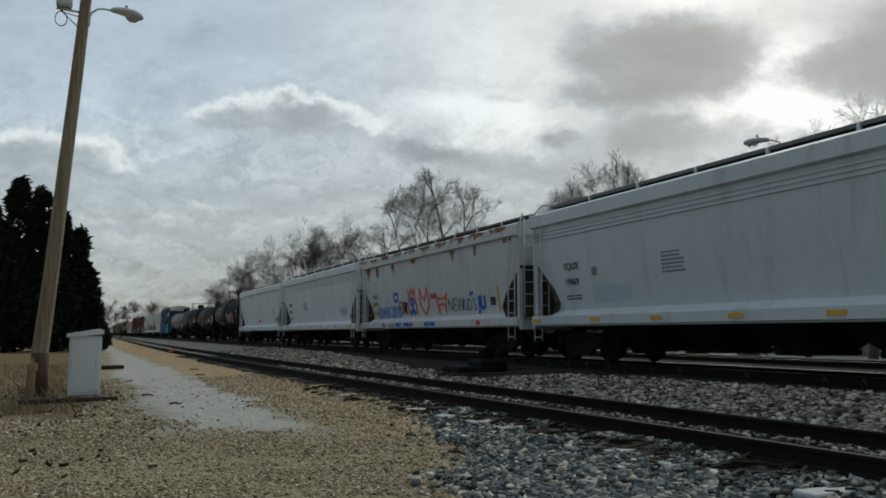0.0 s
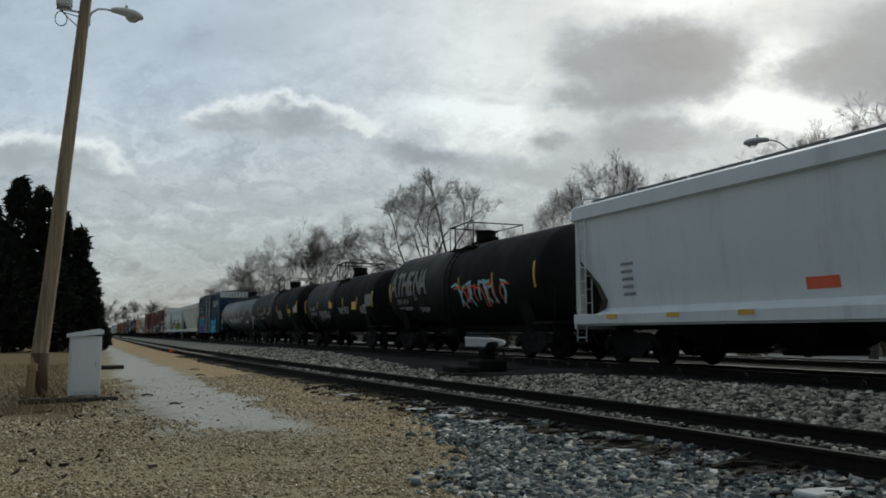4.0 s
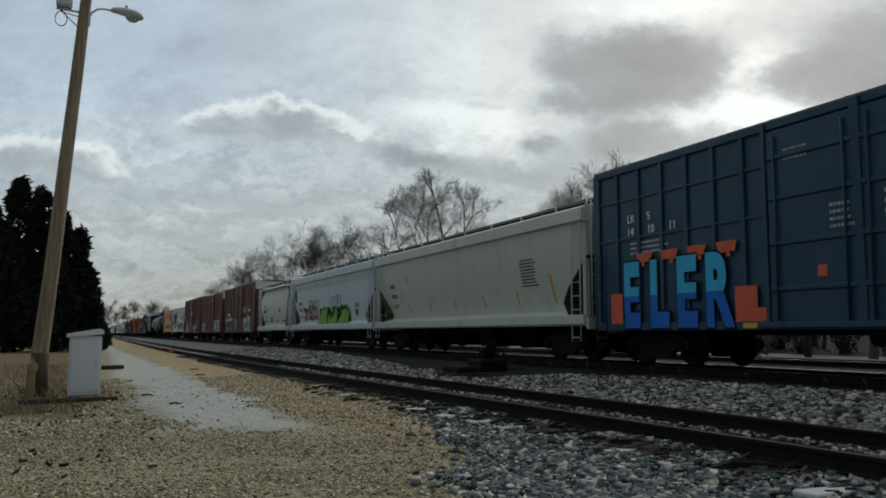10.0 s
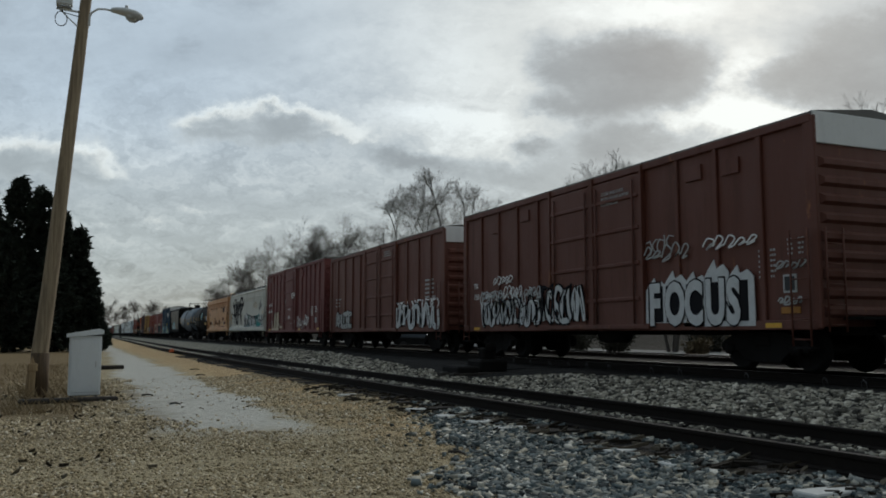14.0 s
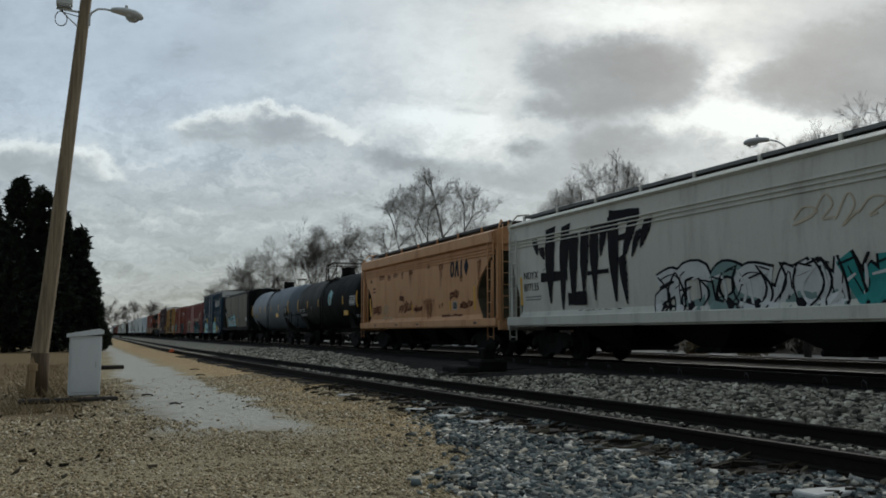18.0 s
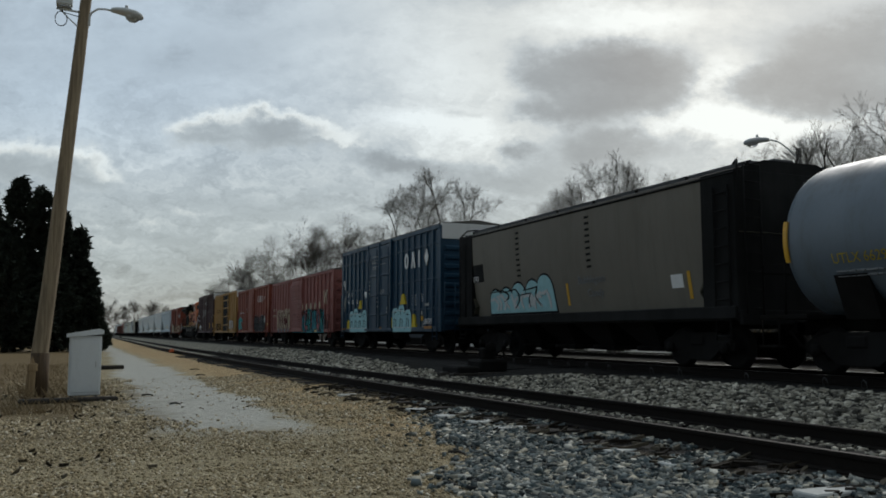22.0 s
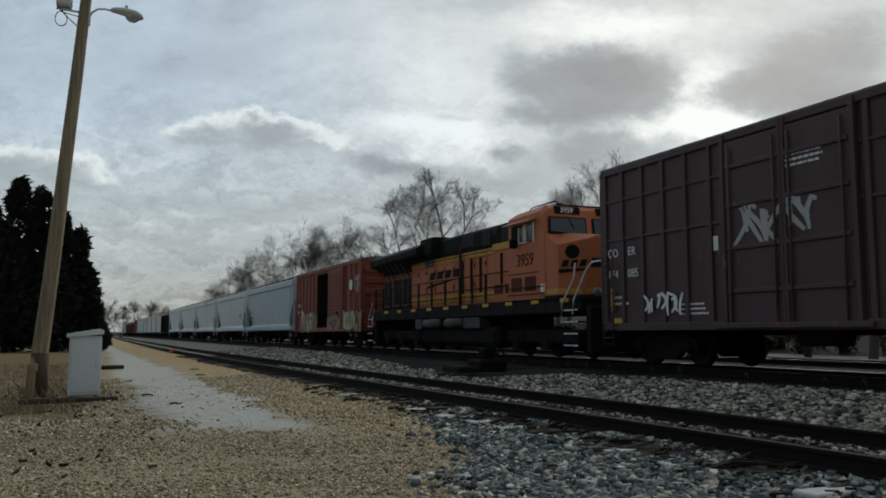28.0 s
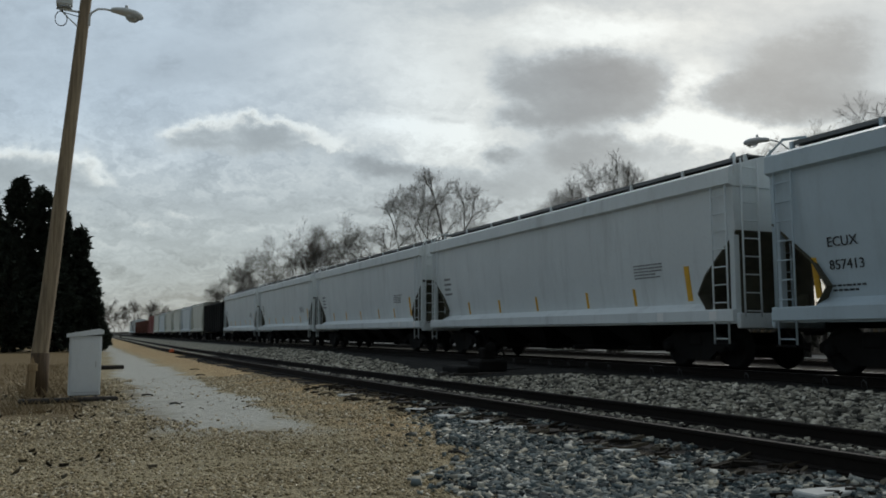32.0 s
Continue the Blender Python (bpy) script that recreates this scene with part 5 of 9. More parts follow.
def locomotive(label, left, right):
    car, L = car_thing("locomotive", label, left, right, "locomotive")
    h, w = L / 2, 1.5
    org, blk, dark, yel = M["loco_orange"], M["loco_black"], M["steel_dark"], M["loco_yellow"]
    part("frame", Shape().box(-h + 0.1, -w + 0.05, 1.30, h - 0.5, w - 0.05, 1.74, 0.03), blk, car)
    for k in range(10):
        x = -h + 1.6 + k * 1.62
        part("sill_reflector", Shape().box(x, -w + 0.035, 1.60, x + 0.42, -w + 0.06, 1.70), M["reflector"], car)
    # long hood: orange doors between two yellow bands, black above
    c0, c1, hy = 4.42, 6.30, -0.88
    part("long_hood", Shape().box(-5.45, hy, 1.74, c0 - 1.55, 0.88, 3.64, 0.03), org, car)
    part("hood_roof", Shape().box(-3.0, -0.84, 3.64, c0 + 0.1, 0.84, 4.36, 0.10), blk, car)
    part("hood_eave", Shape().box(-5.45, -0.93, 3.62, c0 + 0.02, 0.93, 3.67, 0.01), blk, car)
    for k in range(11):
        x = -5.42 + k * 0.89
        part("hood_band", Shape().box(x, hy - 0.035, 3.39, x + 0.84, hy + 0.02, 3.61, 0.012), yel, car, "yellow band along the hood")
        part("band_rail", Shape().tube([(x, hy - 0.075, 3.52), (x + 0.86, hy - 0.075, 3.52)], 0.014, 5), blk, car)
        if x < c0 - 1.9:
            part("lower_band", Shape().box(x, hy - 0.035, 1.90, x + 0.76, hy + 0.02, 2.17, 0.012), yel, car, "yellow lower band")
            part("band_rail", Shape().tube([(x, hy - 0.06, 2.03), (x + 0.86, hy - 0.06, 2.03)], 0.016, 5), blk, car)
            d = part("hood_door", Shape().box(x, hy - 0.022, 2.21, x + 0.85, hy + 0.02, 3.36, 0.010), org, car)
            part("latch", Shape().box(x + 0.76, hy - 0.05, 2.35, x + 0.80, hy - 0.01, 2.55), blk, d)
            part("latch", Shape().box(x + 0.76, hy - 0.05, 3.05, x + 0.80, hy - 0.01, 3.20), blk, d)
    for x in (-0.30, 0.46, 1.20):
        part("door_slot", Shape().box(x - 0.07, hy - 0.06, 2.15, x + 0.07, hy + 0.02, 3.36, 0.01), blk, car)
    for x in (0.02, 0.10, 0.18):
        part("conduit", Shape().tube([(x - 0.55, hy - 0.05, 1.75), (x - 0.55, hy - 0.05, 3.9)], 0.018, 5), M["g_maroon"], car)
    # equipment cabinet ahead of the cab's rear wall
    part("electrical_cabinet", Shape().box(c0 - 1.55, -1.25, 1.74, c0, 1.25, 3.40, 0.03), org, car)
    part("cabinet_band", Shape().box(c0 - 1.56, -1.28, 3.40, c0 + 0.0, 1.28, 3.62, 0.01), yel, car, "yellow band along the cabinet")
    part("door_slot", Shape().box(c0 - 1.02, -1.285, 2.32, c0 - 0.90, -1.24, 3.30, 0.01), blk, car)
    for x in (c0 - 1.45, c0 - 0.72):
        part("cabinet_grille", Shape().box(x, -1.275, 2.00, x + 0.55, -1.24, 2.30, 0.01), M["g_maroon"], car)
    # windows of the black upper hood
    for x0, x1, z0, z1 in ((-0.42, 0.62, 3.80, 4.24), (1.22, 1.88, 3.72, 4.24), (2.02, 2.42, 4.02, 4.22), (2.70, 3.35, 3.72, 4.24), (3.50, 4.25, 3.74, 4.26)):
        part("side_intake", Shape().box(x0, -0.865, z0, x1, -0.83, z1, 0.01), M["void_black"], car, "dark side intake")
        part("intake_trim", Shape().box(x0 - 0.04, -0.86, z1, x1 + 0.04, -0.82, z1 + 0.04), M["hood_green"], car)
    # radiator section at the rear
    # shade from the overhanging wing is in this hood's paint colour
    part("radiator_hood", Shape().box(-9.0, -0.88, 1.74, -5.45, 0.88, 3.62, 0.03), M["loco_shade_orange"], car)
    part("radiator_base", Shape().box(-8.98, -0.90, 1.74, -5.45, 0.90, 1.92, 0.01), blk, car)
    for x0, x1 in ((-8.88, -8.50), (-8.32, -8.00), (-7.70, -7.22), (-7.10, -6.72), (-6.55, -6.10), (-5.98, -5.55)):
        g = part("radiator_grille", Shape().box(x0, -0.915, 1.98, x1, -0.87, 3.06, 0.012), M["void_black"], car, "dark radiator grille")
        for k in range(5):
            part("louvre", Shape().box(x0 + 0.03, -0.93, 2.1 + 0.2 * k, x1 - 0.03, -0.905, 2.13 + 0.2 * k), blk, g)
    part("radiator_shelf", Shape().box(-9.0, -0.92, 3.30, -5.45, 0.92, 3.64, 0.01), blk, car)
    for k in range(6):
        x = -8.7 + 0.62 * k
        part("wing_strut", Shape().tube([(x, -0.92, 3.12), (x + 0.06, -1.40, 3.66)], 0.028, 5), M["steel_grey"], car)
    s = Shape()
    for x, dz in ((-9.22, 0.0), (-5.1, 0.06), (-3.45, 0.10)):
        s.loft([[(x, y, z + dz) for y, z in ((-0.9, 3.50), (-1.46, 3.69), (-1.5, 3.76), (-1.5, 3.98), (-1.15, 4.16), (1.15, 4.16), (1.5, 3.98), (1.5, 3.76), (1.46, 3.69), (0.9, 3.50))] for x, dz in ((x, dz), (x + (4.12 if dz == 0 else 1.65 if dz < 0.1 else 0.02), 0.06 if dz == 0 else 0.10))])
    part("radiator", s, blk, car)
    for k in range(9):
        x = -9.1 + 0.62 * k
        part("radiator_fan_grate", Shape().box(x, -1.14, 4.155 + 0.012 * k, x + 0.54, 1.14, 4.19 + 0.012 * k, 0.01), M["hood_green"], car)
    part("exhaust_hood", Shape().loft([[(x, y, z) for y, z in ((-0.95, 3.62), (-1.2, 3.80), (-1.2, 4.40), (-1.1, 4.46), (1.1, 4.46), (1.2, 4.40), (1.2, 3.80), (0.95, 3.62))] for x in (-3.72, -2.60)]), blk, car)
    for x in (-3.85, -3.35):
        part("sight_glass", Shape().box(x, hy - 0.06, 3.33, x + 0.40, hy + 0.02, 3.62, 0.01), M["steel_grey"], car)
    # cab
    cab = part("cab", Shape().loft([[(x, y, z - (0.18 if z > 4.2 and e else 0)) for x, z in ((c0, 1.74), (c0, 4.20), (c0 + 0.2, 4.36), (c1 + 0.05, 4.42), (c1 + 0.20, 4.30), (c1 + 0.30, 3.62), (c1 + 0.30, 1.74))] for y, e in ((-1.5, 1), (-1.30, 0), (1.30, 0), (1.5, 1))]), org, car)
    part("cab_roof", Shape().box(c0 + 0.15, -0.95, 4.38, c1 + 0.05, 0.95, 4.48, 0.04), blk, car)
    part("roof_rail", Shape().tube([(c0 + 0.2, -0.9, 4.46), (c0 + 0.4, -0.9, 4.56), (c1 - 0.1, -0.9, 4.58), (c1 + 0.1, -0.9, 4.46)], 0.02, 5), blk, car)
    part("air_horn", Shape().lathe_x([(c0 + 0.6, 0.02), (c0 + 0.6, 0.05), (c0 + 1.0, 0.05), (c0 + 1.1, 0.10), (c0 + 1.1, 0.02)], -0.3, 4.58, 10), M["steel_grey"], car)
    win = part("cab_window", Shape().box(4.60, -1.515, 3.40, 6.04, -1.47, 3.95, 0.01), blk, cab)
    part("window_frame", Shape().box(5.08, -1.535, 3.40, 5.62, -1.51, 3.44).box(5.08, -1.535, 3.40, 5.12, -1.51, 3.88).box(5.98, -1.535, 3.38, 6.04, -1.51, 3.95), M["white_paint"], win, "pale window frame")
    part("pane", Shape().box(5.14, -1.528, 3.45, 5.58, -1.512, 3.86), M["cab_glass"], win)
    part("pane", Shape().box(5.64, -1.528, 3.43, 5.96, -1.512, 3.92), M["cab_glass"], win)
    part("window_shade", Shape().box(5.40, -1.55, 3.46, 5.62, -1.53, 3.94, 0.005), M["g_cream"], win, "pale wind deflector")
    part("mirror", Shape().box(4.86, -1.72, 3.28, 4.96, -1.50, 3.56, 0.02), blk, car)
    part("sun_visor", Shape().loft([[(x, -1.48, 4.10), (x, -1.74, 4.00), (x, -1.74, 3.96), (x, -1.48, 4.05)] for x in (c0 + 0.05, 6.10)]), M["visor_orange"], car, "faded salmon sun visor")

    def facet(name, pts, mat, parent, lab="", thick=0.02):
        n = (Vector(pts[1]) - Vector(pts[0])).cross(Vector(pts[2]) - Vector(pts[0])).normalized() * thick
        return part(name, Shape().loft([[Vector(p) - n for p in pts], [Vector(p) + n for p in pts]]), mat, parent, lab)

    # raked windshield panes with a dark dash
    for sy in (-1, 1):
        fr = facet("windshield_frame", [(c1 + 0.335, sy * 1.38, 3.58), (c1 + 0.335, sy * 0.10, 3.50), (c1 + 0.235, sy * 0.10, 4.07), (c1 + 0.235, sy * 1.33, 4.07)], blk, car, "black rubber windshield frame")
        facet("pane", [(c1 + 0.345, sy * 1.33, 3.63), (c1 + 0.345, sy * 0.15, 3.58), (c1 + 0.250, sy * 0.15, 4.03), (c1 + 0.250, sy * 1.28, 4.03)], M["cab_glass"], fr)
        part("wiper", Shape().tube([(c1 + 0.26, sy * 0.7, 4.08), (c1 + 0.36, sy * 0.55, 3.75)], 0.012, 5), blk, car)
        nb = part("number_board", Shape().box(c1 - 0.10, sy * 0.70 - 0.42, 4.16, c1 + 0.24, sy * 0.70 + 0.42, 4.38, 0.02), blk, car)
        me = text_mesh("3959", 0.15, 0.004)
        me.transform(Matrix.Translation((c1 + 0.25, sy * 0.70 - 0.25, 4.20)) @ Matrix.Rotation(radians(90), 4, "Z"))
        me.materials.append(M["letters_white"])
        part("board_number", me, None, nb)
    # nose: full width at the cab, cut in to a narrower flat front
    nx, ny = 7.78, 0.82
    part("nose", Shape().loft([[(x, -a, 1.74), (x, a, 1.74), (x, a, z), (x, b, zc), (x, -b, zc), (x, -a, z)] for x, a, b, z, zc in
                               ((c1 + 0.28, 1.49, 0.9, 3.58, 3.60), (7.00, 1.49, 0.8, 3.30, 3.56), (7.28, 1.47, 0.7, 3.18, 3.52), (nx - 0.02, ny + 0.05, 0.5, 3.32, 3.46), (nx, ny, 0.45, 3.28, 3.42))]), org, car)
    part("nose_band", Shape().loft([[(x, -a, 1.84), (x, a, 1.84), (x, a, 1.98), (x, -a, 1.98)] for x, a in ((c1 + 0.3, 1.51), (7.28, 1.49), (nx, ny + 0.02), (nx + 0.01, ny - 0.02))]), yel, car, "yellow band round the nose")
    part("nose_skirt", Shape().loft([[(x, -a, 1.70), (x, a, 1.70), (x, a, 1.80), (x, -a, 1.80)] for x, a in ((c1 + 0.3, 1.52), (7.28, 1.50), (nx + 0.02, ny + 0.03))]), blk, car)
    part("nose_plate", Shape().box(c1 + 0.10, -1.535, 1.92, c1 + 0.32, -1.50, 2.14), M["letters_white"], car)
    hl = part("headlight_box", Shape().box(nx - 0.05, -0.16, 2.92, nx + 0.08, 0.16, 3.36, 0.03), blk, car)
    for dz in (3.04, 3.24):
        part("headlight", Shape().lathe_x([(nx + 0.06, 0.01), (nx + 0.06, 0.085), (nx + 0.10, 0.085), (nx + 0.095, 0.01)], 0, dz, 12), M["lamp_glass"], hl, "clear headlight glass")
    facet("sand_hatch", [(7.52 + 0.20 * math.cos(a) * 0.62, -1.165 + 0.20 * math.cos(a) * 0.80, 2.98 + 0.20 * math.sin(a)) for a in [2 * math.pi * k / 10 for k in range(10)]], blk, car, "black round sand hatch")
    # plain slanted marks on nose and hood
    for k in range(3):
        x, y = 7.34 + 0.15 * k, -1.42 + 0.195 * k
        facet("nose_mark", [(x, y, 2.56), (x + 0.105, y + 0.137, 2.58), (x + 0.135, y + 0.176, 2.76), (x + 0.035, y + 0.046, 2.74)], M["g_black"], car)
    facet("nose_swoosh", [(7.30, -1.475, 2.40), (nx, ny * -1 - 0.01, 2.46), (nx, ny * -1 - 0.01, 2.52), (7.30, -1.475, 2.50)], M["g_black"], car)
    part("nose_mark", Shape().loft([[(nx + d, y, z) for y, z in ((-0.75, 2.55), (0.75, 2.55), (0.70, 2.80), (-0.70, 2.80))] for d in (0.0, 0.012)]), M["g_black"], car)
    for k in range(4):
        x = -3.50 + k * 0.755
        part("emblem", Shape().loft([[(x + a, y, z) for a, z in ((0.0, 2.82), (0.58, 2.82), (0.72, 3.11), (0.14, 3.11))] for y in (hy - 0.034, hy - 0.024)]), M["g_black"], car)
    part("emblem_swoosh", Shape().loft([[(-3.72, y, 2.50), (-2.4, y, 2.60), (-0.4, y, 2.77), (-0.4, y, 2.785), (-2.2, y, 2.70), (-3.60, y, 2.62)] for y in (hy - 0.034, hy - 0.024)]), M["g_black"], car)
    lettering(car, "3959", 4.92, 2.73, 0.37, M["g_maroon"], y=-1.5)
    for x in (4.60, 5.45):
        part("cab_vent", Shape().box(x, -1.525, 1.98, x + 0.62, -1.48, 2.40, 0.01), M["g_maroon"], car)
    part("cab_seam", Shape().box(c0, -1.512, 2.49, 6.26, -1.49, 2.52), M["g_maroon"], car)
    for z in (1.88, 2.08):
        part("cab_rail", Shape().tube([(c0, -1.55, z), (6.6, -1.55, z)], 0.016, 5), blk, car)
    # walkway rail on broad black stanchions
    for x in (-8.6, -7.6, -6.6, -5.4, -4.30, -3.37, -2.03, -0.72, 0.55, 1.55, 2.6):
        part("stanchion", Shape().box(x - 0.055, -w + 0.07, 1.72, x + 0.055, -w + 0.12, 2.66, 0.01), blk, car)
    for z in (2.66, 2.22):
        part("handrail", Shape().tube([(-8.75, -w + 0.1, z), (c0 - 0.1, -w + 0.1, z)], 0.02, 5), blk, car)
    white = M["letters_white"]
    for pts in ([(8.05, -1.42, 2.62), (8.02, -1.45, 2.20), (7.48, -1.5, 1.55), (7.46, -1.5, 1.03)], [(9.15, -1.3, 2.60), (8.86, -1.42, 2.58), (8.62, -1.45, 2.38), (8.08, -1.5, 1.62), (8.02, -1.5, 1.25)],
                [(-9.28, -1.5, 1.10), (-9.28, -1.5, 1.50), (-8.95, -1.46, 2.02), (-8.93, -1.45, 2.10)], [(-8.78, -1.5, 1.10), (-8.78, -1.5, 1.46), (-8.6, -1.46, 1.80)]):
        part("stair_rail", Shape().tube(pts, 0.025, 6), white, car, "white stair handrail")
    for x0, sx in ((7.95, 1), (-9.02, -1)):
        for k in range(4):
            part("step", Shape().box(x0 - 0.34, -w - 0.02, 0.42 + 0.31 * k, x0 + 0.34, -w + 0.30, 0.46 + 0.31 * k, 0.01), dark, car)
            part("step_edge", Shape().box(x0 - 0.34, -w - 0.032, 0.425 + 0.31 * k, x0 + 0.34, -w - 0.02, 0.455 + 0.31 * k), white, car, "white step edge")
    part("front_platform", Shape().box(nx, -1.3, 1.35, h - 0.3, 1.3, 1.50, 0.02), blk, car)
    for sx in (-1, 1):
        a, b = sorted((sx * (h - 0.35), sx * (h - 0.1)))
        part("pilot", Shape().box(a, -w + 0.1, 0.25, b, w - 0.1, 1.45, 0.03), blk, car)
        x = sx * 5.95
        s = Shape()
        for sy in (-1, 1):
            a, b = sorted((sy * 0.98, sy * 1.18))
            s.box(x - 2.3, a, 0.48, x + 2.3, b, 0.86, 0.05)
            for dx in (-1.75, 0, 1.75):
                s.box(x + dx - 0.22, a - 0.02, 0.28, x + dx + 0.22, b + 0.04, 0.72, 0.04)
                s.tube([(x + dx + 0.5, sy * 1.12, 0.45), (x + dx + 0.5, sy * 1.12, 0.95)], 0.09, 8)
        tr = part("truck", s, dark, car)
        for dx in (-1.75, 0, 1.75):
            part("wheelset", WHEELSET, None, tr, m=pose(x + dx, 0, 0.52))
        part("coupler", COUPLER, None, car, m=pose(sx * (h - 0.1), 0, 0, 0, 0, 0 if sx > 0 else 180))
    for y in (-0.9, 0.9):
        part("ditch_light", Shape().lathe_x([(h - 0.6, 0.02), (h - 0.6, 0.12), (h - 0.5, 0.12), (h - 0.5, 0.02)], y, 1.85, 12), M["lamp_glass"], car)
    part("fuel_tank", Shape().box(-3.3, -1.35, 0.30, 3.2, 1.35, 0.98, 0.18), dark, car)
    part("tank_back", Shape().box(-3.6, -0.6, 0.5, 3.5, 0.6, 1.4), dark, car)
    for x0, x1 in ((-2.70, -1.13), (-0.62, 0.78)):
        part("air_reservoir", Shape().lathe_x([(x0, 0.02), (x0 + 0.05, 0.17), (x1 - 0.05, 0.17), (x1, 0.02)], -1.38, 1.12, 14), M["reservoir"], car, "grimy air reservoir")
    for x0, x1 in ((-3.70, -3.05), (0.85, 2.15)):
        part("equipment_box", Shape().box(x0, -1.42, 0.92, x1, -1.0, 1.30, 0.02), M["reservoir"], car)
    return car, L


# ---- the train, front to rear; numbers are coupled ends in metres along it ----
W_, K_, G_, DIM = M["letters_white"], M["letters_black"], M["letters_grey"], M["letters_dim"]


def marks(car, top, low, x, z, h, mat, gap=0.42, y=-1.5):
    """Reporting mark over number, with small print below."""
    lettering(car, top, x, z, h, mat, y)
    lettering(car, low, x, z - gap, h, mat, y)
    bars(car, x, z - gap - 0.42, 4.2 * h, 0.16, 2, mat, y, 3)


def sill_marks(car, xs, z=1.06):
    for x in xs:
        part("reflector", Shape().box(x, -1.595, z, x + 0.42, -1.57, z + 0.10), M["reflector"], car, "yellow reflective strip")


hopper("light grey covered hopper with clean curved side", -5.4, 11.5, "light_grey", beads=True)
# black-lettered grey hopper
car, L = hopper("light grey covered hopper with black lettering", -21.65, -5.4, "light_grey", eave=4.22, beads=True, marks_at=-0.18)
marks(car, "EQUX", "19469", -5.82, 2.45, 0.19, K_)
bars(car, -1.66, 2.07, 0.8, 0.52, 6, G_, seed=4)
patch(car, -4.5, 2.24, -4.28, 2.45, G_, name="stencil_square")
patch(car, -4.5, 1.55, -2.9, 1.95, M["blue_grey"], name="paint_patch", label="dull repainted patch", rise=0.006)
sill_marks(car, (-7.3, -4.35, -1.9, 0.6, 3.0, 5.4))
# rusty graffiti hopper
car, L = hopper("white covered hopper with rust streaks and graffiti", -37.80, -21.45, "rusty_white", beads=False, roof="roof_dark", marks_at=-0.40)
marks(car, "MLLX", "97127", -5.90, 2.28, 0.17, K_, 0.34)
reflectors(car, (-6.05, 6.42), 1.45, 2.25, wide=0.06)
patch(car, 5.85, 1.66, 6.2, 1.92, K_, name="placard")
RUST = M["rust_run"]
for q, (x, z, w, h) in enumerate(((-7.75, 2.75, 0.40, 1.2), (-6.85, 2.70, 0.85, 1.0), (-5.5, 3.1, 0.55, 0.6), (-3.4, 3.15, 0.5, 0.5), (2.85, 3.0, 0.45, 0.85), (4.80, 3.3, 0.3, 0.4), (6.9, 2.5, 0.75, 1.3), (-1.2, 3.4, 0.9, 0.3))):
    blotch(car, x, z, w, h, RUST, q)
for q in range(10):
    blotch(car, -7.6 + 1.52 * q, 3.82, 1.45, 0.22, M["rust_lip"], y=-1.605, rise=0.012)
# sprayed doodles: crowned figure, heart, cat
ribbon(car, [(-1.55, 1.5), (-1.62, 1.9), (-1.45, 2.1), (-1.52, 2.5), (-1.30, 2.25), (-1.12, 2.55), (-0.98, 2.3), (-0.80, 2.52), (-0.85, 2.1), (-0.68, 1.85), (-0.72, 1.5)], 0.06, M["g_red"])
ribbon(car, [(-1.40, 1.52), (-1.10, 1.70), (-0.88, 1.52)], 0.10, M["g_blue"])
ribbon(car, [(-1.35, 1.95), (-1.12, 1.85), (-0.92, 1.98), (-1.1, 2.15), (-1.3, 2.05)], 0.08, M["g_blue"])
ribbon(car, [(0.20, 1.46), (-0.20, 1.80), (-0.28, 2.10), (-0.25, 2.48), (-0.05, 2.20), (0.18, 2.02), (0.36, 2.22), (0.50, 2.50), (0.66, 2.12), (0.60, 1.78), (0.20, 1.46)], 0.05, M["g_red"])
ribbon(car, [(1.42, 1.90), (1.40, 2.20), (1.55, 2.02), (2.15, 2.02), (2.34, 2.20), (2.24, 1.90), (2.20, 1.45), (2.10, 1.80), (1.62, 1.80), (1.56, 1.45), (1.48, 1.78), (1.42, 1.90)], 0.05, M["g_red"])
ribbon(car, [(-3.22, 2.36), (-3.20, 2.14), (-2.98, 2.06), (-2.76, 2.14), (-2.72, 2.38), (-3.22, 2.38)], 0.06, M["g_blue"])
for q, x in enumerate((0.86, 1.05, 1.24)):
    ribbon(car, [(x, 2.05), (x + 0.06, 2.25), (x + 0.12, 2.08)], 0.035, M["g_pink"])
for q, x in enumerate((-4.2, -2.5, -1.6, -0.9, 0.6, 1.1, 5.2)):
    patch(car, x, 1.03, x + 0.3 + 0.15 * (q % 3), 1.18, M["g_blue"] if q % 3 else M["g_pink"], y=-1.58, name="spray_fill", rise=0.004)
bubble(car, "HASTE", -5.35, 1.46, 0.36, M["rusty_white"], M["g_blue"], fat=0.0, edge=0.05, width=0.95)
bubble(car, "REAL", -3.72, 1.46, 0.38, M["rusty_white"], M["g_blue"], fat=0.0, edge=0.05, width=0.95)
lettering(car, "NEW", 2.40, 1.52, 0.50, M["g_slate"], name="spray_letters", offset=-0.008, width=0.85)
lettering(car, "KiD'S", 3.62, 1.52, 0.42, M["g_slate_blue"], name="spray_letters", offset=-0.006, width=0.85)
lettering(car, "JU", 4.92, 1.56, 0.42, M["g_blue"], name="spray_letters", offset=0.03)
lettering(car, "m+", 4.32, 2.03, 0.16, M["g_blue"], name="spray_letters", offset=0.012)
strokes(car, -2.6, 1.5, 0.9, 0.6, M["g_maroon"], 6, 5, 0.03, rise=0.02)
sill_marks(car, (-7.0, -3.2), 1.05)
strokes(car, -4.2, 1.0, 3.6, 0.14, M["g_blue"], 10, 12, 0.02, y=-1.57)
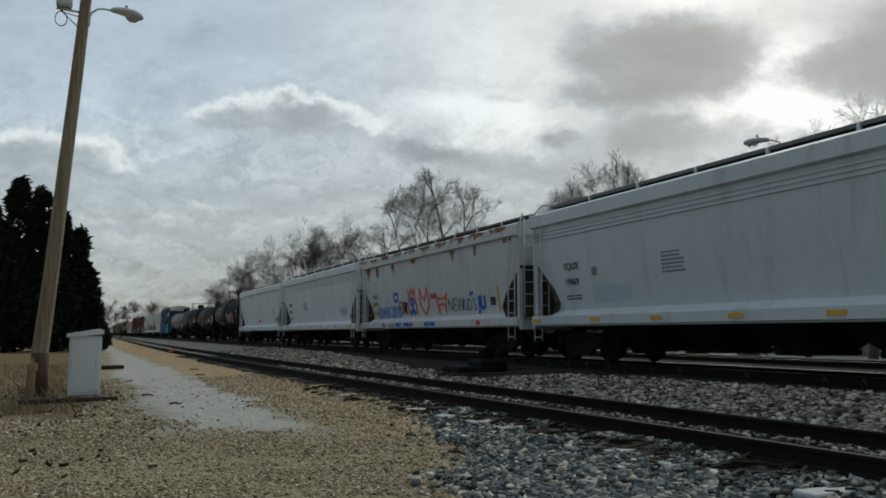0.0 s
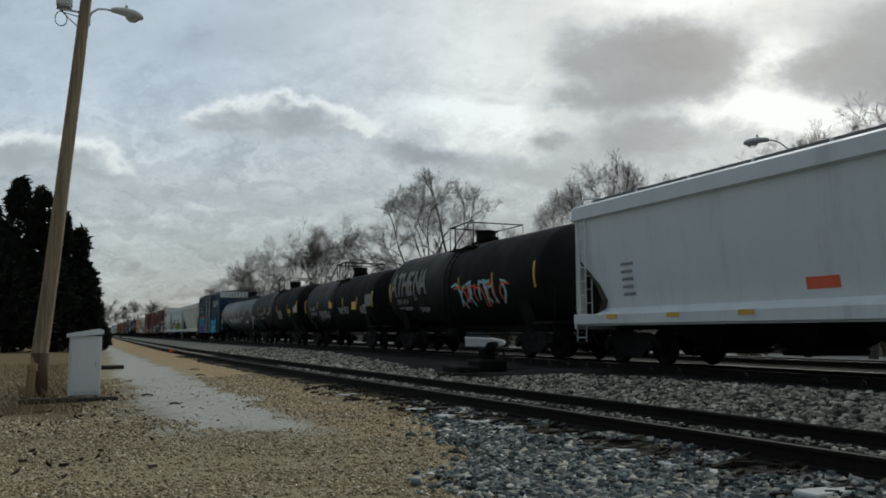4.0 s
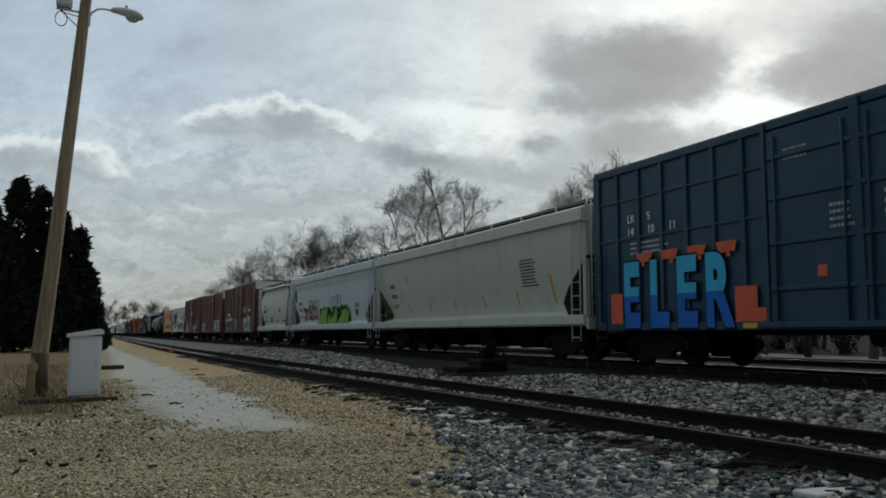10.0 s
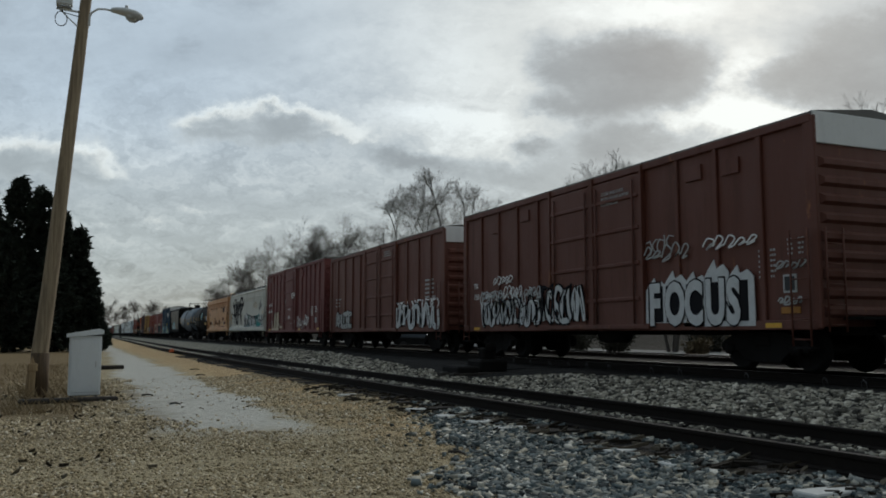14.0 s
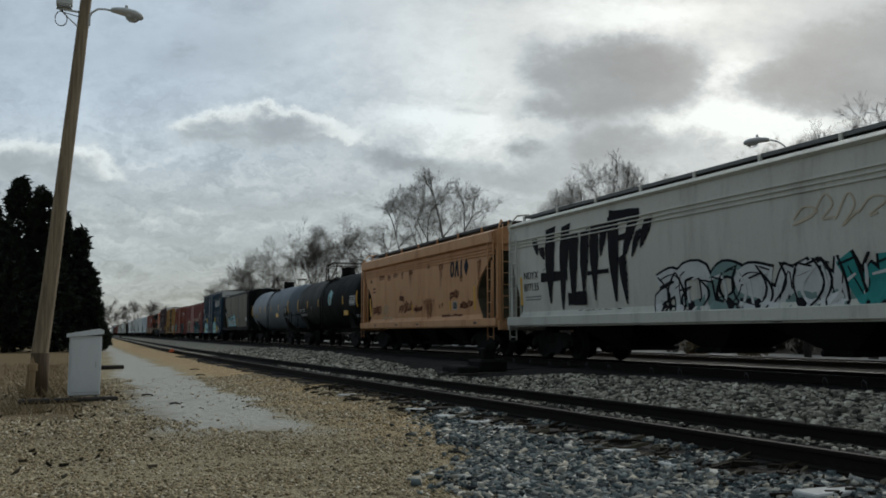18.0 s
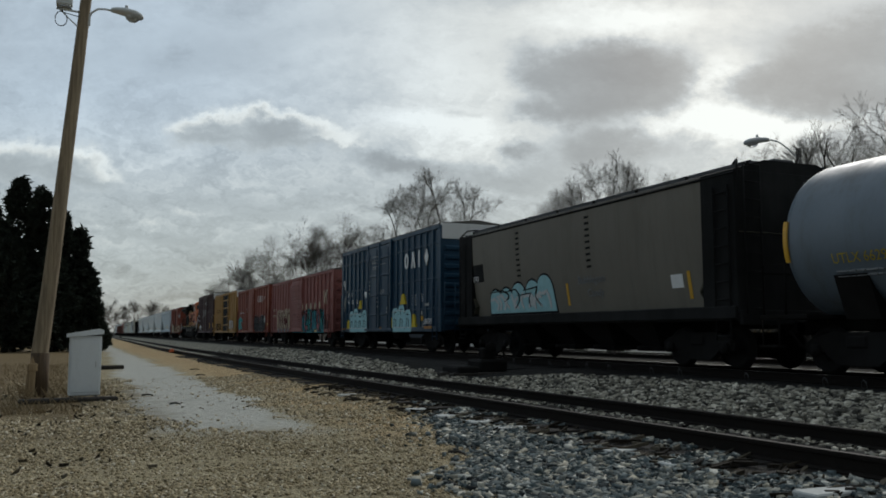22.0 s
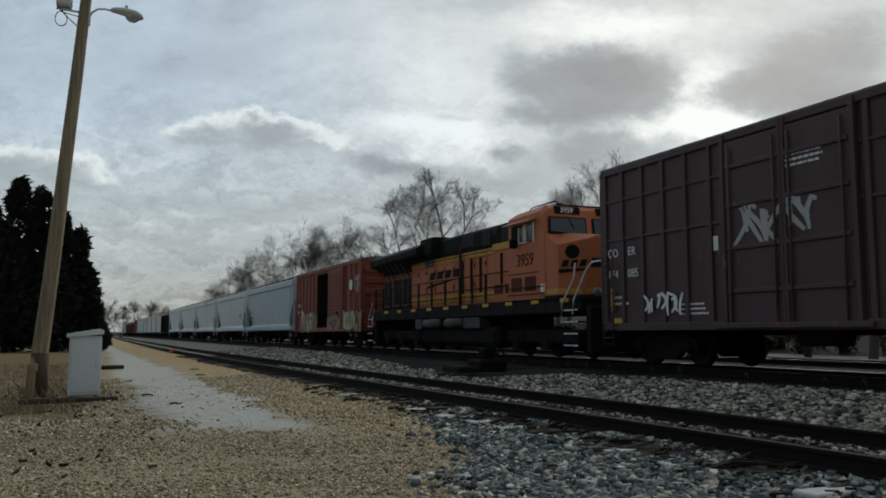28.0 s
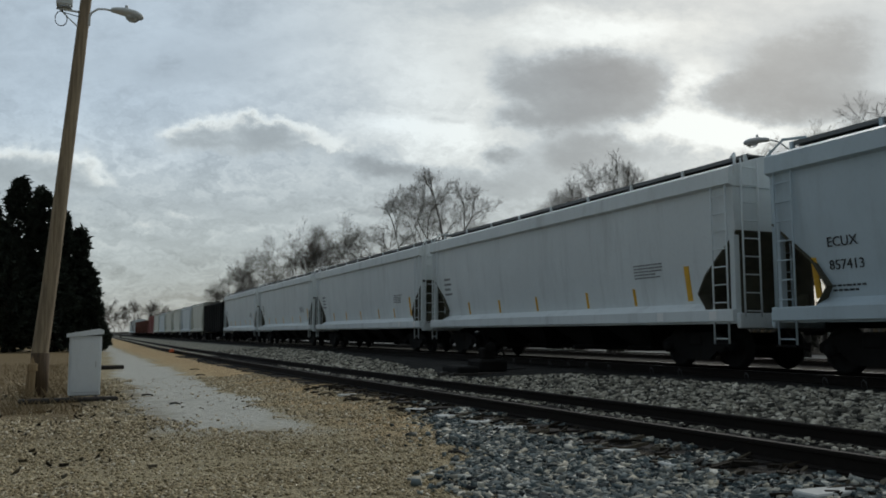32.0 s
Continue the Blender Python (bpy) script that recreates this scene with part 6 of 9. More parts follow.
# two clean hoppers
car, L = hopper("plain grey white covered hopper", -54.75, -37.75, "grey_white", eave=4.2, beads=True)
marks(car, "EQUX", "19330", -6.6, 2.42, 0.19, K_)
bars(car, -2.9, 2.07, 0.95, 0.5, 6, G_, seed=5)
bars(car, 4.95, 1.6, 1.15, 0.42, 4, G_, seed=6)
sill_marks(car, (-6.4, -3.6, -1.0, 1.6, 4.4, 7.0))
car, L = hopper("plain light grey covered hopper with yellow reflectors", -71.47, -54.50, "grey_white", walk=0.18, marks_at=0.09)
bars(car, -6.1, 1.55, 0.5, 0.9, 5, G_, seed=7)
patch(car, -0.52, 1.55, 0.22, 1.77, M["g_red"], name="placard", label="orange red placard")
patch(car, 5.77, 1.58, 6.10, 1.84, K_)
bars(car, 4.55, 1.92, 0.85, 0.5, 5, DIM, seed=8)
patch(car, 4.9, 1.5, 5.6, 1.84, M["blue_grey"], name="paint_patch", rise=0.006)
sill_marks(car, (-6.5, -4.2, -2.0, 1.4, 3.7, 6.5), 1.12)
# black tank with large letters
car, L, wr = tank("black tank car with large white sprayed letters", -87.10, -71.6, "tank_black", 1.50, 2.60, bands=(-6.22, -3.80, 0.9, 3.5, 6.2))
for ch, x in (("A", -6.06), ("T", -5.36), ("H", -4.80), ("E", -4.12), ("N", -3.50), ("A", -2.82)):
    lettering(car, ch, x, 2.28, 0.92, DIM, offset=0.035, width=0.80, name="spray_letters", wrap=wr, rise=0.03)
lettering(car, "SRIX 10519", -5.42, 1.93, 0.19, W_, wrap=wr, rise=0.02, width=0.95)
bars(car, -5.4, 1.66, 1.5, 0.14, 2, DIM, wrap=wr, rise=0.03)
bars(car, -3.42, 2.02, 0.2, 0.2, 3, DIM, wrap=wr, rise=0.03)
scrawl(car, -3.3, 1.52, 1.0, 0.35, DIM, 12, 5, 0.015, wrap=wr)
strokes(car, 0.6, 1.6, 3.6, 0.9, M["g_pale"], 13, 9, 0.05, wrap=wr)
strokes(car, 0.9, 1.6, 3.4, 0.8, M["g_red"], 14, 7, 0.035, wrap=wr, rise=0.02)
# reflective tank
car, L, wr = tank("black tank car with yellow reflective strips", -102.0, -87.10, "tank_black", 1.42, 2.43, bands=(-6.25, -3.42, -1.04, 1.55, 3.98, 6.28))
lettering(car, "TILX 258066", -5.18, 2.04, 0.18, W_, wrap=wr, rise=0.02, width=0.92)
bars(car, -5.1, 1.74, 1.5, 0.18, 2, DIM, wrap=wr, rise=0.03)
patch(car, -0.95, 2.08, -0.32, 2.40, M["reflector"], y=-1.40, name="placard", label="yellow placard", rise=0.03)
patch(car, 3.14, 1.90, 3.84, 2.28, M["reflector"], y=-1.39, name="placard", label="yellow placard", rise=0.04)
bars(car, 5.28, 2.04, 0.92, 0.48, 5, DIM, wrap=wr, rise=0.035)
patch(car, 5.25, 2.0, 6.19, 2.55, G_, y=-1.39, name="data_panel", rise=0.03)
scrawl(car, -3.25, 1.50, 1.1, 0.48, DIM, 15, 4, 0.018, wrap=wr)
scrawl(car, -2.2, 1.55, 1.0, 0.42, DIM, 115, 4, 0.018, wrap=wr)
scrawl(car, 4.3, 1.62, 0.9, 0.5, DIM, 16, 4, 0.026, wrap=wr)
scrawl(car, 0.7, 1.70, 0.7, 0.4, DIM, 116, 4, 0.018, wrap=wr)
bars(car, 1.6, 1.70, 0.9, 0.36, 4, DIM, wrap=wr, rise=0.03)
# third black tank
car, L, wr = tank("black tank car with white lettering", -117.10, -102.0, "tank_black", 1.45, 2.52, bands=(-5.93, -3.40, -1.54, 0.74, 3.94, 6.60))
lettering(car, "XOMX 110213", -5.27, 2.06, 0.18, W_, wrap=wr, rise=0.02, width=0.92)
bars(car, -5.2, 1.76, 1.7, 0.16, 2, DIM, wrap=wr, rise=0.03)
bars(car, -2.75, 2.02, 1.1, 0.2, 3, DIM, wrap=wr, rise=0.03)
bars(car, 0.9, 1.68, 1.35, 0.58, 7, DIM, wrap=wr, rise=0.03)
patch(car, 4.08, 2.04, 4.76, 2.30, M["reflector"], y=-1.41, name="placard", label="yellow placard", rise=0.03)
bars(car, 4.12, 2.10, 0.6, 0.14, 2, K_, y=-1.44, seed=117)
bars(car, 4.0, 1.82, 0.6, 0.12, 2, DIM, wrap=wr, rise=0.03)
patch(car, 5.58, 2.02, 6.52, 2.50, G_, y=-1.41, name="data_panel", rise=0.03)
bars(car, 5.62, 2.06, 0.86, 0.40, 4, W_, y=-1.44, seed=118)
# grey tank with railing
car, L, wr = tank("slate grey tank car with full length railing", -134.90, -117.10, "tank_grey", 1.42, 2.55, rail_all=True, platform=False, bands=(-7.72, -4.08, -1.35, 1.65, 4.2, 7.4))
lettering(car, "GLNX 33938", -6.43, 1.98, 0.18, W_, wrap=wr, rise=0.02, width=0.95)
bars(car, -6.4, 1.68, 1.9, 0.18, 2, DIM, wrap=wr, rise=0.03)
for q, (x, w) in enumerate(((-3.6, 1.5), (-1.9, 1.5), (-0.3, 2.1))):
    scrawl(car, x, 1.60, w, 0.45, W_, 17 + 100 * q, 6, 0.016, wrap=wr)
bars(car, -0.94, 2.84, 0.5, 0.12, 2, DIM, wrap=wr, rise=0.03)
patch(car, 2.69, 1.90, 3.36, 2.14, DIM, y=-1.38, name="placard", rise=0.03)
patch(car, -7.0, 1.75, -6.6, 2.1, M["tank_blue"], y=-1.40, name="placard_holder", rise=0.06)
patch(car, 5.2, 2.25, 6.0, 2.5, K_, y=-1.40, name="placard_holder", rise=0.06)
bars(car, 4.0, 1.55, 1.6, 0.22, 2, W_, wrap=wr, rise=0.03)
# blue boxcar
NAVY_SIDE = -1.44
car, L = boxcar("navy blue boxcar with blue graffiti and white end panel", -151.35, -134.80, "gatx_blue", ribs=18, door=(0.18, 4.1), doors=2, marks_at=0.48)
blocks(car, ((3.63, 4.03), (4.37, 4.77), (5.12, 5.45), (5.87, 6.27)), 3.36, 3.96, W_, -1.502)
for tx, x, z in (("LR", -6.82, 3.36), ("S", -6.06, 3.36), ("14", -6.83, 3.05), ("10", -6.06, 3.05), ("11", -5.29, 3.05)):
    lettering(car, tx, x, z, 0.19, W_, -1.502)
bars(car, -6.8, 2.55, 1.4, 0.34, 3, DIM, NAVY_SIDE, 21)
rng_d = random.Random(5)
for ch, x, z, h, wd in (("N", 1.50, 0.98, 0.96, 0.74), ("O", 2.28, 0.94, 1.14, 0.68), ("G", 3.14, 0.90, 1.12, 0.68), ("O", 3.98, 0.96, 1.06, 0.72), ("!", 5.02, 0.98, 1.18, 1.0)):
    lettering(car, ch, x - 0.03, z - 0.02, h, M["g_black"], -1.5, 0.22, wd, 0.0, "spray_outline", None, 0.012)
    lettering(car, ch, x, z, h, M["g_cyan"], -1.5, 0.125, wd, 0.0, "spray_letters", None, 0.020)
for q in range(64):
    px, pz, pr = rng_d.uniform(1.45, 5.3), rng_d.uniform(0.95, 2.05), rng_d.uniform(0.028, 0.05)
    part("spray_dot", Shape().loft([[(px + pr * math.cos(a), -1.5 - d, pz + pr * math.sin(a)) for a in [math.pi * k / 4 for k in range(8)]] for d in (0.0, 0.025)]), M["g_black"], car)
patch(car, 4.18, 1.2, 4.5, 1.45, M["g_yellow"], name="spray_fill", rise=0.04)
for ch, x, wd in (("E", -7.02, 0.62), ("L", -6.02, 0.66), ("E", -5.08, 0.66), ("R", -4.16, 0.62)):
    lettering(car, ch, x, 0.97, 1.40, M["g_black"], offset=0.13, width=wd, name="spray_outline")
    lettering(car, ch, x, 0.97, 1.40, M["g_blue"], offset=0.09, width=wd, name="spray_letters", rise=0.02, split=(1.62, M["g_cyan"]))
for x0, z0, x1, z1 in ((-7.55, 0.88, -7.08, 1.7), (-3.3, 0.88, -2.2, 1.25), (-3.3, 1.25, -2.7, 1.68)):
    patch(car, x0, z0, x1, z1, M["g_red"], name="spray_fill", rise=0.008)
for x in (-6.5, -5.6, -4.7, -3.8):
    drip(car, x, 2.3, 0.6, 0.32, M["g_red"], int(-x * 3))
bars(car, -1.9, 3.9, 0.7, 0.26, 3, DIM, -1.53, 23)
bars(car, 0.5, 3.75, 0.7, 0.26, 3, DIM, -1.53, 24)
bars(car, -0.9, 2.5, 0.5, 0.5, 4, DIM, -1.53, 25)
bars(car, 0.2, 2.6, 1.1, 0.5, 3, DIM, -1.53, 26)
patch(car, -1.2, 1.75, -1.0, 1.95, M["g_red"], y=-1.53, name="placard")
patch(car, 0.9, 1.8, 1.05, 2.0, M["g_red"], y=-1.53, name="placard")
reflectors(car, (-2.9, 0.9), 0.86, 0.96, wide=0.2)
# cream hopper
car, L = hopper("dull cream grey covered hopper", -168.74, -150.75, "cream_grey", lipped=True, tuck=0.48)
marks(car, "CBFX", "472159", -6.88, 2.62, 0.17, K_)
reflectors(car, (-7.2, 6.4), 1.62, 2.40, wide=0.06)
reflectors(car, (-5.1, -2.85, -0.5, 1.9, 4.25), 1.60, 2.0, wide=0.05)
bars(car, 4.73, 2.08, 0.95, 0.84, 9, K_, seed=31)
patch(car, -5.02, 2.74, -4.76, 3.04, G_, name="stencil_square", rise=0.008)
patch(car, -4.99, 2.77, -4.79, 3.01, M["cream_grey"], name="stencil_square")
bars(car, -4.95, 2.82, 0.12, 0.14, 2, G_, seed=191, rise=0.018)
# green graffiti hopper
car, L = hopper("pale grey covered hopper with green and red graffiti", -185.10, -168.1, "light_grey", beads=True, marks_at=-0.35)
marks(car, "CHVX", "896652", -6.08, 2.42, 0.17, K_, 0.37)
wild(car, -5.1, 1.42, 1.05, 0.85, 2, M["g_brick"], M["g_white"], 32, edge=0.05)
wild(car, -3.85, 1.46, 1.9, 0.9, 4, M["g_brick"], M["g_white"], 33, edge=0.045)
wild(car, -1.35, 1.12, 5.3, 1.05, 8, M["g_deep_green"], M["g_lime"], 34, under=M["g_lime"], edge=0.05)
wild(car, -1.30, 1.02, 5.1, 0.28, 7, M["g_deep_green"], M["g_black"], 36, edge=0.02, slit=False)
patch(car, -0.35, 1.45, 0.55, 1.72, M["g_yellow"], name="spray_fill", rise=0.036)
strokes(car, -3.7, 2.05, 2.3, 0.65, G_, 38, 10, 0.012)
strokes(car, 0.9, 2.15, 2.2, 0.6, G_, 39, 9, 0.012)
strokes(car, -7.2, 2.6, 0.7, 0.75, M["g_maroon"], 40, 5, 0.02)
reflectors(car, (-6.25, 6.68), 1.46, 2.28, wide=0.07)
bars(car, 5.14, 1.98, 0.78, 0.22, 3, K_, seed=41)
patch(car, 5.18, 1.63, 5.56, 1.93, K_, name="placard")
# cement hopper
car, L = hopper("short rounded grey cement hopper", -196.20, -184.85, "pale_cement", end="acf", prof=((1.10, 1.0), (1.0, 0.95), (0.73, 0.78), (1.05, 0.49), (1.34, 0.24), (1.45, 0.0)), eave=4.0, bulge=0.30, lipped=False, walk=0.30)
lettering(car, "CITX", -3.04, 2.50, 0.22, K_, rise=0.03)
lettering(car, "200678", -3.20, 2.17, 0.22, K_, rise=0.03, width=0.95)
bars(car, -3.1, 1.80, 0.75, 0.16, 2, G_, seed=42, rise=0.03)
patch(car, -1.76, 2.24, -1.54, 2.52, G_, name="stencil_square", rise=0.026)
patch(car, -1.73, 2.27, -1.57, 2.49, M["pale_cement"], name="stencil_square", rise=0.030)
ribbon(car, [(-0.90, 1.66), (-0.86, 1.88), (-0.76, 1.72), (-0.66, 1.86), (-0.62, 1.62)], 0.025, K_, rise=0.03)
part("side_ridge", Shape().box(-3.8, -1.52, 2.03, 3.8, -1.45, 2.09, 0.02), M["pale_cement"], car)
patch(car, 1.9, 2.15, 2.15, 2.4, K_, name="placard", rise=0.03)
for x in (-3.2, -1.4, 0.5, 2.4):
    patch(car, x, 1.56, x + 0.6, 1.63, M["steel_dark"], name="outlet_cover", rise=0.03)
# red boxcars
BW = -1.44
car, L = boxcar("oxide red boxcar with white graffiti along the bottom", -213.10, -197.05, "oxide_red", eave=4.78, rail_lines=(), ribs=12, door=(0.4, 4.1), doors=2, marks_at=-0.07)
for q, (x, w, h) in enumerate(((2.66, 0.66, 1.10), (3.30, 0.70, 1.22), (3.98, 0.68, 1.16), (4.64, 0.66, 1.36), (5.28, 0.70, 1.20))):
    part("spray_fill", Shape().loft([[(x + a * w, y, 0.90 + b * h) for a, b in ((-0.05, 0), (1.1, 0), (1.08, 0.8), (0.85, 0.92), (0.55, 0.86), (0.45, 1.0), (0.2, 0.87), (0.0, 0.75))] for y in (-1.508 - 0.001 * q, -1.49)]), M["g_white"], car)
    patch(car, x + 0.08, 1.0, x + 0.60, 1.80, M["g_black"], name="spray_outline", rise=0.018 + 0.001 * q)
for ch, x in zip("FOCUS", (2.80, 3.36, 4.02, 4.68, 5.30)):
    bubble(car, ch, x, 0.98, 0.86, M["g_white"], M["g_black"], y=-1.515, fat=0.055, edge=0.035, width=0.66)
wild(car, -6.0, 0.92, 4.0, 0.92, 14, M["g_white"], M["g_black"], 44, edge=0.028)
for q, (x, z, w, h) in enumerate(((-6.0, 1.75, 1.4, 0.40), (-4.5, 1.80, 1.2, 0.45), (-3.2, 1.75, 1.2, 0.38), (-5.2, 2.25, 1.3, 0.35), (2.6, 2.35, 1.6, 0.4), (4.6, 2.4, 1.6, 0.35))):
    scrawl(car, x, z, w, h, W_ if q % 2 else DIM, 146 + q, 5, 0.016)
for q, tx in enumerate(("CLOSE AND LOCK", "BOTH DOORS BEFORE", "MOVING CAR")):
    lettering(car, tx, 0.96, 4.16 - 0.13 * q, 0.085, DIM, -1.54, width=0.95)
wild(car, -1.75, 0.95, 1.9, 1.15, 5, M["g_white"], M["g_black"], 45, y=-1.56, edge=0.05)
for q, (x, z, h, rows) in enumerate(((6.12, 1.75, 0.6, 6), (6.42, 1.75, 0.6, 6), (6.85, 2.15, 0.35, 4), (7.10, 2.15, 0.35, 4))):
    bars(car, x, z, 0.13, h, rows, DIM, BW, 48 + q)
patch(car, 6.72, 1.50, 7.04, 1.84, DIM, BW, name="placard_holder", rise=0.02)
patch(car, 6.76, 1.54, 7.0, 1.80, K_, BW, rise=0.026)
patch(car, 6.65, 1.12, 7.1, 1.24, M["placard_orange"], BW, rise=0.02)
scrawl(car, 6.6, 1.92, 0.7, 0.2, DIM, 155, 4, 0.012)
scrawl(car, 6.62, 1.28, 0.6, 0.16, DIM, 156, 4, 0.014)
strokes(car, -6.0, 0.92, 4.0, 0.95, M["g_black"], 157, 16, 0.022, rise=0.034)
strokes(car, -6.1, 1.5, 4.0, 0.6, M["g_white"], 158, 18, 0.02, rise=0.012)
strokes(car, -2.2, 0.95, 1.9, 1.3, M["g_black"], 159, 8, 0.03, y=-1.56, rise=0.034)
lettering(car, "TR", -6.6, 2.2, 0.18, W_, -1.502)
lettering(car, "150", -6.6, 1.85, 0.18, W_, -1.502)
lettering(car, "044", -5.7, 1.85, 0.18, W_, -1.502)
strokes(car, 2.8, 2.5, 0.8, 0.45, DIM, 49, 5, 0.012)
for x, z in ((-5.3, 3.9), (-3.4, 4.05), (4.1, 4.0), (5.2, 3.95)):
    patch(car, x, z, x + 0.5, z + 0.32, M["oxide_red"], BW, "route_board", rise=0.05)
reflectors(car, (-6.4, 2.4, 6.5), 0.86, 0.95, wide=0.2)
car, L = boxcar("dull oxide red boxcar with white graffiti", -230.10, -213.80, "oxide_dull", eave=4.68, rail_lines=(), ribs=12, door=(0.48, 4.1), doors=2, marks_at=0.28)
wild(car, 2.3, 0.92, 4.6, 1.0, 9, M["g_white"], M["g_black"], 50, edge=0.04)
strokes(car, 2.3, 1.7, 4.6, 0.35, W_, 51, 12, 0.03, rise=0.012)
wild(car, -6.6, 0.95, 2.6, 0.85, 6, DIM, M["g_black"], 51, edge=0.04)
bars(car, 0.8, 4.0, 0.95, 0.26, 3, DIM, -1.53, 52)
bars(car, -7.0, 2.0, 0.9, 0.5, 3, DIM, BW, 53)
bars(car, 5.4, 2.0, 1.0, 0.8, 5, DIM, BW, 54)
car, L = boxcar("deep red boxcar with two sprayed cream blocks", -246.90, -230.40, "deep_red", eave=4.92, rail_lines=(), white_end=False, ribs=15, door=(-0.42, 3.2), marks_at=0.08)
for tx, x, z in (("NO", -6.99, 2.58), ("KL", -6.28, 2.58), ("601", -7.0, 2.16), ("483", -6.32, 2.16)):
    lettering(car, tx, x, z, 0.20, W_, -1.502)
for x, w, z, h in ((-5.32, 0.60, 1.08, 1.02), (-4.58, 0.72, 1.08, 1.08)):
    part("spray_fill", Shape().loft([[(x + a * w, y, z + b * h) for a, b in ((0, 0), (0.9, 0.0), (1.0, 0.5), (0.95, 0.97), (0.75, 1.0), (0.3, 0.95), (0.1, 0.6))] for y in (-1.525, -1.49)]), M["g_cream"], car)
    ribbon(car, [(x + 0.08, 1.12), (x + 0.12, 1.7), (x + 0.25, z + h)], 0.03, M["g_black"], rise=0.032)
patch(car, -5.9, 0.95, -3.8, 1.12, M["g_cream"], name="spray_fill", rise=0.02)
scrawl(car, 1.5, 1.0, 1.5, 0.8, W_, 56, 4, 0.018)
scrawl(car, 3.2, 1.1, 1.1, 0.75, W_, 57, 4, 0.016)
for q, tx in enumerate(("CLOSE AND LOCK", "BOTH DOORS BEFORE", "MOVING CAR")):
    lettering(car, tx, 0.14 + 0.08 * (q != 1), 3.16 - 0.13 * q, 0.09, W_, -1.575, width=0.82)
bars(car, -1.75, 2.6, 0.16, 0.3, 3, DIM, -1.54, 258)
bars(car, -0.75, 2.22, 0.55, 0.06, 1, W_, -1.54, 259)
patch(car, -0.62, 1.62, -0.48, 1.86, W_, -1.54, name="paint_patch", label="white paint daub")
bars(car, 0.85, 1.35, 0.3, 0.3, 3, DIM, -1.54, 260)
for pts in (((-5.95, 1.12), (-5.75, 1.35), (-5.6, 1.2)), ((-4.0, 1.15), (-3.7, 1.4), (-3.4, 1.15)), ((-3.3, 1.1), (-3.0, 1.2), (-2.7, 1.1))):
    ribbon(car, pts, 0.05, M["g_cream"])
bars(car, 4.7, 1.72, 0.5, 0.55, 6, W_, BW, 59)
bars(car, 5.45, 1.88, 0.55, 0.4, 4, W_, BW, 60)
patch(car, 5.54, 1.36, 5.94, 1.66, DIM, BW)
reflectors(car, (-6.7, -2.1, 2.1, 6.5), 0.94, 1.06, wide=0.22)
for x, z in ((-6.5, 4.25), (-3.9, 4.2), (2.3, 4.15), (6.1, 4.2)):
    patch(car, x, z, x + 0.55, z + 0.36, M["deep_red"], BW, "route_board", rise=0.05)
bars(car, -6.95, 1.25, 0.5, 0.4, 3, DIM, BW, 61)
bars(car, -6.3, 1.3, 0.4, 0.3, 2, DIM, BW, 261)
bars(car, -0.15, 1.32, 0.5, 0.05, 1, DIM, -1.54, 262)
# dripping letters hopper
car, L = hopper("dirty white covered hopper with black dripping letters", -263.50, -246.45, "graffiti_white", end="acf", prof=((0.1, 1.0), (0.1, 0.72), (0.25, 0.58), (0.45, 0.38), (0.65, 0.22), (0.82, 0.11), (0.7, 0.0)), eave=4.12, lipped=False, beads=True)
lettering(car, "NDYX", -7.03, 2.32, 0.21, K_)
lettering(car, "877135", -7.02, 1.98, 0.22, K_, width=0.92)
bars(car, -6.95, 1.66, 0.95, 0.16, 2, G_, seed=195)
patch(car, -5.90, 2.32, -5.68, 2.56, G_, name="stencil_square", rise=0.008)
patch(car, -5.87, 2.35, -5.71, 2.53, M["graffiti_white"], name="stencil_square")
runs(car, ((-5.51, 3.67, -5.51, 1.58, 0.5), (-4.69, 3.68, -4.89, 1.39, 0.46), (-6.01, 2.32, -4.59, 2.31, 0.26), (-6.39, 3.41, -6.21, 2.98, 0.25), (-5.99, 3.12, -5.83, 2.82, 0.27), (-4.26, 3.4, -4.32, 1.5, 0.44), (-3.72, 3.4, -3.81, 1.77, 0.4), (-4.59, 1.67, -3.69, 1.67, 0.34), (-3.46, 3.39, -2.66, 3.37, 0.26)), M["g_black"], 70)
runs(car, ((-3.31, 3.32, -3.29, 1.59, 0.36), (-2.88, 3.33, -3.01, 2.68, 0.29), (-3.63, 2.29, -2.67, 2.3, 0.11), (-2.49, 3.64, -2.40, 1.53, 0.47), (-2.66, 3.63, -1.41, 3.54, 0.32), (-1.61, 3.52, -2.05, 2.51, 0.37), (-2.10, 2.6, -1.96, 1.46, 0.28), (-2.42, 3.05, -1.84, 3.08, 0.15), (-1.42, 3.15, -1.69, 2.56, 0.23), (-1.05, 3.38, -1.35, 2.74, 0.3)), M["g_black"], 71)
strokes(car, -4.0, 1.22, 2.0, 0.14, M["g_black"], 72, 12, 0.012)
wild(car, -0.85, 1.06, 7.9, 1.12, 9, (M["g_white"], M["g_white"], M["g_haze_teal"], M["g_white"], M["g_white"], M["g_white"], M["g_teal"], M["g_white"]), M["g_black"], 62, edge=0.055)
wild(car, -0.7, 1.02, 7.4, 0.5, 12, M["g_haze_teal"], M["g_black"], 262, edge=0.03, slit=False)
part("spray_fill", Shape().loft([[(a, y, c) for a, c in ((4.7, 1.08), (5.9, 1.05), (6.1, 1.6), (5.8, 2.2), (5.2, 2.15), (4.8, 1.8))] for y in (-1.506, -1.49)]), M["g_teal"], car)
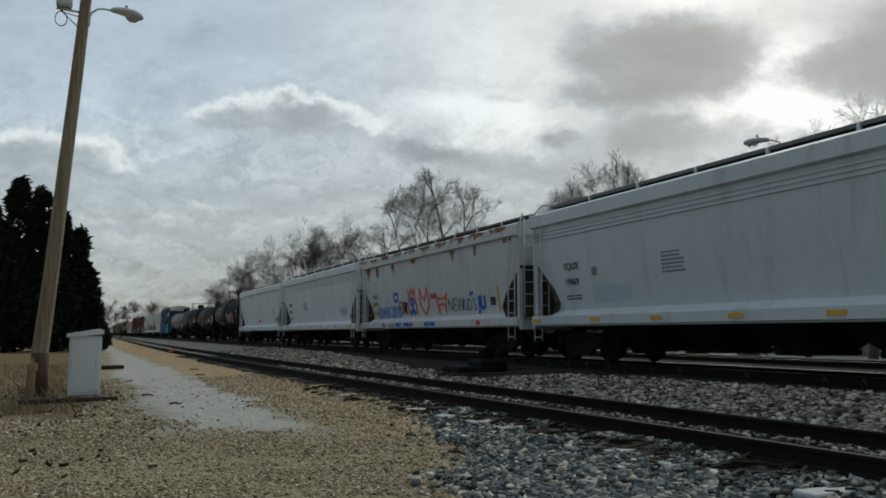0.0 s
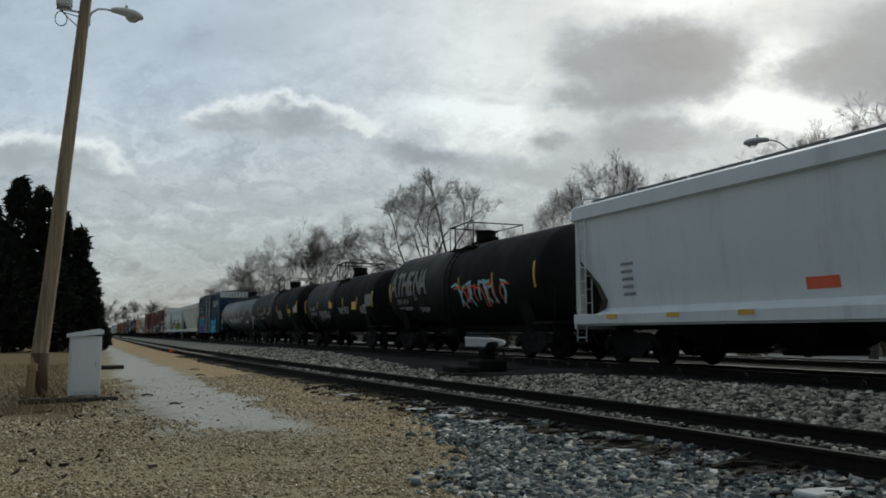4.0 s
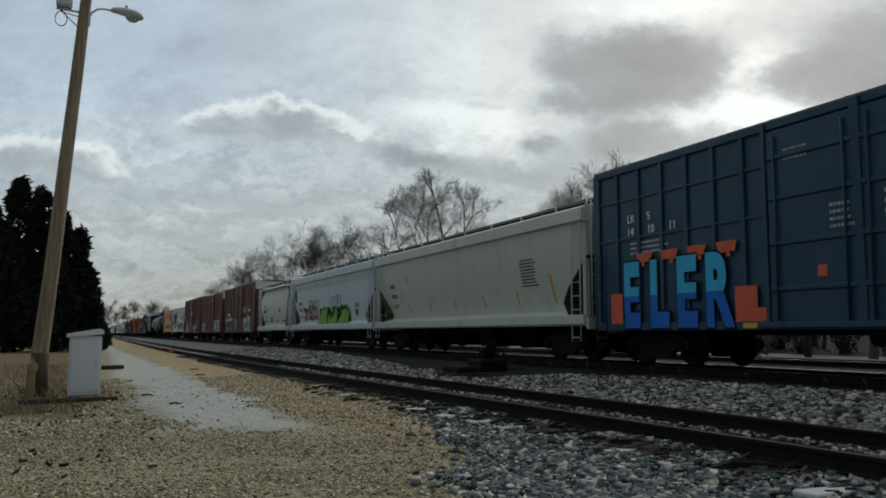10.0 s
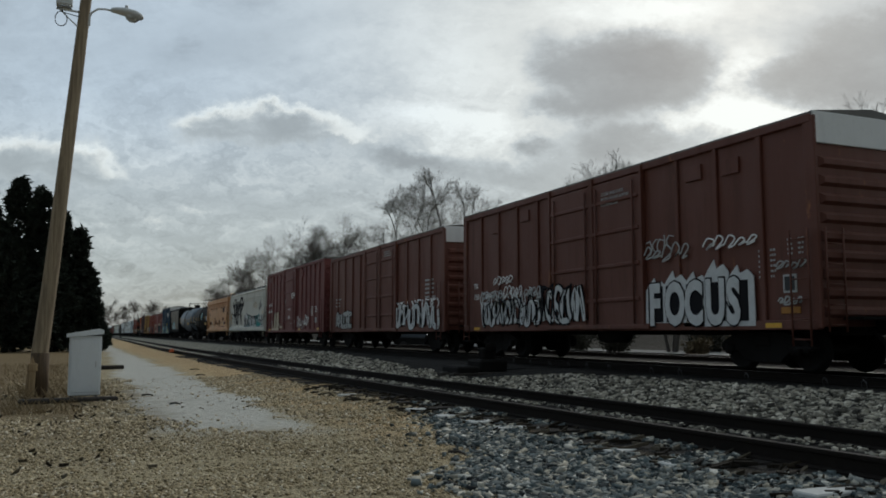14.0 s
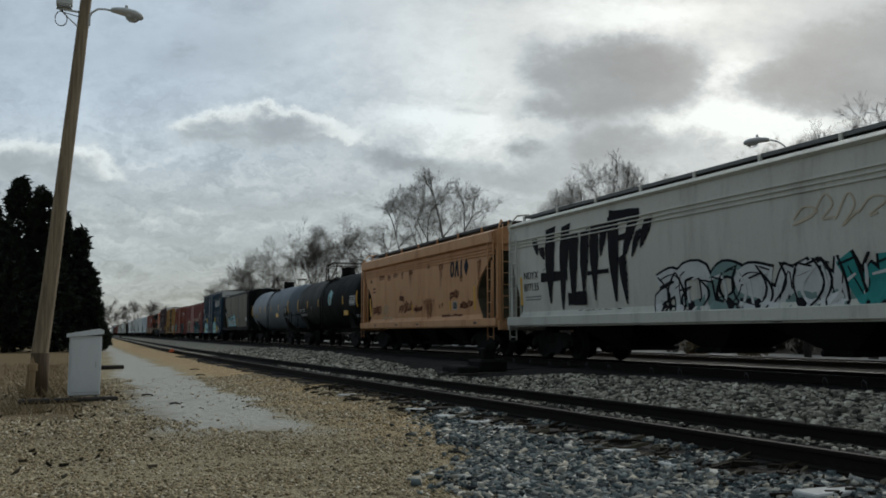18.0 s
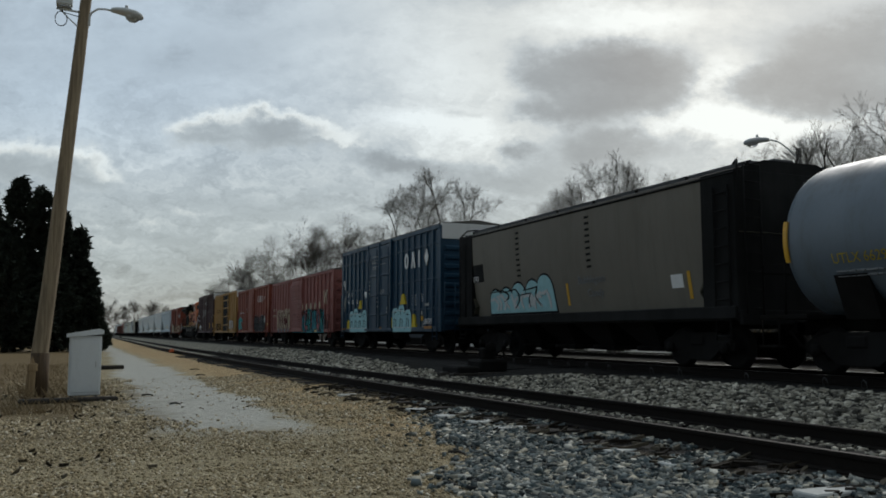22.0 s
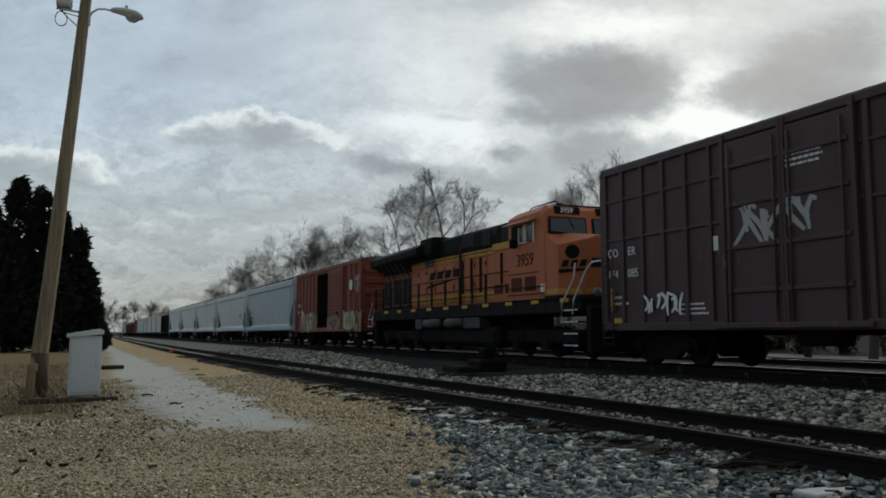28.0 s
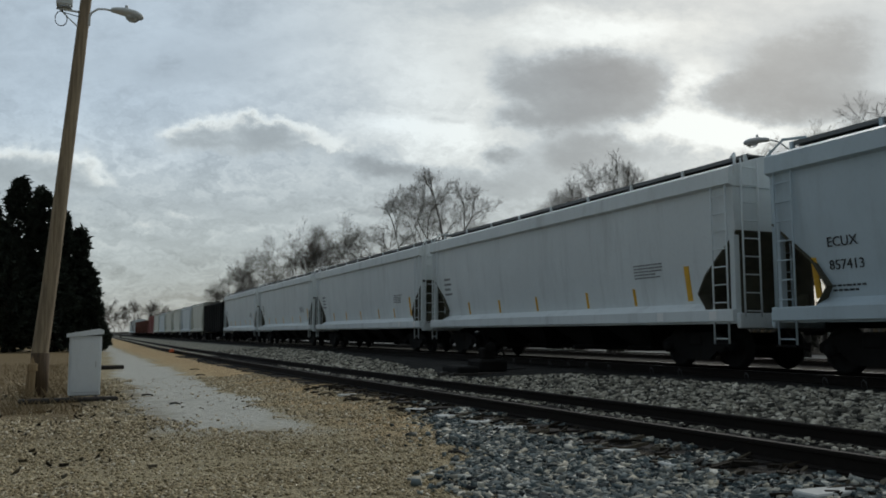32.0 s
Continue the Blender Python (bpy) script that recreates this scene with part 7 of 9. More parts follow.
strokes(car, -0.8, 1.15, 7.6, 0.95, M["g_black"], 64, 22, 0.022, rise=0.034)
strokes(car, 0.2, 1.1, 6.4, 0.9, M["g_white"], 66, 16, 0.03, rise=0.031)
scrawl(car, 3.2, 2.55, 1.9, 0.75, M["g_cream"], 67, 4, 0.016)
scrawl(car, 5.6, 2.4, 1.0, 0.9, G_, 167, 3, 0.014)
reflectors(car, (-7.2, 7.0), 1.58, 2.40, wide=0.06)
# orange hopper
car, L = hopper("orange covered hopper with rust streaks", -278.30, -263.20, "orange_tan", end="acf", prof=((0.2, 1.0), (0.30, 0.79), (0.83, 0.60), (1.28, 0.47), (1.48, 0.37), (1.53, 0.25), (1.33, 0.11), (1.1, 0.0)), eave=4.10, lipped=True, beads=True, roof="roof_dark", walk=0.30)
blocks(car, ((3.32, 3.66), (3.72, 4.06), (4.10, 4.42), (4.48, 4.86)), 2.72, 3.32, M["g_slate_dark"])
for q, (x, z, w, h) in enumerate(((-4.6, 2.0, 0.9, 1.3), (-3.5, 2.0, 0.55, 1.25), (-2.8, 1.9, 0.8, 1.4), (-1.8, 2.1, 0.4, 1.2), (1.05, 1.8, 0.35, 1.6), (4.1, 1.6, 0.3, 1.2), (-0.9, 2.3, 0.6, 1.0), (2.2, 2.3, 0.5, 1.0), (-5.9, 1.6, 0.6, 1.6), (5.5, 2.3, 0.4, 0.9))):
    blotch(car, x, z, w, h, M["rust_deep"], 90 + q)
reflectors(car, (-3.95, -0.50, 1.32), 1.52, 1.92, wide=0.045)
reflectors(car, (3.25,), 1.58, 1.90, wide=0.045)
reflectors(car, (5.30, -5.75), 1.52, 2.32, wide=0.06)
blotch(car, 0.62, 1.22, 1.33, 0.85, M["rust_deep"], name="paint_patch")
patch(car, 0.75, 1.3, 1.85, 1.9, M["rust_faint"], name="paint_patch", rise=0.006)
patch(car, 3.50, 1.58, 3.86, 1.86, DIM, name="placard_holder", rise=0.012)
patch(car, 3.53, 1.61, 3.83, 1.83, K_, name="placard")
bars(car, 3.56, 1.65, 0.22, 0.14, 2, DIM, y=-1.522, seed=190)
for q, (x, z, w, h, n, key) in enumerate(((3.25, 1.92, 0.75, 0.45, 3, "g_maroon"), (4.1, 1.56, 1.05, 0.34, 6, "g_maroon"), (2.45, 1.30, 0.85, 0.14, 5, "g_maroon"), (3.4, 1.30, 0.85, 0.14, 5, "g_maroon"), (-4.1, 1.50, 0.75, 0.5, 3, "g_cream"), (-4.2, 1.10, 1.5, 0.4, 5, "g_cream"),
                                         (-2.0, 1.55, 1.5, 0.5, 6, "g_maroon"), (-1.9, 2.0, 0.5, 0.35, 2, "g_maroon"), (-0.3, 1.55, 0.9, 0.3, 4, "g_maroon"), (-5.4, 1.55, 1.1, 0.45, 5, "g_maroon"), (2.0, 1.6, 0.9, 0.3, 4, "rust_faint"))):
    scrawl(car, x, z, w, h, M[key], 200 + q, n + 2, 0.009)
bars(car, -5.35, 2.45, 0.4, 0.3, 2, M["g_maroon"], seed=73)
for q, x in enumerate((-4.9, -2.2, 0.2, 5.4)):
    patch(car, x, 1.06, x + 0.22, 1.13, K_, y=-1.57, name="sill_plate")
# black and grey blue tanks
car, L, wr = tank("black tank car with graffiti", -292.20, -277.85, "tank_black", 1.45, 2.55, bands=(-5.84, -3.38, -0.92, 1.5, 3.9, 6.25))
lettering(car, "CBTX 734827", -5.47, 2.02, 0.17, W_, wrap=wr, rise=0.02, width=0.95)
bars(car, -5.42, 1.74, 1.7, 0.16, 2, DIM, wrap=wr, rise=0.03)
bars(car, -2.60, 2.08, 0.2, 0.2, 3, DIM, wrap=wr, rise=0.03)
ribbon(car, [(1.45 + 0.26 * math.cos(a), 2.62 + 0.36 * math.sin(a)) for a in [2 * math.pi * k / 18 for k in range(20)]], 0.045, M["g_pale"], wrap=wr)
scrawl(car, 1.25, 2.32, 0.6, 0.6, M["g_pale"], 74, 2, 0.04, wrap=wr)
patch(car, 5.02, 2.12, 5.97, 2.60, G_, y=-1.41, name="data_panel", rise=0.03)
bars(car, 5.07, 2.17, 0.85, 0.38, 4, W_, y=-1.44, seed=119)
patch(car, 3.80, 1.66, 4.52, 1.90, M["reflector"], y=-1.33, name="placard", label="dirty yellow placard", rise=0.03)
bars(car, 5.5, 1.5, 0.8, 0.16, 2, DIM, wrap=wr, rise=0.03)
car, L, wr = tank("grey blue tank car with top platform", -307.20, -292.20, "tank_blue", 1.48, 2.57, bands=(-6.2, -2.95, -1.2, 0.95, 3.39, 6.2))
lettering(car, "UTLX 662992", -5.22, 1.96, 0.17, M["g_yellow"], wrap=wr, rise=0.02, width=0.95)
bars(car, -5.2, 1.68, 1.6, 0.16, 2, G_, wrap=wr, rise=0.03)
patch(car, 2.42, 1.84, 3.17, 2.10, M["reflector"], y=-1.41, name="placard", label="yellow placard", rise=0.03)
patch(car, 5.0, 1.84, 6.0, 2.47, M["tank_black"], y=-1.42, name="data_panel", rise=0.06)
bars(car, 5.08, 2.04, 0.85, 0.35, 4, DIM, y=-1.475, seed=75)
# taupe hopper with black ends
car, L = hopper("taupe covered hopper with dark ends", -321.05, -306.60, "coal_brown", trim="loco_black", sill=1.14, dark_bays=True, lipped=False, eave=4.12, walk=0.20, roof="roof_dark", marks_at=-0.52)
patch(car, -5.75, 2.42, -4.4, 3.0, M["loco_black"], name="stencil_panel", rise=0.008)
lettering(car, "NS", -5.5, 2.76, 0.19, W_, rise=0.02)
lettering(car, "270747", -5.5, 2.43, 0.19, W_, rise=0.02, width=0.95)
throwup(car, -4.1, 1.38, 4.0, 1.05, 5, M["g_pale"], M["g_black"], seed=76, grow=0.25)
strokes(car, -3.9, 1.45, 3.6, 0.5, M["g_white"], 77, 12, 0.05, rise=0.03)
strokes(car, -3.7, 1.5, 3.4, 0.6, M["g_black"], 78, 4, 0.02, rise=0.033)
lettering(car, "Bubblegum", 1.2, 2.05, 0.20, G_, rise=0.012)
lettering(car, "Candy", 1.6, 1.7, 0.20, G_, rise=0.012)
reflectors(car, (-5.3, 0.63, 5.6), 1.5, 2.1, wide=0.05)
patch(car, 5.0, 1.75, 5.4, 2.05, W_, name="placard")
for x in (-2.1, 1.7):
    for k in range(9):
        patch(car, x, 2.44 + 0.16 * k, x + 0.2, 2.50 + 0.16 * k, M["loco_black"], name="rivet_plate")
# second blue boxcar
car, L = boxcar("navy blue boxcar with turquoise and yellow graffiti", -335.50, -321.75, "gatx_blue", ribs=19, door=(-0.52, 3.06), doors=2, rail_lines=(0.207, 0.497, 0.834))
blocks(car, ((2.67, 3.09), (3.42, 3.82), (4.08, 4.46), (4.82, 5.24)), 3.32, 3.96, W_, -1.502)
for tx, x, z in (("LR", -5.30, 2.52), ("S", -4.62, 2.52), ("10", -5.26, 2.16), ("02", -4.56, 2.16), ("62", -3.83, 2.16)):
    lettering(car, tx, x, z, 0.18, W_, -1.502)
for x, w, top, n, sd in ((-4.92, 2.65, 1.98, 4, 80), (1.22, 2.22, 1.96, 3, 82)):
    for q in range(n):
        a, b = x + w * q / n, x + w * (q + 0.96) / n
        crest = top - 0.16 * ((q + 1) % 2) - 0.05 * q
        ring = [(a, 0.82), (b, 0.82), (b + 0.04, 1.25), (b - 0.02, crest - 0.15), (b - 0.14, crest), (a + 0.12, crest - 0.02), (a - 0.02, crest - 0.18), (a + 0.03, 1.3)]
        part("spray_outline", Shape().loft([[(p + 0.05 * (p - (a + b) / 2), y, v + 0.03 * (v - 1.4)) for p, v in ring] for y in (-1.506 - 0.001 * q, -1.49)]), M["g_black"], car)
        part("spray_fill", Shape().loft([[(p, y, v) for p, v in ring] for y in (-1.514 - 0.001 * q, -1.49)]), M["g_pale"], car)
        m = (a + b) / 2
        for pts in (((m - 0.16, 1.0), (m - 0.10, 1.35), (m + 0.12, 1.30), (m + 0.10, 1.02)), ((m - 0.12, 1.52), (m - 0.05, crest - 0.18), (m + 0.14, crest - 0.2))):
            ribbon(car, pts, 0.022, M["g_black"], rise=0.024)
    for pts in (((x - 0.05, 1.72 - 0.1), (x + w * 0.35, 1.70), (x + w * 0.7, 1.62)), ((x, 1.0), (x + w * 0.5, 0.99), (x + w, 0.98))):
        ribbon(car, pts, 0.012, M["g_white"], rise=0.026)
for px, pz, pw, ph in ((-3.58, 1.90, 0.55, 0.40), (-5.55, 0.84, 0.62, 0.55), (-2.28, 0.84, 0.55, 0.90), (2.12, 1.93, 0.62, 0.42), (0.80, 0.86, 0.42, 0.62), (3.38, 0.90, 0.52, 0.62)):
    ring = [(px + a * pw, pz + b * ph) for a, b in ((0, 0), (1, 0), (0.97, 0.22), (0.84, 0.35), (0.76, 0.80), (0.62, 0.98), (0.45, 1.0), (0.30, 0.86), (0.20, 0.38), (0.03, 0.22))]
    part("spray_fill", Shape().loft([[(p, y, v) for p, v in ring] for y in (-1.505, -1.44)]), M["g_yellow"], car)
for x0, x1 in ((-5.8, -1.75), (0.85, 3.95)):
    patch(car, x0, 0.84, x1, 0.91, M["g_yellow"], name="spray_fill", rise=0.008)
for q, tx in enumerate(("CLOSE AND LOCK", "BOTH DOORS BEFORE", "MOVING CAR")):
    lettering(car, tx, -1.42, 4.10 - 0.14 * q, 0.09, DIM, -1.54, width=0.95)
bars(car, -1.35, 3.55, 0.75, 0.16, 2, DIM, -1.54, 84)
bars(car, -0.28, 2.42, 0.55, 0.22, 3, DIM, -1.54, 85)
bars(car, -0.25, 3.72, 0.55, 0.05, 1, DIM, -1.54, 184)
for q, z in enumerate((2.18, 2.0, 1.8)):
    bars(car, -0.75, z, 0.34, 0.16, 1, W_, -1.54, 185 + q)
for x, z, h, rows in ((3.43, 1.80, 0.46, 5), (3.70, 1.80, 0.46, 5), (4.15, 1.93, 0.34, 4), (4.40, 1.93, 0.34, 4)):
    bars(car, x, z, 0.12, h, rows, W_, NAVY_SIDE, int(x * 100))
patch(car, 4.17, 1.24, 4.53, 1.42, M["reflector"], NAVY_SIDE, rise=0.02)
patch(car, 4.24, 1.47, 4.46, 1.62, DIM, NAVY_SIDE)
bars(car, 4.40, 0.98, 0.3, 0.18, 3, DIM, NAVY_SIDE, 186)
lettering(car, "ONION", 4.78, 1.10, 0.22, W_, -1.502, name="spray_letters", width=0.72, shear=0.2)
scrawl(car, 4.86, 1.76, 0.42, 0.16, DIM, 187, 5, 0.010)
strokes(car, -6.05, 2.9, 0.35, 0.45, W_, 86, 3, 0.03)
scrawl(car, -6.05, 1.75, 0.40, 0.9, DIM, 87, 3, 0.022)
ribbon(car, [(-2.60, 2.55), (-2.38, 2.40), (-2.22, 2.48), (-2.18, 2.75), (-2.12, 3.0)], 0.05, W_)
patch(car, -2.60, 2.48, -2.3, 2.66, W_, name="spray_fill", rise=0.012)
bars(car, -1.85, 2.4, 0.12, 0.7, 4, DIM, -1.54, 188)
bars(car, 0.55, 1.55, 0.2, 0.3, 2, DIM, -1.54, 189)
for x0, x1 in ((4.84, 5.59), (-0.55, -0.12), (-6.2, -5.7)):
    patch(car, x0, 0.93, x1, 1.03, M["placard_orange"], y=-1.52, name="reflector", label="orange reflective strip")
# faded red boxcar
car, L = boxcar("faded red boxcar with teal graffiti", -352.75, -336.15, "faded_red", eave=4.2, rail_lines=(), white_end=False, ribs=19, door=(-0.39, 2.9), louvred=True, end_ribs=6, marks_at=0.31)
wild(car, -6.1, 0.92, 3.6, 1.45, 10, (M["g_khaki"], M["g_haze"], M["g_haze"]), M["g_cream"], 87, under=M["g_haze"], edge=0.022)
strokes(car, -6.1, 0.95, 3.6, 1.4, M["g_cream"], 287, 13, 0.02, rise=0.034)
strokes(car, -6.0, 0.95, 3.4, 1.2, M["g_maroon"], 288, 9, 0.02, rise=0.036)
for q in range(4):
    ribbon(car, [(-5.9 + 0.95 * q, 0.86), (-5.75 + 0.95 * q, 1.05), (-5.6 + 0.95 * q, 0.86)], 0.06, M["g_haze_blue"], rise=0.03)
patch(car, -3.9, 1.35, -3.3, 1.72, M["g_maroon"], rise=0.05)
wild(car, -1.7, 0.80, 7.1, 1.35, 13, (M["g_teal_blue"], M["g_rose"], M["g_teal"], M["g_rose"], M["g_teal_blue"]), M["g_black"], 89, under=M["g_teal_blue"], edge=0.035)
strokes(car, -1.6, 0.9, 6.9, 1.2, M["g_black"], 289, 18, 0.025, rise=0.034)
for q in range(6):
    ribbon(car, [(-0.2 + 1.0 * q, 2.12), (-0.26 + 1.0 * q, 2.36), (-0.14 + 1.0 * q, 2.44), (-0.06 + 1.0 * q, 2.30), (-0.16 + 1.0 * q, 2.14)], 0.06, M["g_cream"], rise=0.03)
strokes(car, 5.2, 0.9, 1.6, 0.9, M["g_black"], 92, 6, 0.05)
strokes(car, 5.6, 2.3, 0.7, 0.8, M["g_cream"], 93, 4, 0.03)
for tx, x, z in (("LR", -7.45, 2.20), ("S", -6.78, 2.20), ("19", -7.42, 1.82), ("57", -6.78, 1.82)):
    lettering(car, tx, x, z, 0.20, M["g_cream"], -1.502)
reflectors(car, (0.9, 4.0), 0.84, 0.94, wide=0.25)
# bright red boxcar
car, L = boxcar("bright red boxcar with white lettering", -366.85, -352.95, "bright_red", eave=4.3, rail_lines=(), white_end=False, ribs=14, door=(-0.35, 2.6), end_ribs=6, marks_at=0.27)
blocks(car, ((1.86, 2.28), (2.55, 2.95), (3.25, 3.62), (4.02, 4.42)), 3.06, 3.54, W_, BW)
wild(car, 0.85, 0.85, 4.0, 1.3, 6, M["g_black"], M["letters_grey"], 95, under=M["g_black"], edge=0.03)
wild(car, -6.1, 1.0, 1.6, 1.0, 3, M["g_teal"], M["g_pale"], 97, edge=0.03)
s = Shape()
ring = [(4.95 + (0.30 if k % 2 == 0 else 0.13) * math.sin(math.pi * k / 5), 1.72 + (0.32 if k % 2 == 0 else 0.14) * math.cos(math.pi * k / 5)) for k in range(10)]
s.loft([[(a, -1.53, b) for a, b in ring], [(a, -1.505, b) for a, b in ring]])
part("spray_star", s, M["g_white"], car)
bars(car, -5.9, 2.25, 2.2, 0.2, 1, W_, BW, 98)
strokes(car, -2.4, 2.3, 1.0, 0.7, W_, 99, 5, 0.02)
patch(car, 5.5, 1.25, 5.95, 1.5, M["reflector"], BW)
reflectors(car, (-4.0, -2.2, 0.0), 0.84, 0.92, wide=0.2)
# yellow boxcar with a black door
car, L = boxcar("yellow boxcar with black door and patched graffiti", -380.90, -367.05, "boxcar_yellow", eave=4.5, rail_lines=(), ribs=14, door=(0.96, 3.6), door_mat="loco_black", doors=1, end_ribs=6, marks_at=0.56)
strokes(car, 2.5, 1.0, 2.4, 0.9, M["g_white"], 100, 9, 0.06)
strokes(car, -6.2, 1.0, 3.6, 0.7, M["g_black"], 101, 10, 0.04)
bars(car, -5.8, 2.6, 3.2, 0.4, 2, M["g_black"], BW, 102)
# plum boxcar
car, L = boxcar("plum brown boxcar with white stencils", -394.10, -381.30, "plum_brown", eave=4.88, ribs=15, door=(0.12, 3.1), doors=2, marks_at=0.52)
for tx, x, z in (("CO", -6.1, 2.6), ("ER", -5.28, 2.6), ("174", -6.1, 2.08), ("085", -5.30, 2.08)):
    lettering(car, tx, x, z, 0.20, W_, -1.502)
bars(car, -6.05, 1.35, 0.7, 0.3, 2, W_, NAVY_SIDE, 103)
bars(car, -3.5, 1.1, 0.9, 0.3, 3, W_, NAVY_SIDE, 104)
strokes(car, -4.8, 1.15, 1.5, 0.5, W_, 105, 9, 0.035)
strokes(car, -1.6, 2.4, 1.1, 0.9, DIM, 106, 7, 0.05, y=-1.53, lean=1.0)
strokes(car, -0.3, 2.6, 0.6, 0.6, DIM, 107, 5, 0.05, y=-1.53, lean=1.0)
bars(car, -0.3, 3.75, 0.85, 0.3, 3, W_, -1.53, 108)
patch(car, -2.55, 2.45, -2.25, 2.75, W_, NAVY_SIDE)
bars(car, 4.2, 2.06, 0.5, 0.55, 3, W_, NAVY_SIDE, 109)
bars(car, 5.0, 2.30, 0.5, 0.35, 4, W_, NAVY_SIDE, 110)
bars(car, 3.3, 1.5, 0.6, 0.2, 2, W_, NAVY_SIDE, 111)
reflectors(car, (-5.95, 3.3, 5.6), 1.3, 1.85, wide=0.05)
patch(car, 5.18, 0.96, 5.56, 1.12, M["reflector"], NAVY_SIDE)
patch(car, -6.0, 0.96, -5.6, 1.12, M["reflector"], NAVY_SIDE)
locomotive("orange and black diesel locomotive, weathered", -412.40, -393.60)
# open red boxcar
car, L = boxcar("red boxcar with one door slid open", -427.20, -413.12, "bright_red", eave=4.35, rail_lines=(), white_end=False, ribs=16, door=(-0.49, 2.75), open_door=True, louvred=True, end_ribs=6, marks_at=0.60)
wild(car, -5.5, 0.84, 3.0, 1.15, 5, (M["g_cream"], M["g_khaki"], M["g_cream"]), M["g_black"], 112, under=M["g_khaki"], edge=0.035)
wild(car, -6.1, 0.82, 1.0, 0.6, 2, M["g_haze"], M["g_khaki"], 113, edge=0.04)
wild(car, 0.4, 0.85, 2.4, 0.85, 5, M["g_khaki"], M["g_maroon"], 114, y=-1.56, edge=0.04)
wild(car, 2.9, 0.85, 2.8, 1.05, 5, M["g_cream"], M["g_black"], 115, under=M["g_khaki"], edge=0.04)
for tx, x, z in (("ATW", -6.55, 2.28), ("606", -6.55, 1.92), ("060", -5.75, 1.92)):
    lettering(car, tx, x, z, 0.20, W_, -1.502)
s = Shape()
ring = [(4.4 + 0.26 * math.cos(2 * math.pi * k / 16), 3.1 + 0.26 * math.sin(2 * math.pi * k / 16)) for k in range(16)]
s.loft([[(a, -1.515, b) for a, b in ring], [(a, -1.50, b) for a, b in ring]])
part("spray_disc", s, W_, car)
strokes(car, 5.1, 2.7, 0.6, 0.9, M["letters_dim"], 117, 4, 0.05)
patch(car, 2.0, 1.4, 2.4, 1.85, M["steel_dark"], y=-1.57, name="lock_box")
bars(car, -6.5, 1.55, 0.5, 0.25, 3, W_, BW, 118)
part("floor_boards", Shape().box(-2.4, -1.35, 1.06, 0.25, 1.3, 1.09), M["old_plank"], car)
# closing rake of clean hoppers
car, L = hopper("blue grey covered hopper with beige repaint patch", -444.10, -427.00, "blue_grey", eave=4.2, marks_at=0.06)
marks(car, "ECUX", "857413", -6.87, 2.26, 0.17, K_, 0.40)
reflectors(car, (-4.86, -2.52, -0.5, 1.47, 3.8, 6.3), 1.38, 1.80, wide=0.05)
reflectors(car, (-7.2,), 1.38, 2.1, wide=0.06)
patch(car, -1.0, 1.46, 2.15, 2.02, M["cream_grey"], name="paint_patch", label="beige repainted patch", rise=0.006)
for k in range(4):
    car, L = hopper("plain white covered hopper with orange reflectors", -444.0 - 16.9 * (k + 1), -444.0 - 16.9 * k, "grey_white", eave=4.2)
    reflectors(car, (-5.0, -2.74, -0.37, 2.3, 4.35), 1.40, 1.80, wide=0.045)
    reflectors(car, (6.32,), 1.45, 2.2, wide=0.08)
    bars(car, 4.45, 1.98, 1.05, 0.36, 5, G_, seed=120 + k)
    bars(car, -6.9, 2.0, 0.6, 0.7, 4, G_, seed=130 + k)
    for x in (5.5, 7.2):
        patch(car, x, 1.02, x + 0.22, 1.2, W_, y=-1.57, name="sill_plate")
gondola("black open gondola with ribbed sides", -525.6, -511.6, "loco_black", 3.6)
for k in range(6):
    hopper("pale grey cement hopper far back", -525.6 - 12.2 * (k + 1), -525.6 - 12.2 * k, ("cream_grey", "light_grey", "pale_cement")[k % 3], end="acf", eave=4.0, lipped=False)
boxcar("faded red boxcar with pale roof", -614.1, -598.8, "faded_red", eave=4.2, rail_lines=(), white_end=False)
for k in range(3):
    gondola("brown open gondola with ribbed sides", -614.1 - 15.5 * (k + 1), -614.1 - 15.5 * k, "oxide_dull", 3.4)
for k in range(2):
    hopper("pale grey covered hopper far back", -660.6 - 16.9 * (k + 1), -660.6 - 16.9 * k, "light_grey")


# ---- utility pole with two lamps ----
def wood_material(name, light, dark):
    t = Tree(name)
    p = t.coord()
    grain = t.noise(t.scaled(p, (22, 22, 0.9)), 1.0, 6, 0.7)
    big = t.noise(t.scaled(p, (2, 2, 0.5)), 1.0, 4)
    c = t.mix(t.remap(grain, 0.3, 0.7), dark, light)
    c = t.mix(t.remap(big, 0.45, 0.7, 0, 0.55), c, tuple(v * 0.45 for v in dark))
    return t.surface(c, 0.9, 0, t.bump(grain, 0.6, 0.02))


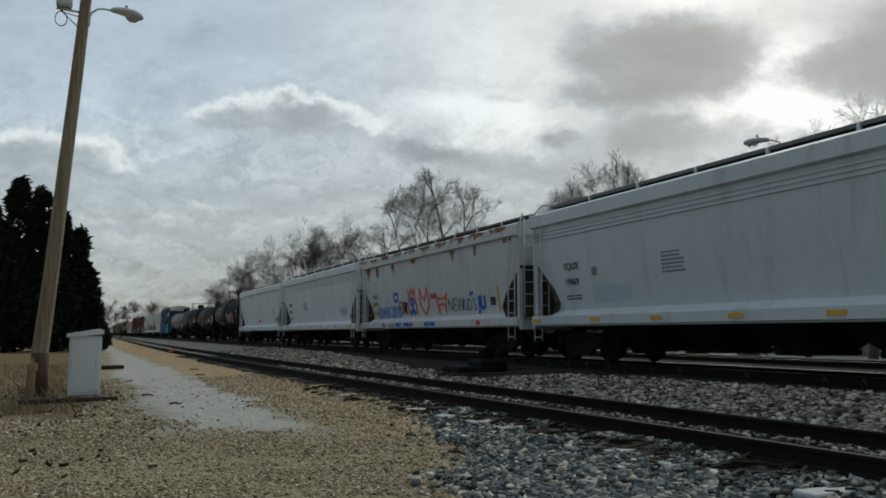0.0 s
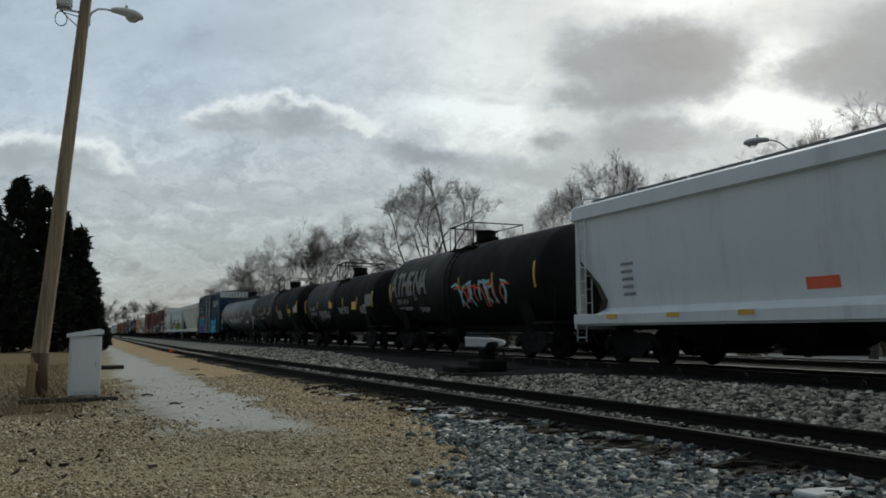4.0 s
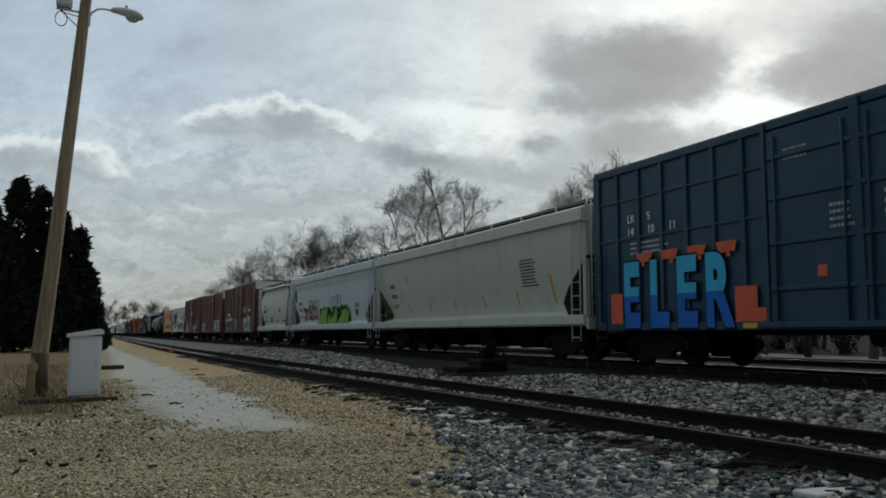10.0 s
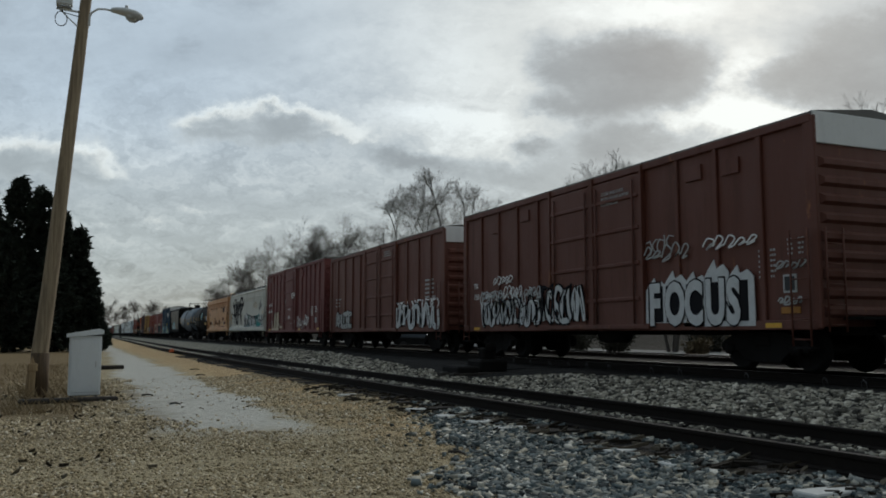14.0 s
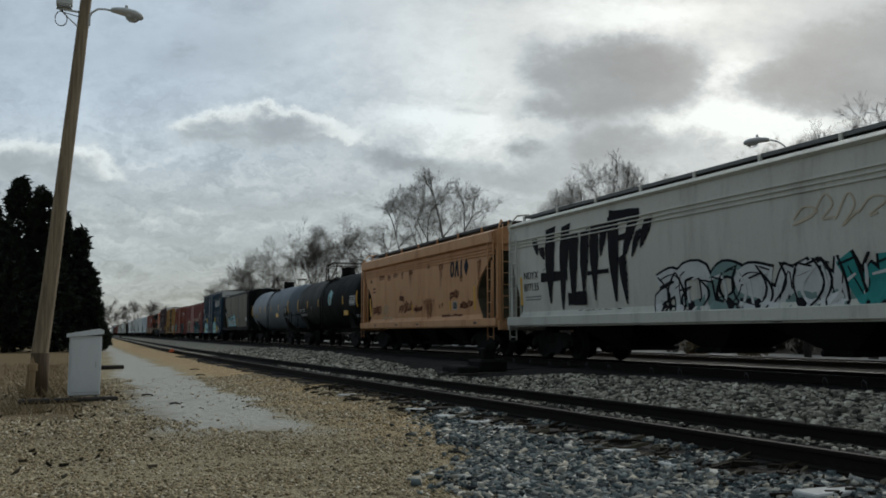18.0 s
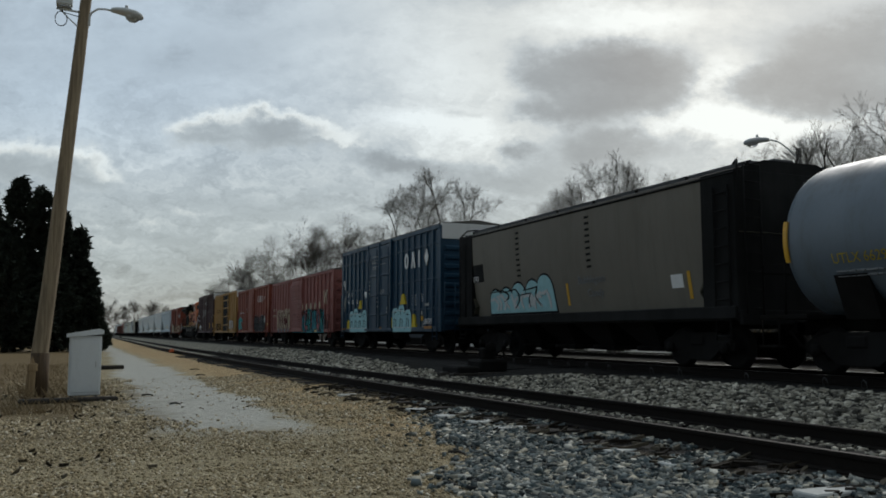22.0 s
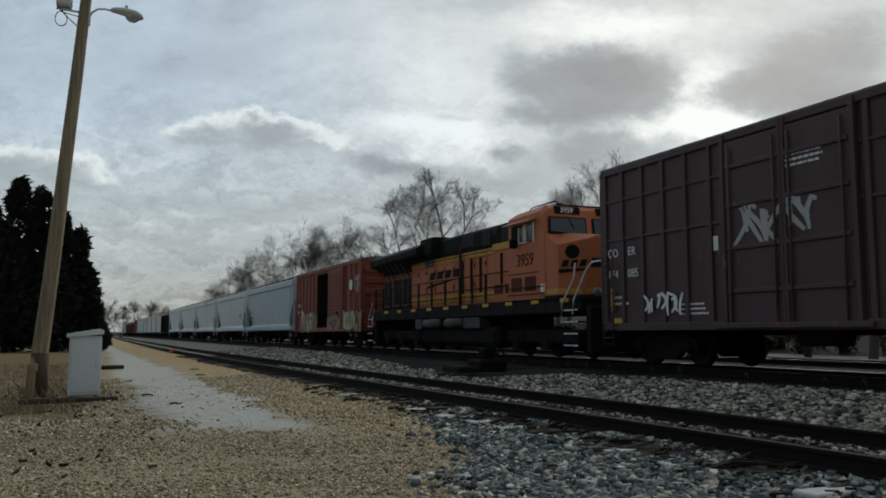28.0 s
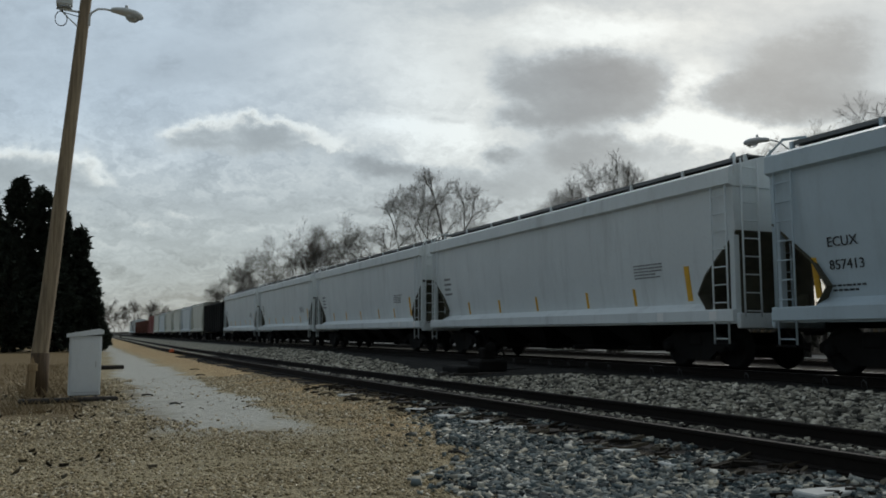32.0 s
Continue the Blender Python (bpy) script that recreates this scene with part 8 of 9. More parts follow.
M["pole_wood"] = wood_material("weathered_pole_wood", (0.36, 0.285, 0.19), (0.16, 0.122, 0.08))
M["raw_wood"] = wood_material("split_raw_wood", (0.50, 0.38, 0.22), (0.28, 0.19, 0.10))
M["old_wood"] = wood_material("black_rotten_wood", (0.05, 0.042, 0.034), (0.02, 0.017, 0.014))
M["foot_wood"] = wood_material("brown_rotten_wood", (0.13, 0.085, 0.045), (0.045, 0.030, 0.018))
M["lamp_grey"] = plain("lamp_housing_grey", (0.58, 0.60, 0.60), 0.5, 0.1)
def lens_material():
    t = Tree("clear_lamp_lens")
    b = t.t.nodes.new("ShaderNodeBsdfPrincipled")
    b.inputs["Base Color"].default_value = (0.85, 0.88, 0.88, 1)
    b.inputs["Roughness"].default_value = 0.12
    b.inputs["Transmission Weight"].default_value = 0.75
    t.t.links.new(b.outputs[0], t.out.inputs[0])
    return t.mat


M["lens"] = lens_material()
M["wire"] = plain("black_cable", (0.02, 0.02, 0.02), 0.6)
M["cabinet"] = paint("white_cabinet_paint", (0.66, 0.70, 0.72), dirty=0.18, rough=0.5)


def cobra_head(parent, m, label, mat="lamp_grey"):
    """A street lamp head: tapering housing and a lens below. It reaches along +x from its neck."""
    s = Shape()
    rings = []
    for x, w, z0, z1 in ((0.0, 0.05, -0.04, 0.05), (0.10, 0.09, -0.05, 0.08), (0.28, 0.14, -0.07, 0.10), (0.50, 0.15, -0.10, 0.08), (0.62, 0.10, -0.10, 0.03), (0.66, 0.03, -0.06, -0.02)):
        rings.append([(x, w * math.cos(a), (z0 + z1) / 2 + (z1 - z0) / 2 * math.sin(a)) for a in [2 * math.pi * k / 14 for k in range(14)]])
    s.loft(rings, True, True, True)
    head = part("lamp_head", s, M[mat], parent, label, m)
    s = Shape()
    rings = []
    for z, r in ((-0.06, 0.125), (-0.12, 0.11), (-0.17, 0.06), (-0.18, 0.01)):
        rings.append([(0.44 + 1.25 * r * math.cos(2 * math.pi * k / 14), r * math.sin(2 * math.pi * k / 14), z) for k in range(14)])
    s.loft(rings, True, True, True)
    part("lens", s, M["lens"], head)
    part("photocell", Shape().tube([(0.30, 0, 0.09), (0.30, 0, 0.16)], 0.035, 8), M["lamp_grey"], head)
    return head


def utility_pole():
    ob = thing("utility_pole", "leaning weathered wooden utility pole with two lamps", "utility pole", pose(-18.64, -0.82, 0))
    pts = [(0.0, -0.02, -0.4), (0, 0.0, 0.9), (0, 0.13, 2.4), (-0.005, 0.29, 4.6), (-0.01, 0.44, 6.6), (-0.015, 0.555, 8.26), (-0.02, 0.66, 9.8)]
    part("pole", Shape().tube(pts, 0.170, 18, 0.098), M["pole_wood"], ob)
    part("rot_band", Shape().tube([(0, 0.0, 0.0), (0, 0.005, 0.86)], 0.176, 18, 0.172), M["foot_wood"], ob, "dark rotten foot")
    s = Shape()
    s.add([(0.12, -0.23, 0.02), (0.17, -0.15, 0.02), (0.16, -0.14, 0.62), (0.12, -0.20, 0.66), (0.08, -0.25, 0.02), (0.1, -0.2, 0.60)], [(0, 1, 2, 3), (0, 3, 5, 4), (2, 1, 4, 5), (3, 2, 5), (0, 4, 1)])
    s.box(0.10, -0.20, 0.50, 0.19, -0.02, 0.66, 0.015)
    s.loft([[(0.15 + d, y, z) for y, z in ((-0.17, 0.0), (-0.06, 0.0), (-0.05, 0.62), (-0.12, 0.80), (-0.16, 0.70))] for d in (0.0, 0.03)])
    part("splinter", s, M["raw_wood"], ob, "pale split wood splinter")
    # lamp arm towards the track
    arm = [(0.02, 0.62, 7.86), (0.02, 0.68, 7.99), (0.02, 0.80, 8.085), (0.02, 0.95, 8.10), (0.02, 1.08, 8.09)]
    part("lamp_arm", Shape().tube(arm, 0.022, 8), M["lamp_grey"], ob)
    cobra_head(ob, pose(0.02, 1.05, 8.10, 0, 3, 90), "grey cobra head street lamp")
    part("arm_plate", Shape().box(-0.03, 0.55, 7.70, 0.05, 0.66, 7.95, 0.01), M["lamp_grey"], ob)
    # floodlight on the other side
    part("bracket", Shape().tube([(0.02, 0.50, 7.96), (0.02, 0.30, 7.965), (0.02, 0.0, 7.98)], 0.022, 6).tube([(0.02, 0.48, 7.58), (0.02, 0.24, 7.80), (0.02, 0.06, 7.97)], 0.014, 6), M["lamp_grey"], ob)
    fl = part("floodlight", Shape().box(-0.10, -0.01, 8.04, 0.14, 0.30, 8.36, 0.03), M["lamp_grey"], ob, "grey box floodlight")
    part("lens", Shape().box(-0.09, 0.0, 8.00, 0.13, 0.29, 8.045, 0.01), M["lens"], fl)
    loop = [(0.03, 0.05 + 0.14 * math.sin(a) + 0.05 * k / 8, 7.78 + 0.17 * math.cos(a)) for k, a in enumerate([0.5 + 5.2 * i / 14 for i in range(15)])]
    part("cable", Shape().tube([(0.03, 0.10, 7.98)] + loop + [(0.03, 0.45, 7.85)], 0.010, 5), M["wire"], ob)
    return ob


utility_pole()


def cabinet():
    ob = thing("utility_cabinet", "white metal utility cabinet with sloping lid beside the pole", "cabinet", pose(-17.25, 0.0, 0.0, 0, 0, 2))
    part("body", Shape().box(-0.22, -0.265, 0.10, 0.24, 0.285, 1.20, 0.015), M["cabinet"], ob)
    part("door", Shape().box(0.24, -0.235, 0.16, 0.256, 0.255, 1.14, 0.006), M["cabinet"], ob)
    s = Shape()
    ring = lambda x: [(x, -0.32, 1.175), (x, 0.315, 1.235), (x, 0.315, 1.30), (x, 0.24, 1.335), (x, -0.32, 1.24)]
    s.loft([ring(-0.27), ring(0.29)])
    part("lid", s, M["cabinet"], ob)
    for y in (-0.22, 0.18):
        part("foot", Shape().box(-0.18, y, 0.0, 0.20, y + 0.06, 0.11), M["steel_dark"], ob)
    part("latch", Shape().box(0.255, 0.18, 0.62, 0.275, 0.21, 0.74, 0.005), M["lamp_grey"], ob)
    return ob


cabinet()
solid("timber", Shape().box(-0.12, -0.9, 0.0, 0.12, 0.75, 0.09, 0.03), M["old_wood"], "black rotten timber lying in dry grass", "timber", pose(-16.75, -0.15, 0.0, 0, 0, 8), "loose timbers")
solid("timber", Shape().box(-0.10, -0.55, 0.0, 0.10, 0.55, 0.14, 0.03), M["old_wood"], "black rotten timber on pale gravel", "timber", pose(-31.5, 0.75, 0.0, 0, 0, 20), "loose timbers")
for x, y, a, ln in ((-15.6, 1.5, 60, 0.10), (-18.1, 1.2, 75, 0.11), (-8.1, 3.6, 20, 0.12), (-26.0, 3.2, 70, 0.14), (-30, 3.5, 70, 0.16)):
    solid("stick", Shape().tube([(-ln, 0, 0.012), (0, 0.03, 0.03), (ln, 0, 0.012)], 0.022, 6, 0.012), M["old_wood"], "short dark stick lying on gravel", "stick", pose(x, y, ground_z(x, y), 0, 0, a), "sticks")
solid("derail_marker", Shape().box(-0.16, -0.10, 0.0, 0.16, 0.10, 0.20, 0.03).box(-0.04, -0.16, 0.0, 0.04, 0.16, 0.1, 0.02), plain("orange_marker_paint", (0.62, 0.13, 0.04), 0.5), "small orange derail marker on the siding rail", "track marker", pose(-50.8, 4.62, 0.16))

# ---- switch stand between the tracks ----


def switch_stand():
    ob = thing("switch_stand", "low black switch machine between the tracks", "switch stand", pose(-20.0, 9.75, 0.16))
    blk = M["steel_dark"]
    part("head_block", Shape().box(-0.16, -1.35, -0.04, 0.16, 0.9, 0.10, 0.02), M["old_wood"], ob)
    part("head_block", Shape().box(0.5, -1.3, -0.04, 0.8, 0.9, 0.10, 0.02), M["old_wood"], ob)
    part("motor_case", Shape().box(-0.30, -1.15, 0.08, 0.75, -0.55, 0.26, 0.04), blk, ob)
    part("gear_case", Shape().box(-0.25, -0.45, 0.08, 0.55, 0.35, 0.42, 0.06), blk, ob)
    part("stand", Shape().box(-0.12, -0.20, 0.40, 0.22, 0.18, 0.72, 0.05), blk, ob)
    part("hand_lever", Shape().tube([(0.05, 0.2, 0.5), (0.05, 0.42, 0.66), (0.05, 0.50, 0.5)], 0.025, 6), blk, ob)
    part("target", Shape().lathe_x([(0.22, 0.02), (0.22, 0.15), (0.26, 0.15), (0.26, 0.02)], 0.0, 0.72, 12), blk, ob)
    part("throw_rod", Shape().tube([(0.1, 0.3, 0.12), (0.1, 2.8, 0.16)], 0.03, 6), blk, ob)
    return ob


switch_stand()


def spike_plate(x):
    return solid("rail_anchor", Shape().tube([(-0.05, 0, 0.02), (-0.05, -0.02, 0.12), (0, -0.03, 0.16), (0.05, -0.02, 0.12), (0.05, 0, 0.02)], 0.010, 5), M["steel_grey"], "bent steel rail anchor beside the main rail", "rail anchor", pose(x, 11.95, 0.32), "rail anchors")


for x in (-11.0, -12.9, -14.9, -15.9, -17.6, -18.6, -19.5, -20.5, -21.6, -22.6, -10.2):
    spike_plate(x)

# ---- far lamp behind the train ----


M["lamp_pale"] = plain("pale_grey_lamp_housing", (0.62, 0.64, 0.65), 0.45, 0, 0.15)


def street_lamp():
    ob = thing("street_lamp", "dark wooden pole with cobra head lamp behind the tracks", "street lamp", pose(-34.45, 36.22, -0.1))
    part("pole", Shape().tube([(0, 0, -0.3), (0, 0, 6.0), (-0.03, -0.02, 11.6)], 0.19, 12, 0.15), M["old_wood"], ob)
    part("lamp_arm", Shape().tube([(0.0, -0.05, 11.0), (-0.35, -0.40, 11.6), (-0.7, -0.75, 12.05), (-0.95, -1.0, 12.2), (-1.1, -1.15, 12.22)], 0.045, 8), M["lamp_grey"], ob)
    m = pose(-1.05, -1.10, 12.22, 0, 0, -133.5) @ Matrix.Scale(2.1, 4)
    cobra_head(ob, m, "pale grey cobra head street lamp", "lamp_pale")
    return ob


street_lamp()


# ---- parked car seen under the train ----
def parked_car(x, y, turn, label, body):
    ob = thing("parked_car", label, "car", pose(x, y, ground_z(x, y), 0, 0, turn), "parked cars")
    s = Shape()
    rings = []
    for px, z0, z1, w in ((-2.2, 0.45, 0.85, 0.75), (-2.1, 0.3, 0.95, 0.86), (-1.0, 0.25, 0.98, 0.90), (1.1, 0.25, 0.92, 0.90), (2.0, 0.3, 0.75, 0.84), (2.2, 0.4, 0.62, 0.72)):
        rings.append([(px, -w, z0), (px, -w, z1 - 0.08), (px, -w + 0.08, z1), (px, w - 0.08, z1), (px, w, z1 - 0.08), (px, w, z0)])
    s.loft(rings, True, True, False)
    part("body", s, body, ob)
    s = Shape()
    s.loft([[(-1.75, -0.8, 0.95), (1.0, -0.8, 0.92), (1.0, 0.8, 0.92), (-1.75, 0.8, 0.95)], [(-1.2, -0.62, 1.42), (0.25, -0.62, 1.42), (0.25, 0.62, 1.42), (-1.2, 0.62, 1.42)]])
    part("glasshouse", s, M["glass_dark"], ob)
    part("roof", Shape().box(-1.22, -0.63, 1.41, 0.27, 0.63, 1.46, 0.02), body, ob)
    for px in (-1.35, 1.35):
        for sy in (-1, 1):
            w = part("wheel", Shape().loft([[(px + 0.32 * math.cos(2 * math.pi * k / 16), sy * yy, 0.32 + 0.32 * math.sin(2 * math.pi * k / 16)) for k in range(16)] for yy in (0.70, 0.91)]), M["wire"], ob)
    return ob


parked_car(-62.8, 29.9, 62, "white parked car on the road behind the tracks", M["white_paint"])
parked_car(-66.5, 26.2, 62, "dark parked car on the road behind the tracks", M["loco_black"])
track("rear_track", "second main track of worn rails behind the train", [(-900, 19.75), (-200, 19.75), (-60, 19.75), (10, 19.75), (60, 19.75), (600, 19.75)], RAIL_Z, [-50 + 0.55 * i for i in range(80)], 2.6)

# ---- bare trees ----
M["bark"] = plain("grey_brown_bark", (0.075, 0.066, 0.056), 0.95, 0, 0.4, 6)
M["bark_mid"] = plain("brown_twig_bark", (0.12, 0.108, 0.092), 0.95, 0, 0.3, 6)
M["bark_pale"] = plain("pale_twig_bark", (0.32, 0.305, 0.28), 0.95, 0, 0.3, 6)


def bare_tree(x, y, height, width, seed, label, stems=1, fork=0.24, limbs=6, spread=0.95, twig_mat="bark_mid", thin=0.008, depth=6, rise=0.02, reach=0.25, tuft=4):
    """A winter tree: stems fork into limbs, which split again and again until they reach an uneven domed crown."""
    rng = random.Random(seed)
    ob = thing("bare_tree", label, "tree", pose(x, y, ground_z(x, y) - 0.1), "bare trees")
    low = height * fork * 0.75
    mid = low + (height - low) * 0.42
    f1, f2 = rng.uniform(0, 6), rng.uniform(0, 6)
    trunk, frame_, fine = Shape(), Shape(), Shape()

    def outside(p):
        a = math.atan2(p.y, p.x)
        lump = 1 + 0.09 * math.sin(3 * a + f1 + 0.5 * p.z) + 0.07 * math.sin(5 * a + f2 - 0.8 * p.z)
        v = (p.z - mid) / (height - mid) if p.z > mid else (mid - p.z) / (mid - low + 1.0)
        return ((p.x ** 2 + p.y ** 2) / (width / 2) ** 2 + v * v) ** 0.5 > lump

    def away(d, angle):
        side = d.orthogonal().normalized()
        side.rotate(Matrix.Rotation(rng.uniform(0, 2 * math.pi), 3, d))
        return (d * math.cos(angle) + side * math.sin(angle)).normalized()

    def branch(p, d, length, r, level):
        k = 3 if level > 1 else 2
        pts = [p]
        for i in range(k):
            d = (d + Vector((rng.gauss(0, 0.09), rng.gauss(0, 0.09), rng.gauss(rise, 0.08)))).normalized()
            p = p + d * length / k
            pts.append(p)
            if 0 < level < depth - 1 and i < k - 1 and rng.random() < 0.85:
                branch(p, away(d, rng.uniform(0.55, 1.0)), length * rng.uniform(0.5, 0.75), max(thin, r * 0.5), max(0, level - 2))
            if outside(p):
                level = min(level, 0)
                break
        end = max(thin * 0.7, r * 0.72)
        (frame_ if r > 0.026 else fine).tube(pts, r, 5 if r > 0.03 else 3, end, False)
        if level > 0:
            a = rng.uniform(0.25, 0.45)
            for angle, f in ((a, 0.80), (a + rng.uniform(0.05, 0.3), 0.70)):
                branch(p, away(d, angle), length * f * rng.uniform(0.85, 1.1), max(thin, end * (0.92 if f > 0.75 else 0.80)), level - 1)
        else:
            for i in range(tuft):
                o = pts[-1 - (i % 2)]
                way = away(d, rng.uniform(0.2, 0.9))
                q = o + way * rng.uniform(0.35, 0.8)
                fine.tube([o, q], end, 3, end * 0.6, False)
                fine.tube([o.lerp(q, 0.5), o.lerp(q, 0.5) + away(way, 0.6) * 0.35], end * 0.8, 3, end * 0.5, False)

    girth = height * (0.019 if stems == 1 else 0.011)
    for i in range(stems):
        a0 = 2 * math.pi * (i + rng.uniform(-0.2, 0.2)) / stems
        lean = (0.02 if stems == 1 else 0.10 * spread) * height
        pts = []
        for k in range(5):
            u = k / 4
            pts.append(Vector(((0.25 * (stems > 1) + lean * u) * math.cos(a0) + rng.gauss(0, 0.03), (0.25 * (stems > 1) + lean * u) * math.sin(a0) + rng.gauss(0, 0.03), height * fork * u)))
        trunk.tube(pts, girth, 9, girth * 0.8, False)
        for k in range(limbs):
            tilt = spread * (0.12 + 0.88 * ((k + rng.uniform(0.2, 0.8)) / limbs)) if limbs > 1 else 0.1
            a = a0 + 2.4 * k + rng.uniform(-0.4, 0.4)
            d = Vector((math.sin(tilt) * math.cos(a), math.sin(tilt) * math.sin(a), math.cos(tilt)))
            start = pts[-1].lerp(pts[-2], rng.uniform(0, 0.9))
            branch(start, d, height * reach * rng.uniform(0.85, 1.15), girth * rng.uniform(0.42, 0.62), depth)
    for sh, nm, mt in ((trunk, "trunk", M["bark"]), (frame_, "limb_frame", M["bark"]), (fine, "crown", M[twig_mat])):
        part(nm, sh, mt, ob)
    return ob


bare_tree(-69.2, 28.9, 14.9, 15.4, 11, "large bare tree with wide rounded crown", 1, 0.21, 10, 1.5, "bark_pale", 0.0052, 7, 0.010, 0.28, 7)
bare_tree(-76.1, 24.8, 11.0, 8.5, 12, "bare tree with tangled twigs", 2, 0.22, 4, 1.1)
bare_tree(-81.8, 23.1, 12.8, 6.5, 13, "tall bare tree with upright limbs", 3, 0.24, 3, 0.9, rise=0.03, tuft=3)
bare_tree(-82.7, 19.6, 12.1, 8.0, 14, "bare tree with dense brown twigs", 2, 0.22, 5, 1.15)
bare_tree(-80.0, 21.3, 10.5, 7.0, 24, "bare tree with dense brown twigs", 2, 0.22, 5, 1.15)
bare_tree(-88.5, 16.5, 9.4, 8.0, 15, "low bare tree with spreading twigs", 2, 0.20, 5, 1.25)
bare_tree(-92.0, 15.0, 7.0, 6.5, 25, "low bare tree with spreading twigs", 2, 0.20, 4, 1.25)
bare_tree(-51.1, 35.1, 13.6, 7.0, 16, "bare tree with many upright stems", 5, 0.34, 2, 0.6, "bark_pale", 0.006, rise=0.06)
bare_tree(-53.0, 32.4, 11.6, 5.0, 26, "bare tree with many upright stems", 3, 0.34, 3, 0.6, "bark_pale", 0.006, rise=0.06)
bare_tree(-48.4, 38.2, 12.0, 5.5, 27, "bare tree with many upright stems", 3, 0.34, 3, 0.6, "bark_pale", 0.006, rise=0.06)
bare_tree(-39.8, 38.0, 12.3, 7.0, 17, "bare tree beside the far street lamp", 2, 0.28, 4, 0.9, "bark_pale", 0.006)
bare_tree(-40.8, 44.0, 14.0, 8.0, 18, "bare tree beside the far street lamp", 2, 0.28, 4, 0.9, "bark_pale", 0.006)
bare_tree(-34.5, 42.5, 13.0, 8.0, 28, "bare tree with drooping twigs", 2, 0.28, 4, 0.95, "bark_pale", 0.006)
bare_tree(-30.8, 36.8, 13.2, 8.0, 19, "bare tree close behind the road", 1, 0.28, 6, 1.0, "bark_pale", 0.006)
for i, (x, y, hgt) in enumerate(((-236, 4.0, 8.5), (-240, 6.0, 10.0), (-246, 9.0, 8.0), (-240, 12.5, 10.5), (-238, 15.5, 11.0), (-243, 18.5, 9.5), (-250, 22, 8.0), (-230, 19.5, 7.0), (-225, 1.5, 9))):
    bare_tree(x, y, hgt, 8.0, 40 + i, "distant bare tree beyond the track", 3, 0.22, 2, 0.9, "bark", 0.03, 4)

# ---- evergreens and bushes ----
M["cedar"] = plain("dark_cedar_foliage", (0.014, 0.022, 0.013), 0.9, 0, 0.5, 3)
M["brush"] = plain("dry_brush_leaves", (0.115, 0.085, 0.045), 0.95, 0, 0.4, 4)
M["dark_brush"] = plain("dark_winter_brush", (0.035, 0.034, 0.022), 0.95, 0, 0.4, 4)


def leaf_mesh(points, size, rng, droop=0.4):
    """Many small folded sprays at points (place, outward way)."""
    s = Shape()
    for p, out in points:
        a = Vector((rng.gauss(0, 1), rng.gauss(0, 1), rng.gauss(0, 1)))
        d = (out + a * 0.45 - Vector((0, 0, droop * rng.random()))).normalized()
        side = d.cross(Vector((rng.gauss(0, 1), rng.gauss(0, 1), rng.gauss(0, 1)))).normalized()
        k = size * rng.uniform(0.6, 1.5)
        up = d.cross(side) * 0.18 * k
        s.add([p - d * 0.3 * k, p + side * 0.30 * k + up, p + d * k, p - side * 0.30 * k + up], [(0, 1, 2), (0, 2, 3)])
    return s


def evergreen(x, y, height, base, seed):
    rng = random.Random(seed)
    ob = thing("evergreen_tree", "dark conical cedar with ragged dense foliage", "tree", pose(x, y, ground_z(x, y)), "evergreens")
    part("trunk", Shape().tube([(0, 0, -0.1), (0, 0, height * 0.9)], 0.22, 8, 0.03), M["bark"], ob)
    pts = []
    boughs = Shape()
    for i in range(190):
        u = rng.random()
        z = height * (0.015 + 0.97 * u)
        reach = base * (1 - u) ** 0.72 * rng.choice((rng.uniform(0.62, 0.9), rng.uniform(0.9, 1.12))) + 0.10
        a = rng.uniform(0, 2 * math.pi)
        out = Vector((math.cos(a), math.sin(a), 0.30))
        tip = Vector((0, 0, z)) + out * reach
        boughs.tube([(0, 0, z), Vector((0, 0, z)) + out * reach * 0.6 - Vector((0, 0, 0.05)), tip], 0.035, 4, 0.008)
        for k in range(40):
            w = rng.random() ** 0.5
            loose = 0.26 * (1.15 - w)
            p = Vector((0, 0, z)).lerp(tip, w) + Vector((rng.gauss(0, loose), rng.gauss(0, loose), rng.gauss(0, 0.12) - 0.10 * w * (1 - w)))
            pts.append((p, out))
    part("bough_frame", boughs, M["bark"], ob)
    part("crown", leaf_mesh(pts, 0.30, rng), M["cedar"], ob)
    return ob


for i, (x, y, hgt, b) in enumerate(((-65.0, -9.2, 11.0, 3.2), (-64.5, -6.6, 11.3, 3.0), (-64.0, -4.53, 11.9, 2.9), (-64.0, -3.1, 11.4, 2.5), (-64.0, -1.85, 9.8, 2.3), (-64.0, -0.65, 8.6, 1.8), (-64.0, -0.05, 6.0, 1.45), (-63.6, 0.25, 3.6, 1.2),
                                    (-62.8, -7.6, 7.4, 3.0), (-62.6, -4.9, 7.6, 2.8), (-62.6, -2.2, 6.4, 2.5), (-66.0, -12.5, 10.5, 3.4))):
    evergreen(x, y, hgt, b, 60 + i)


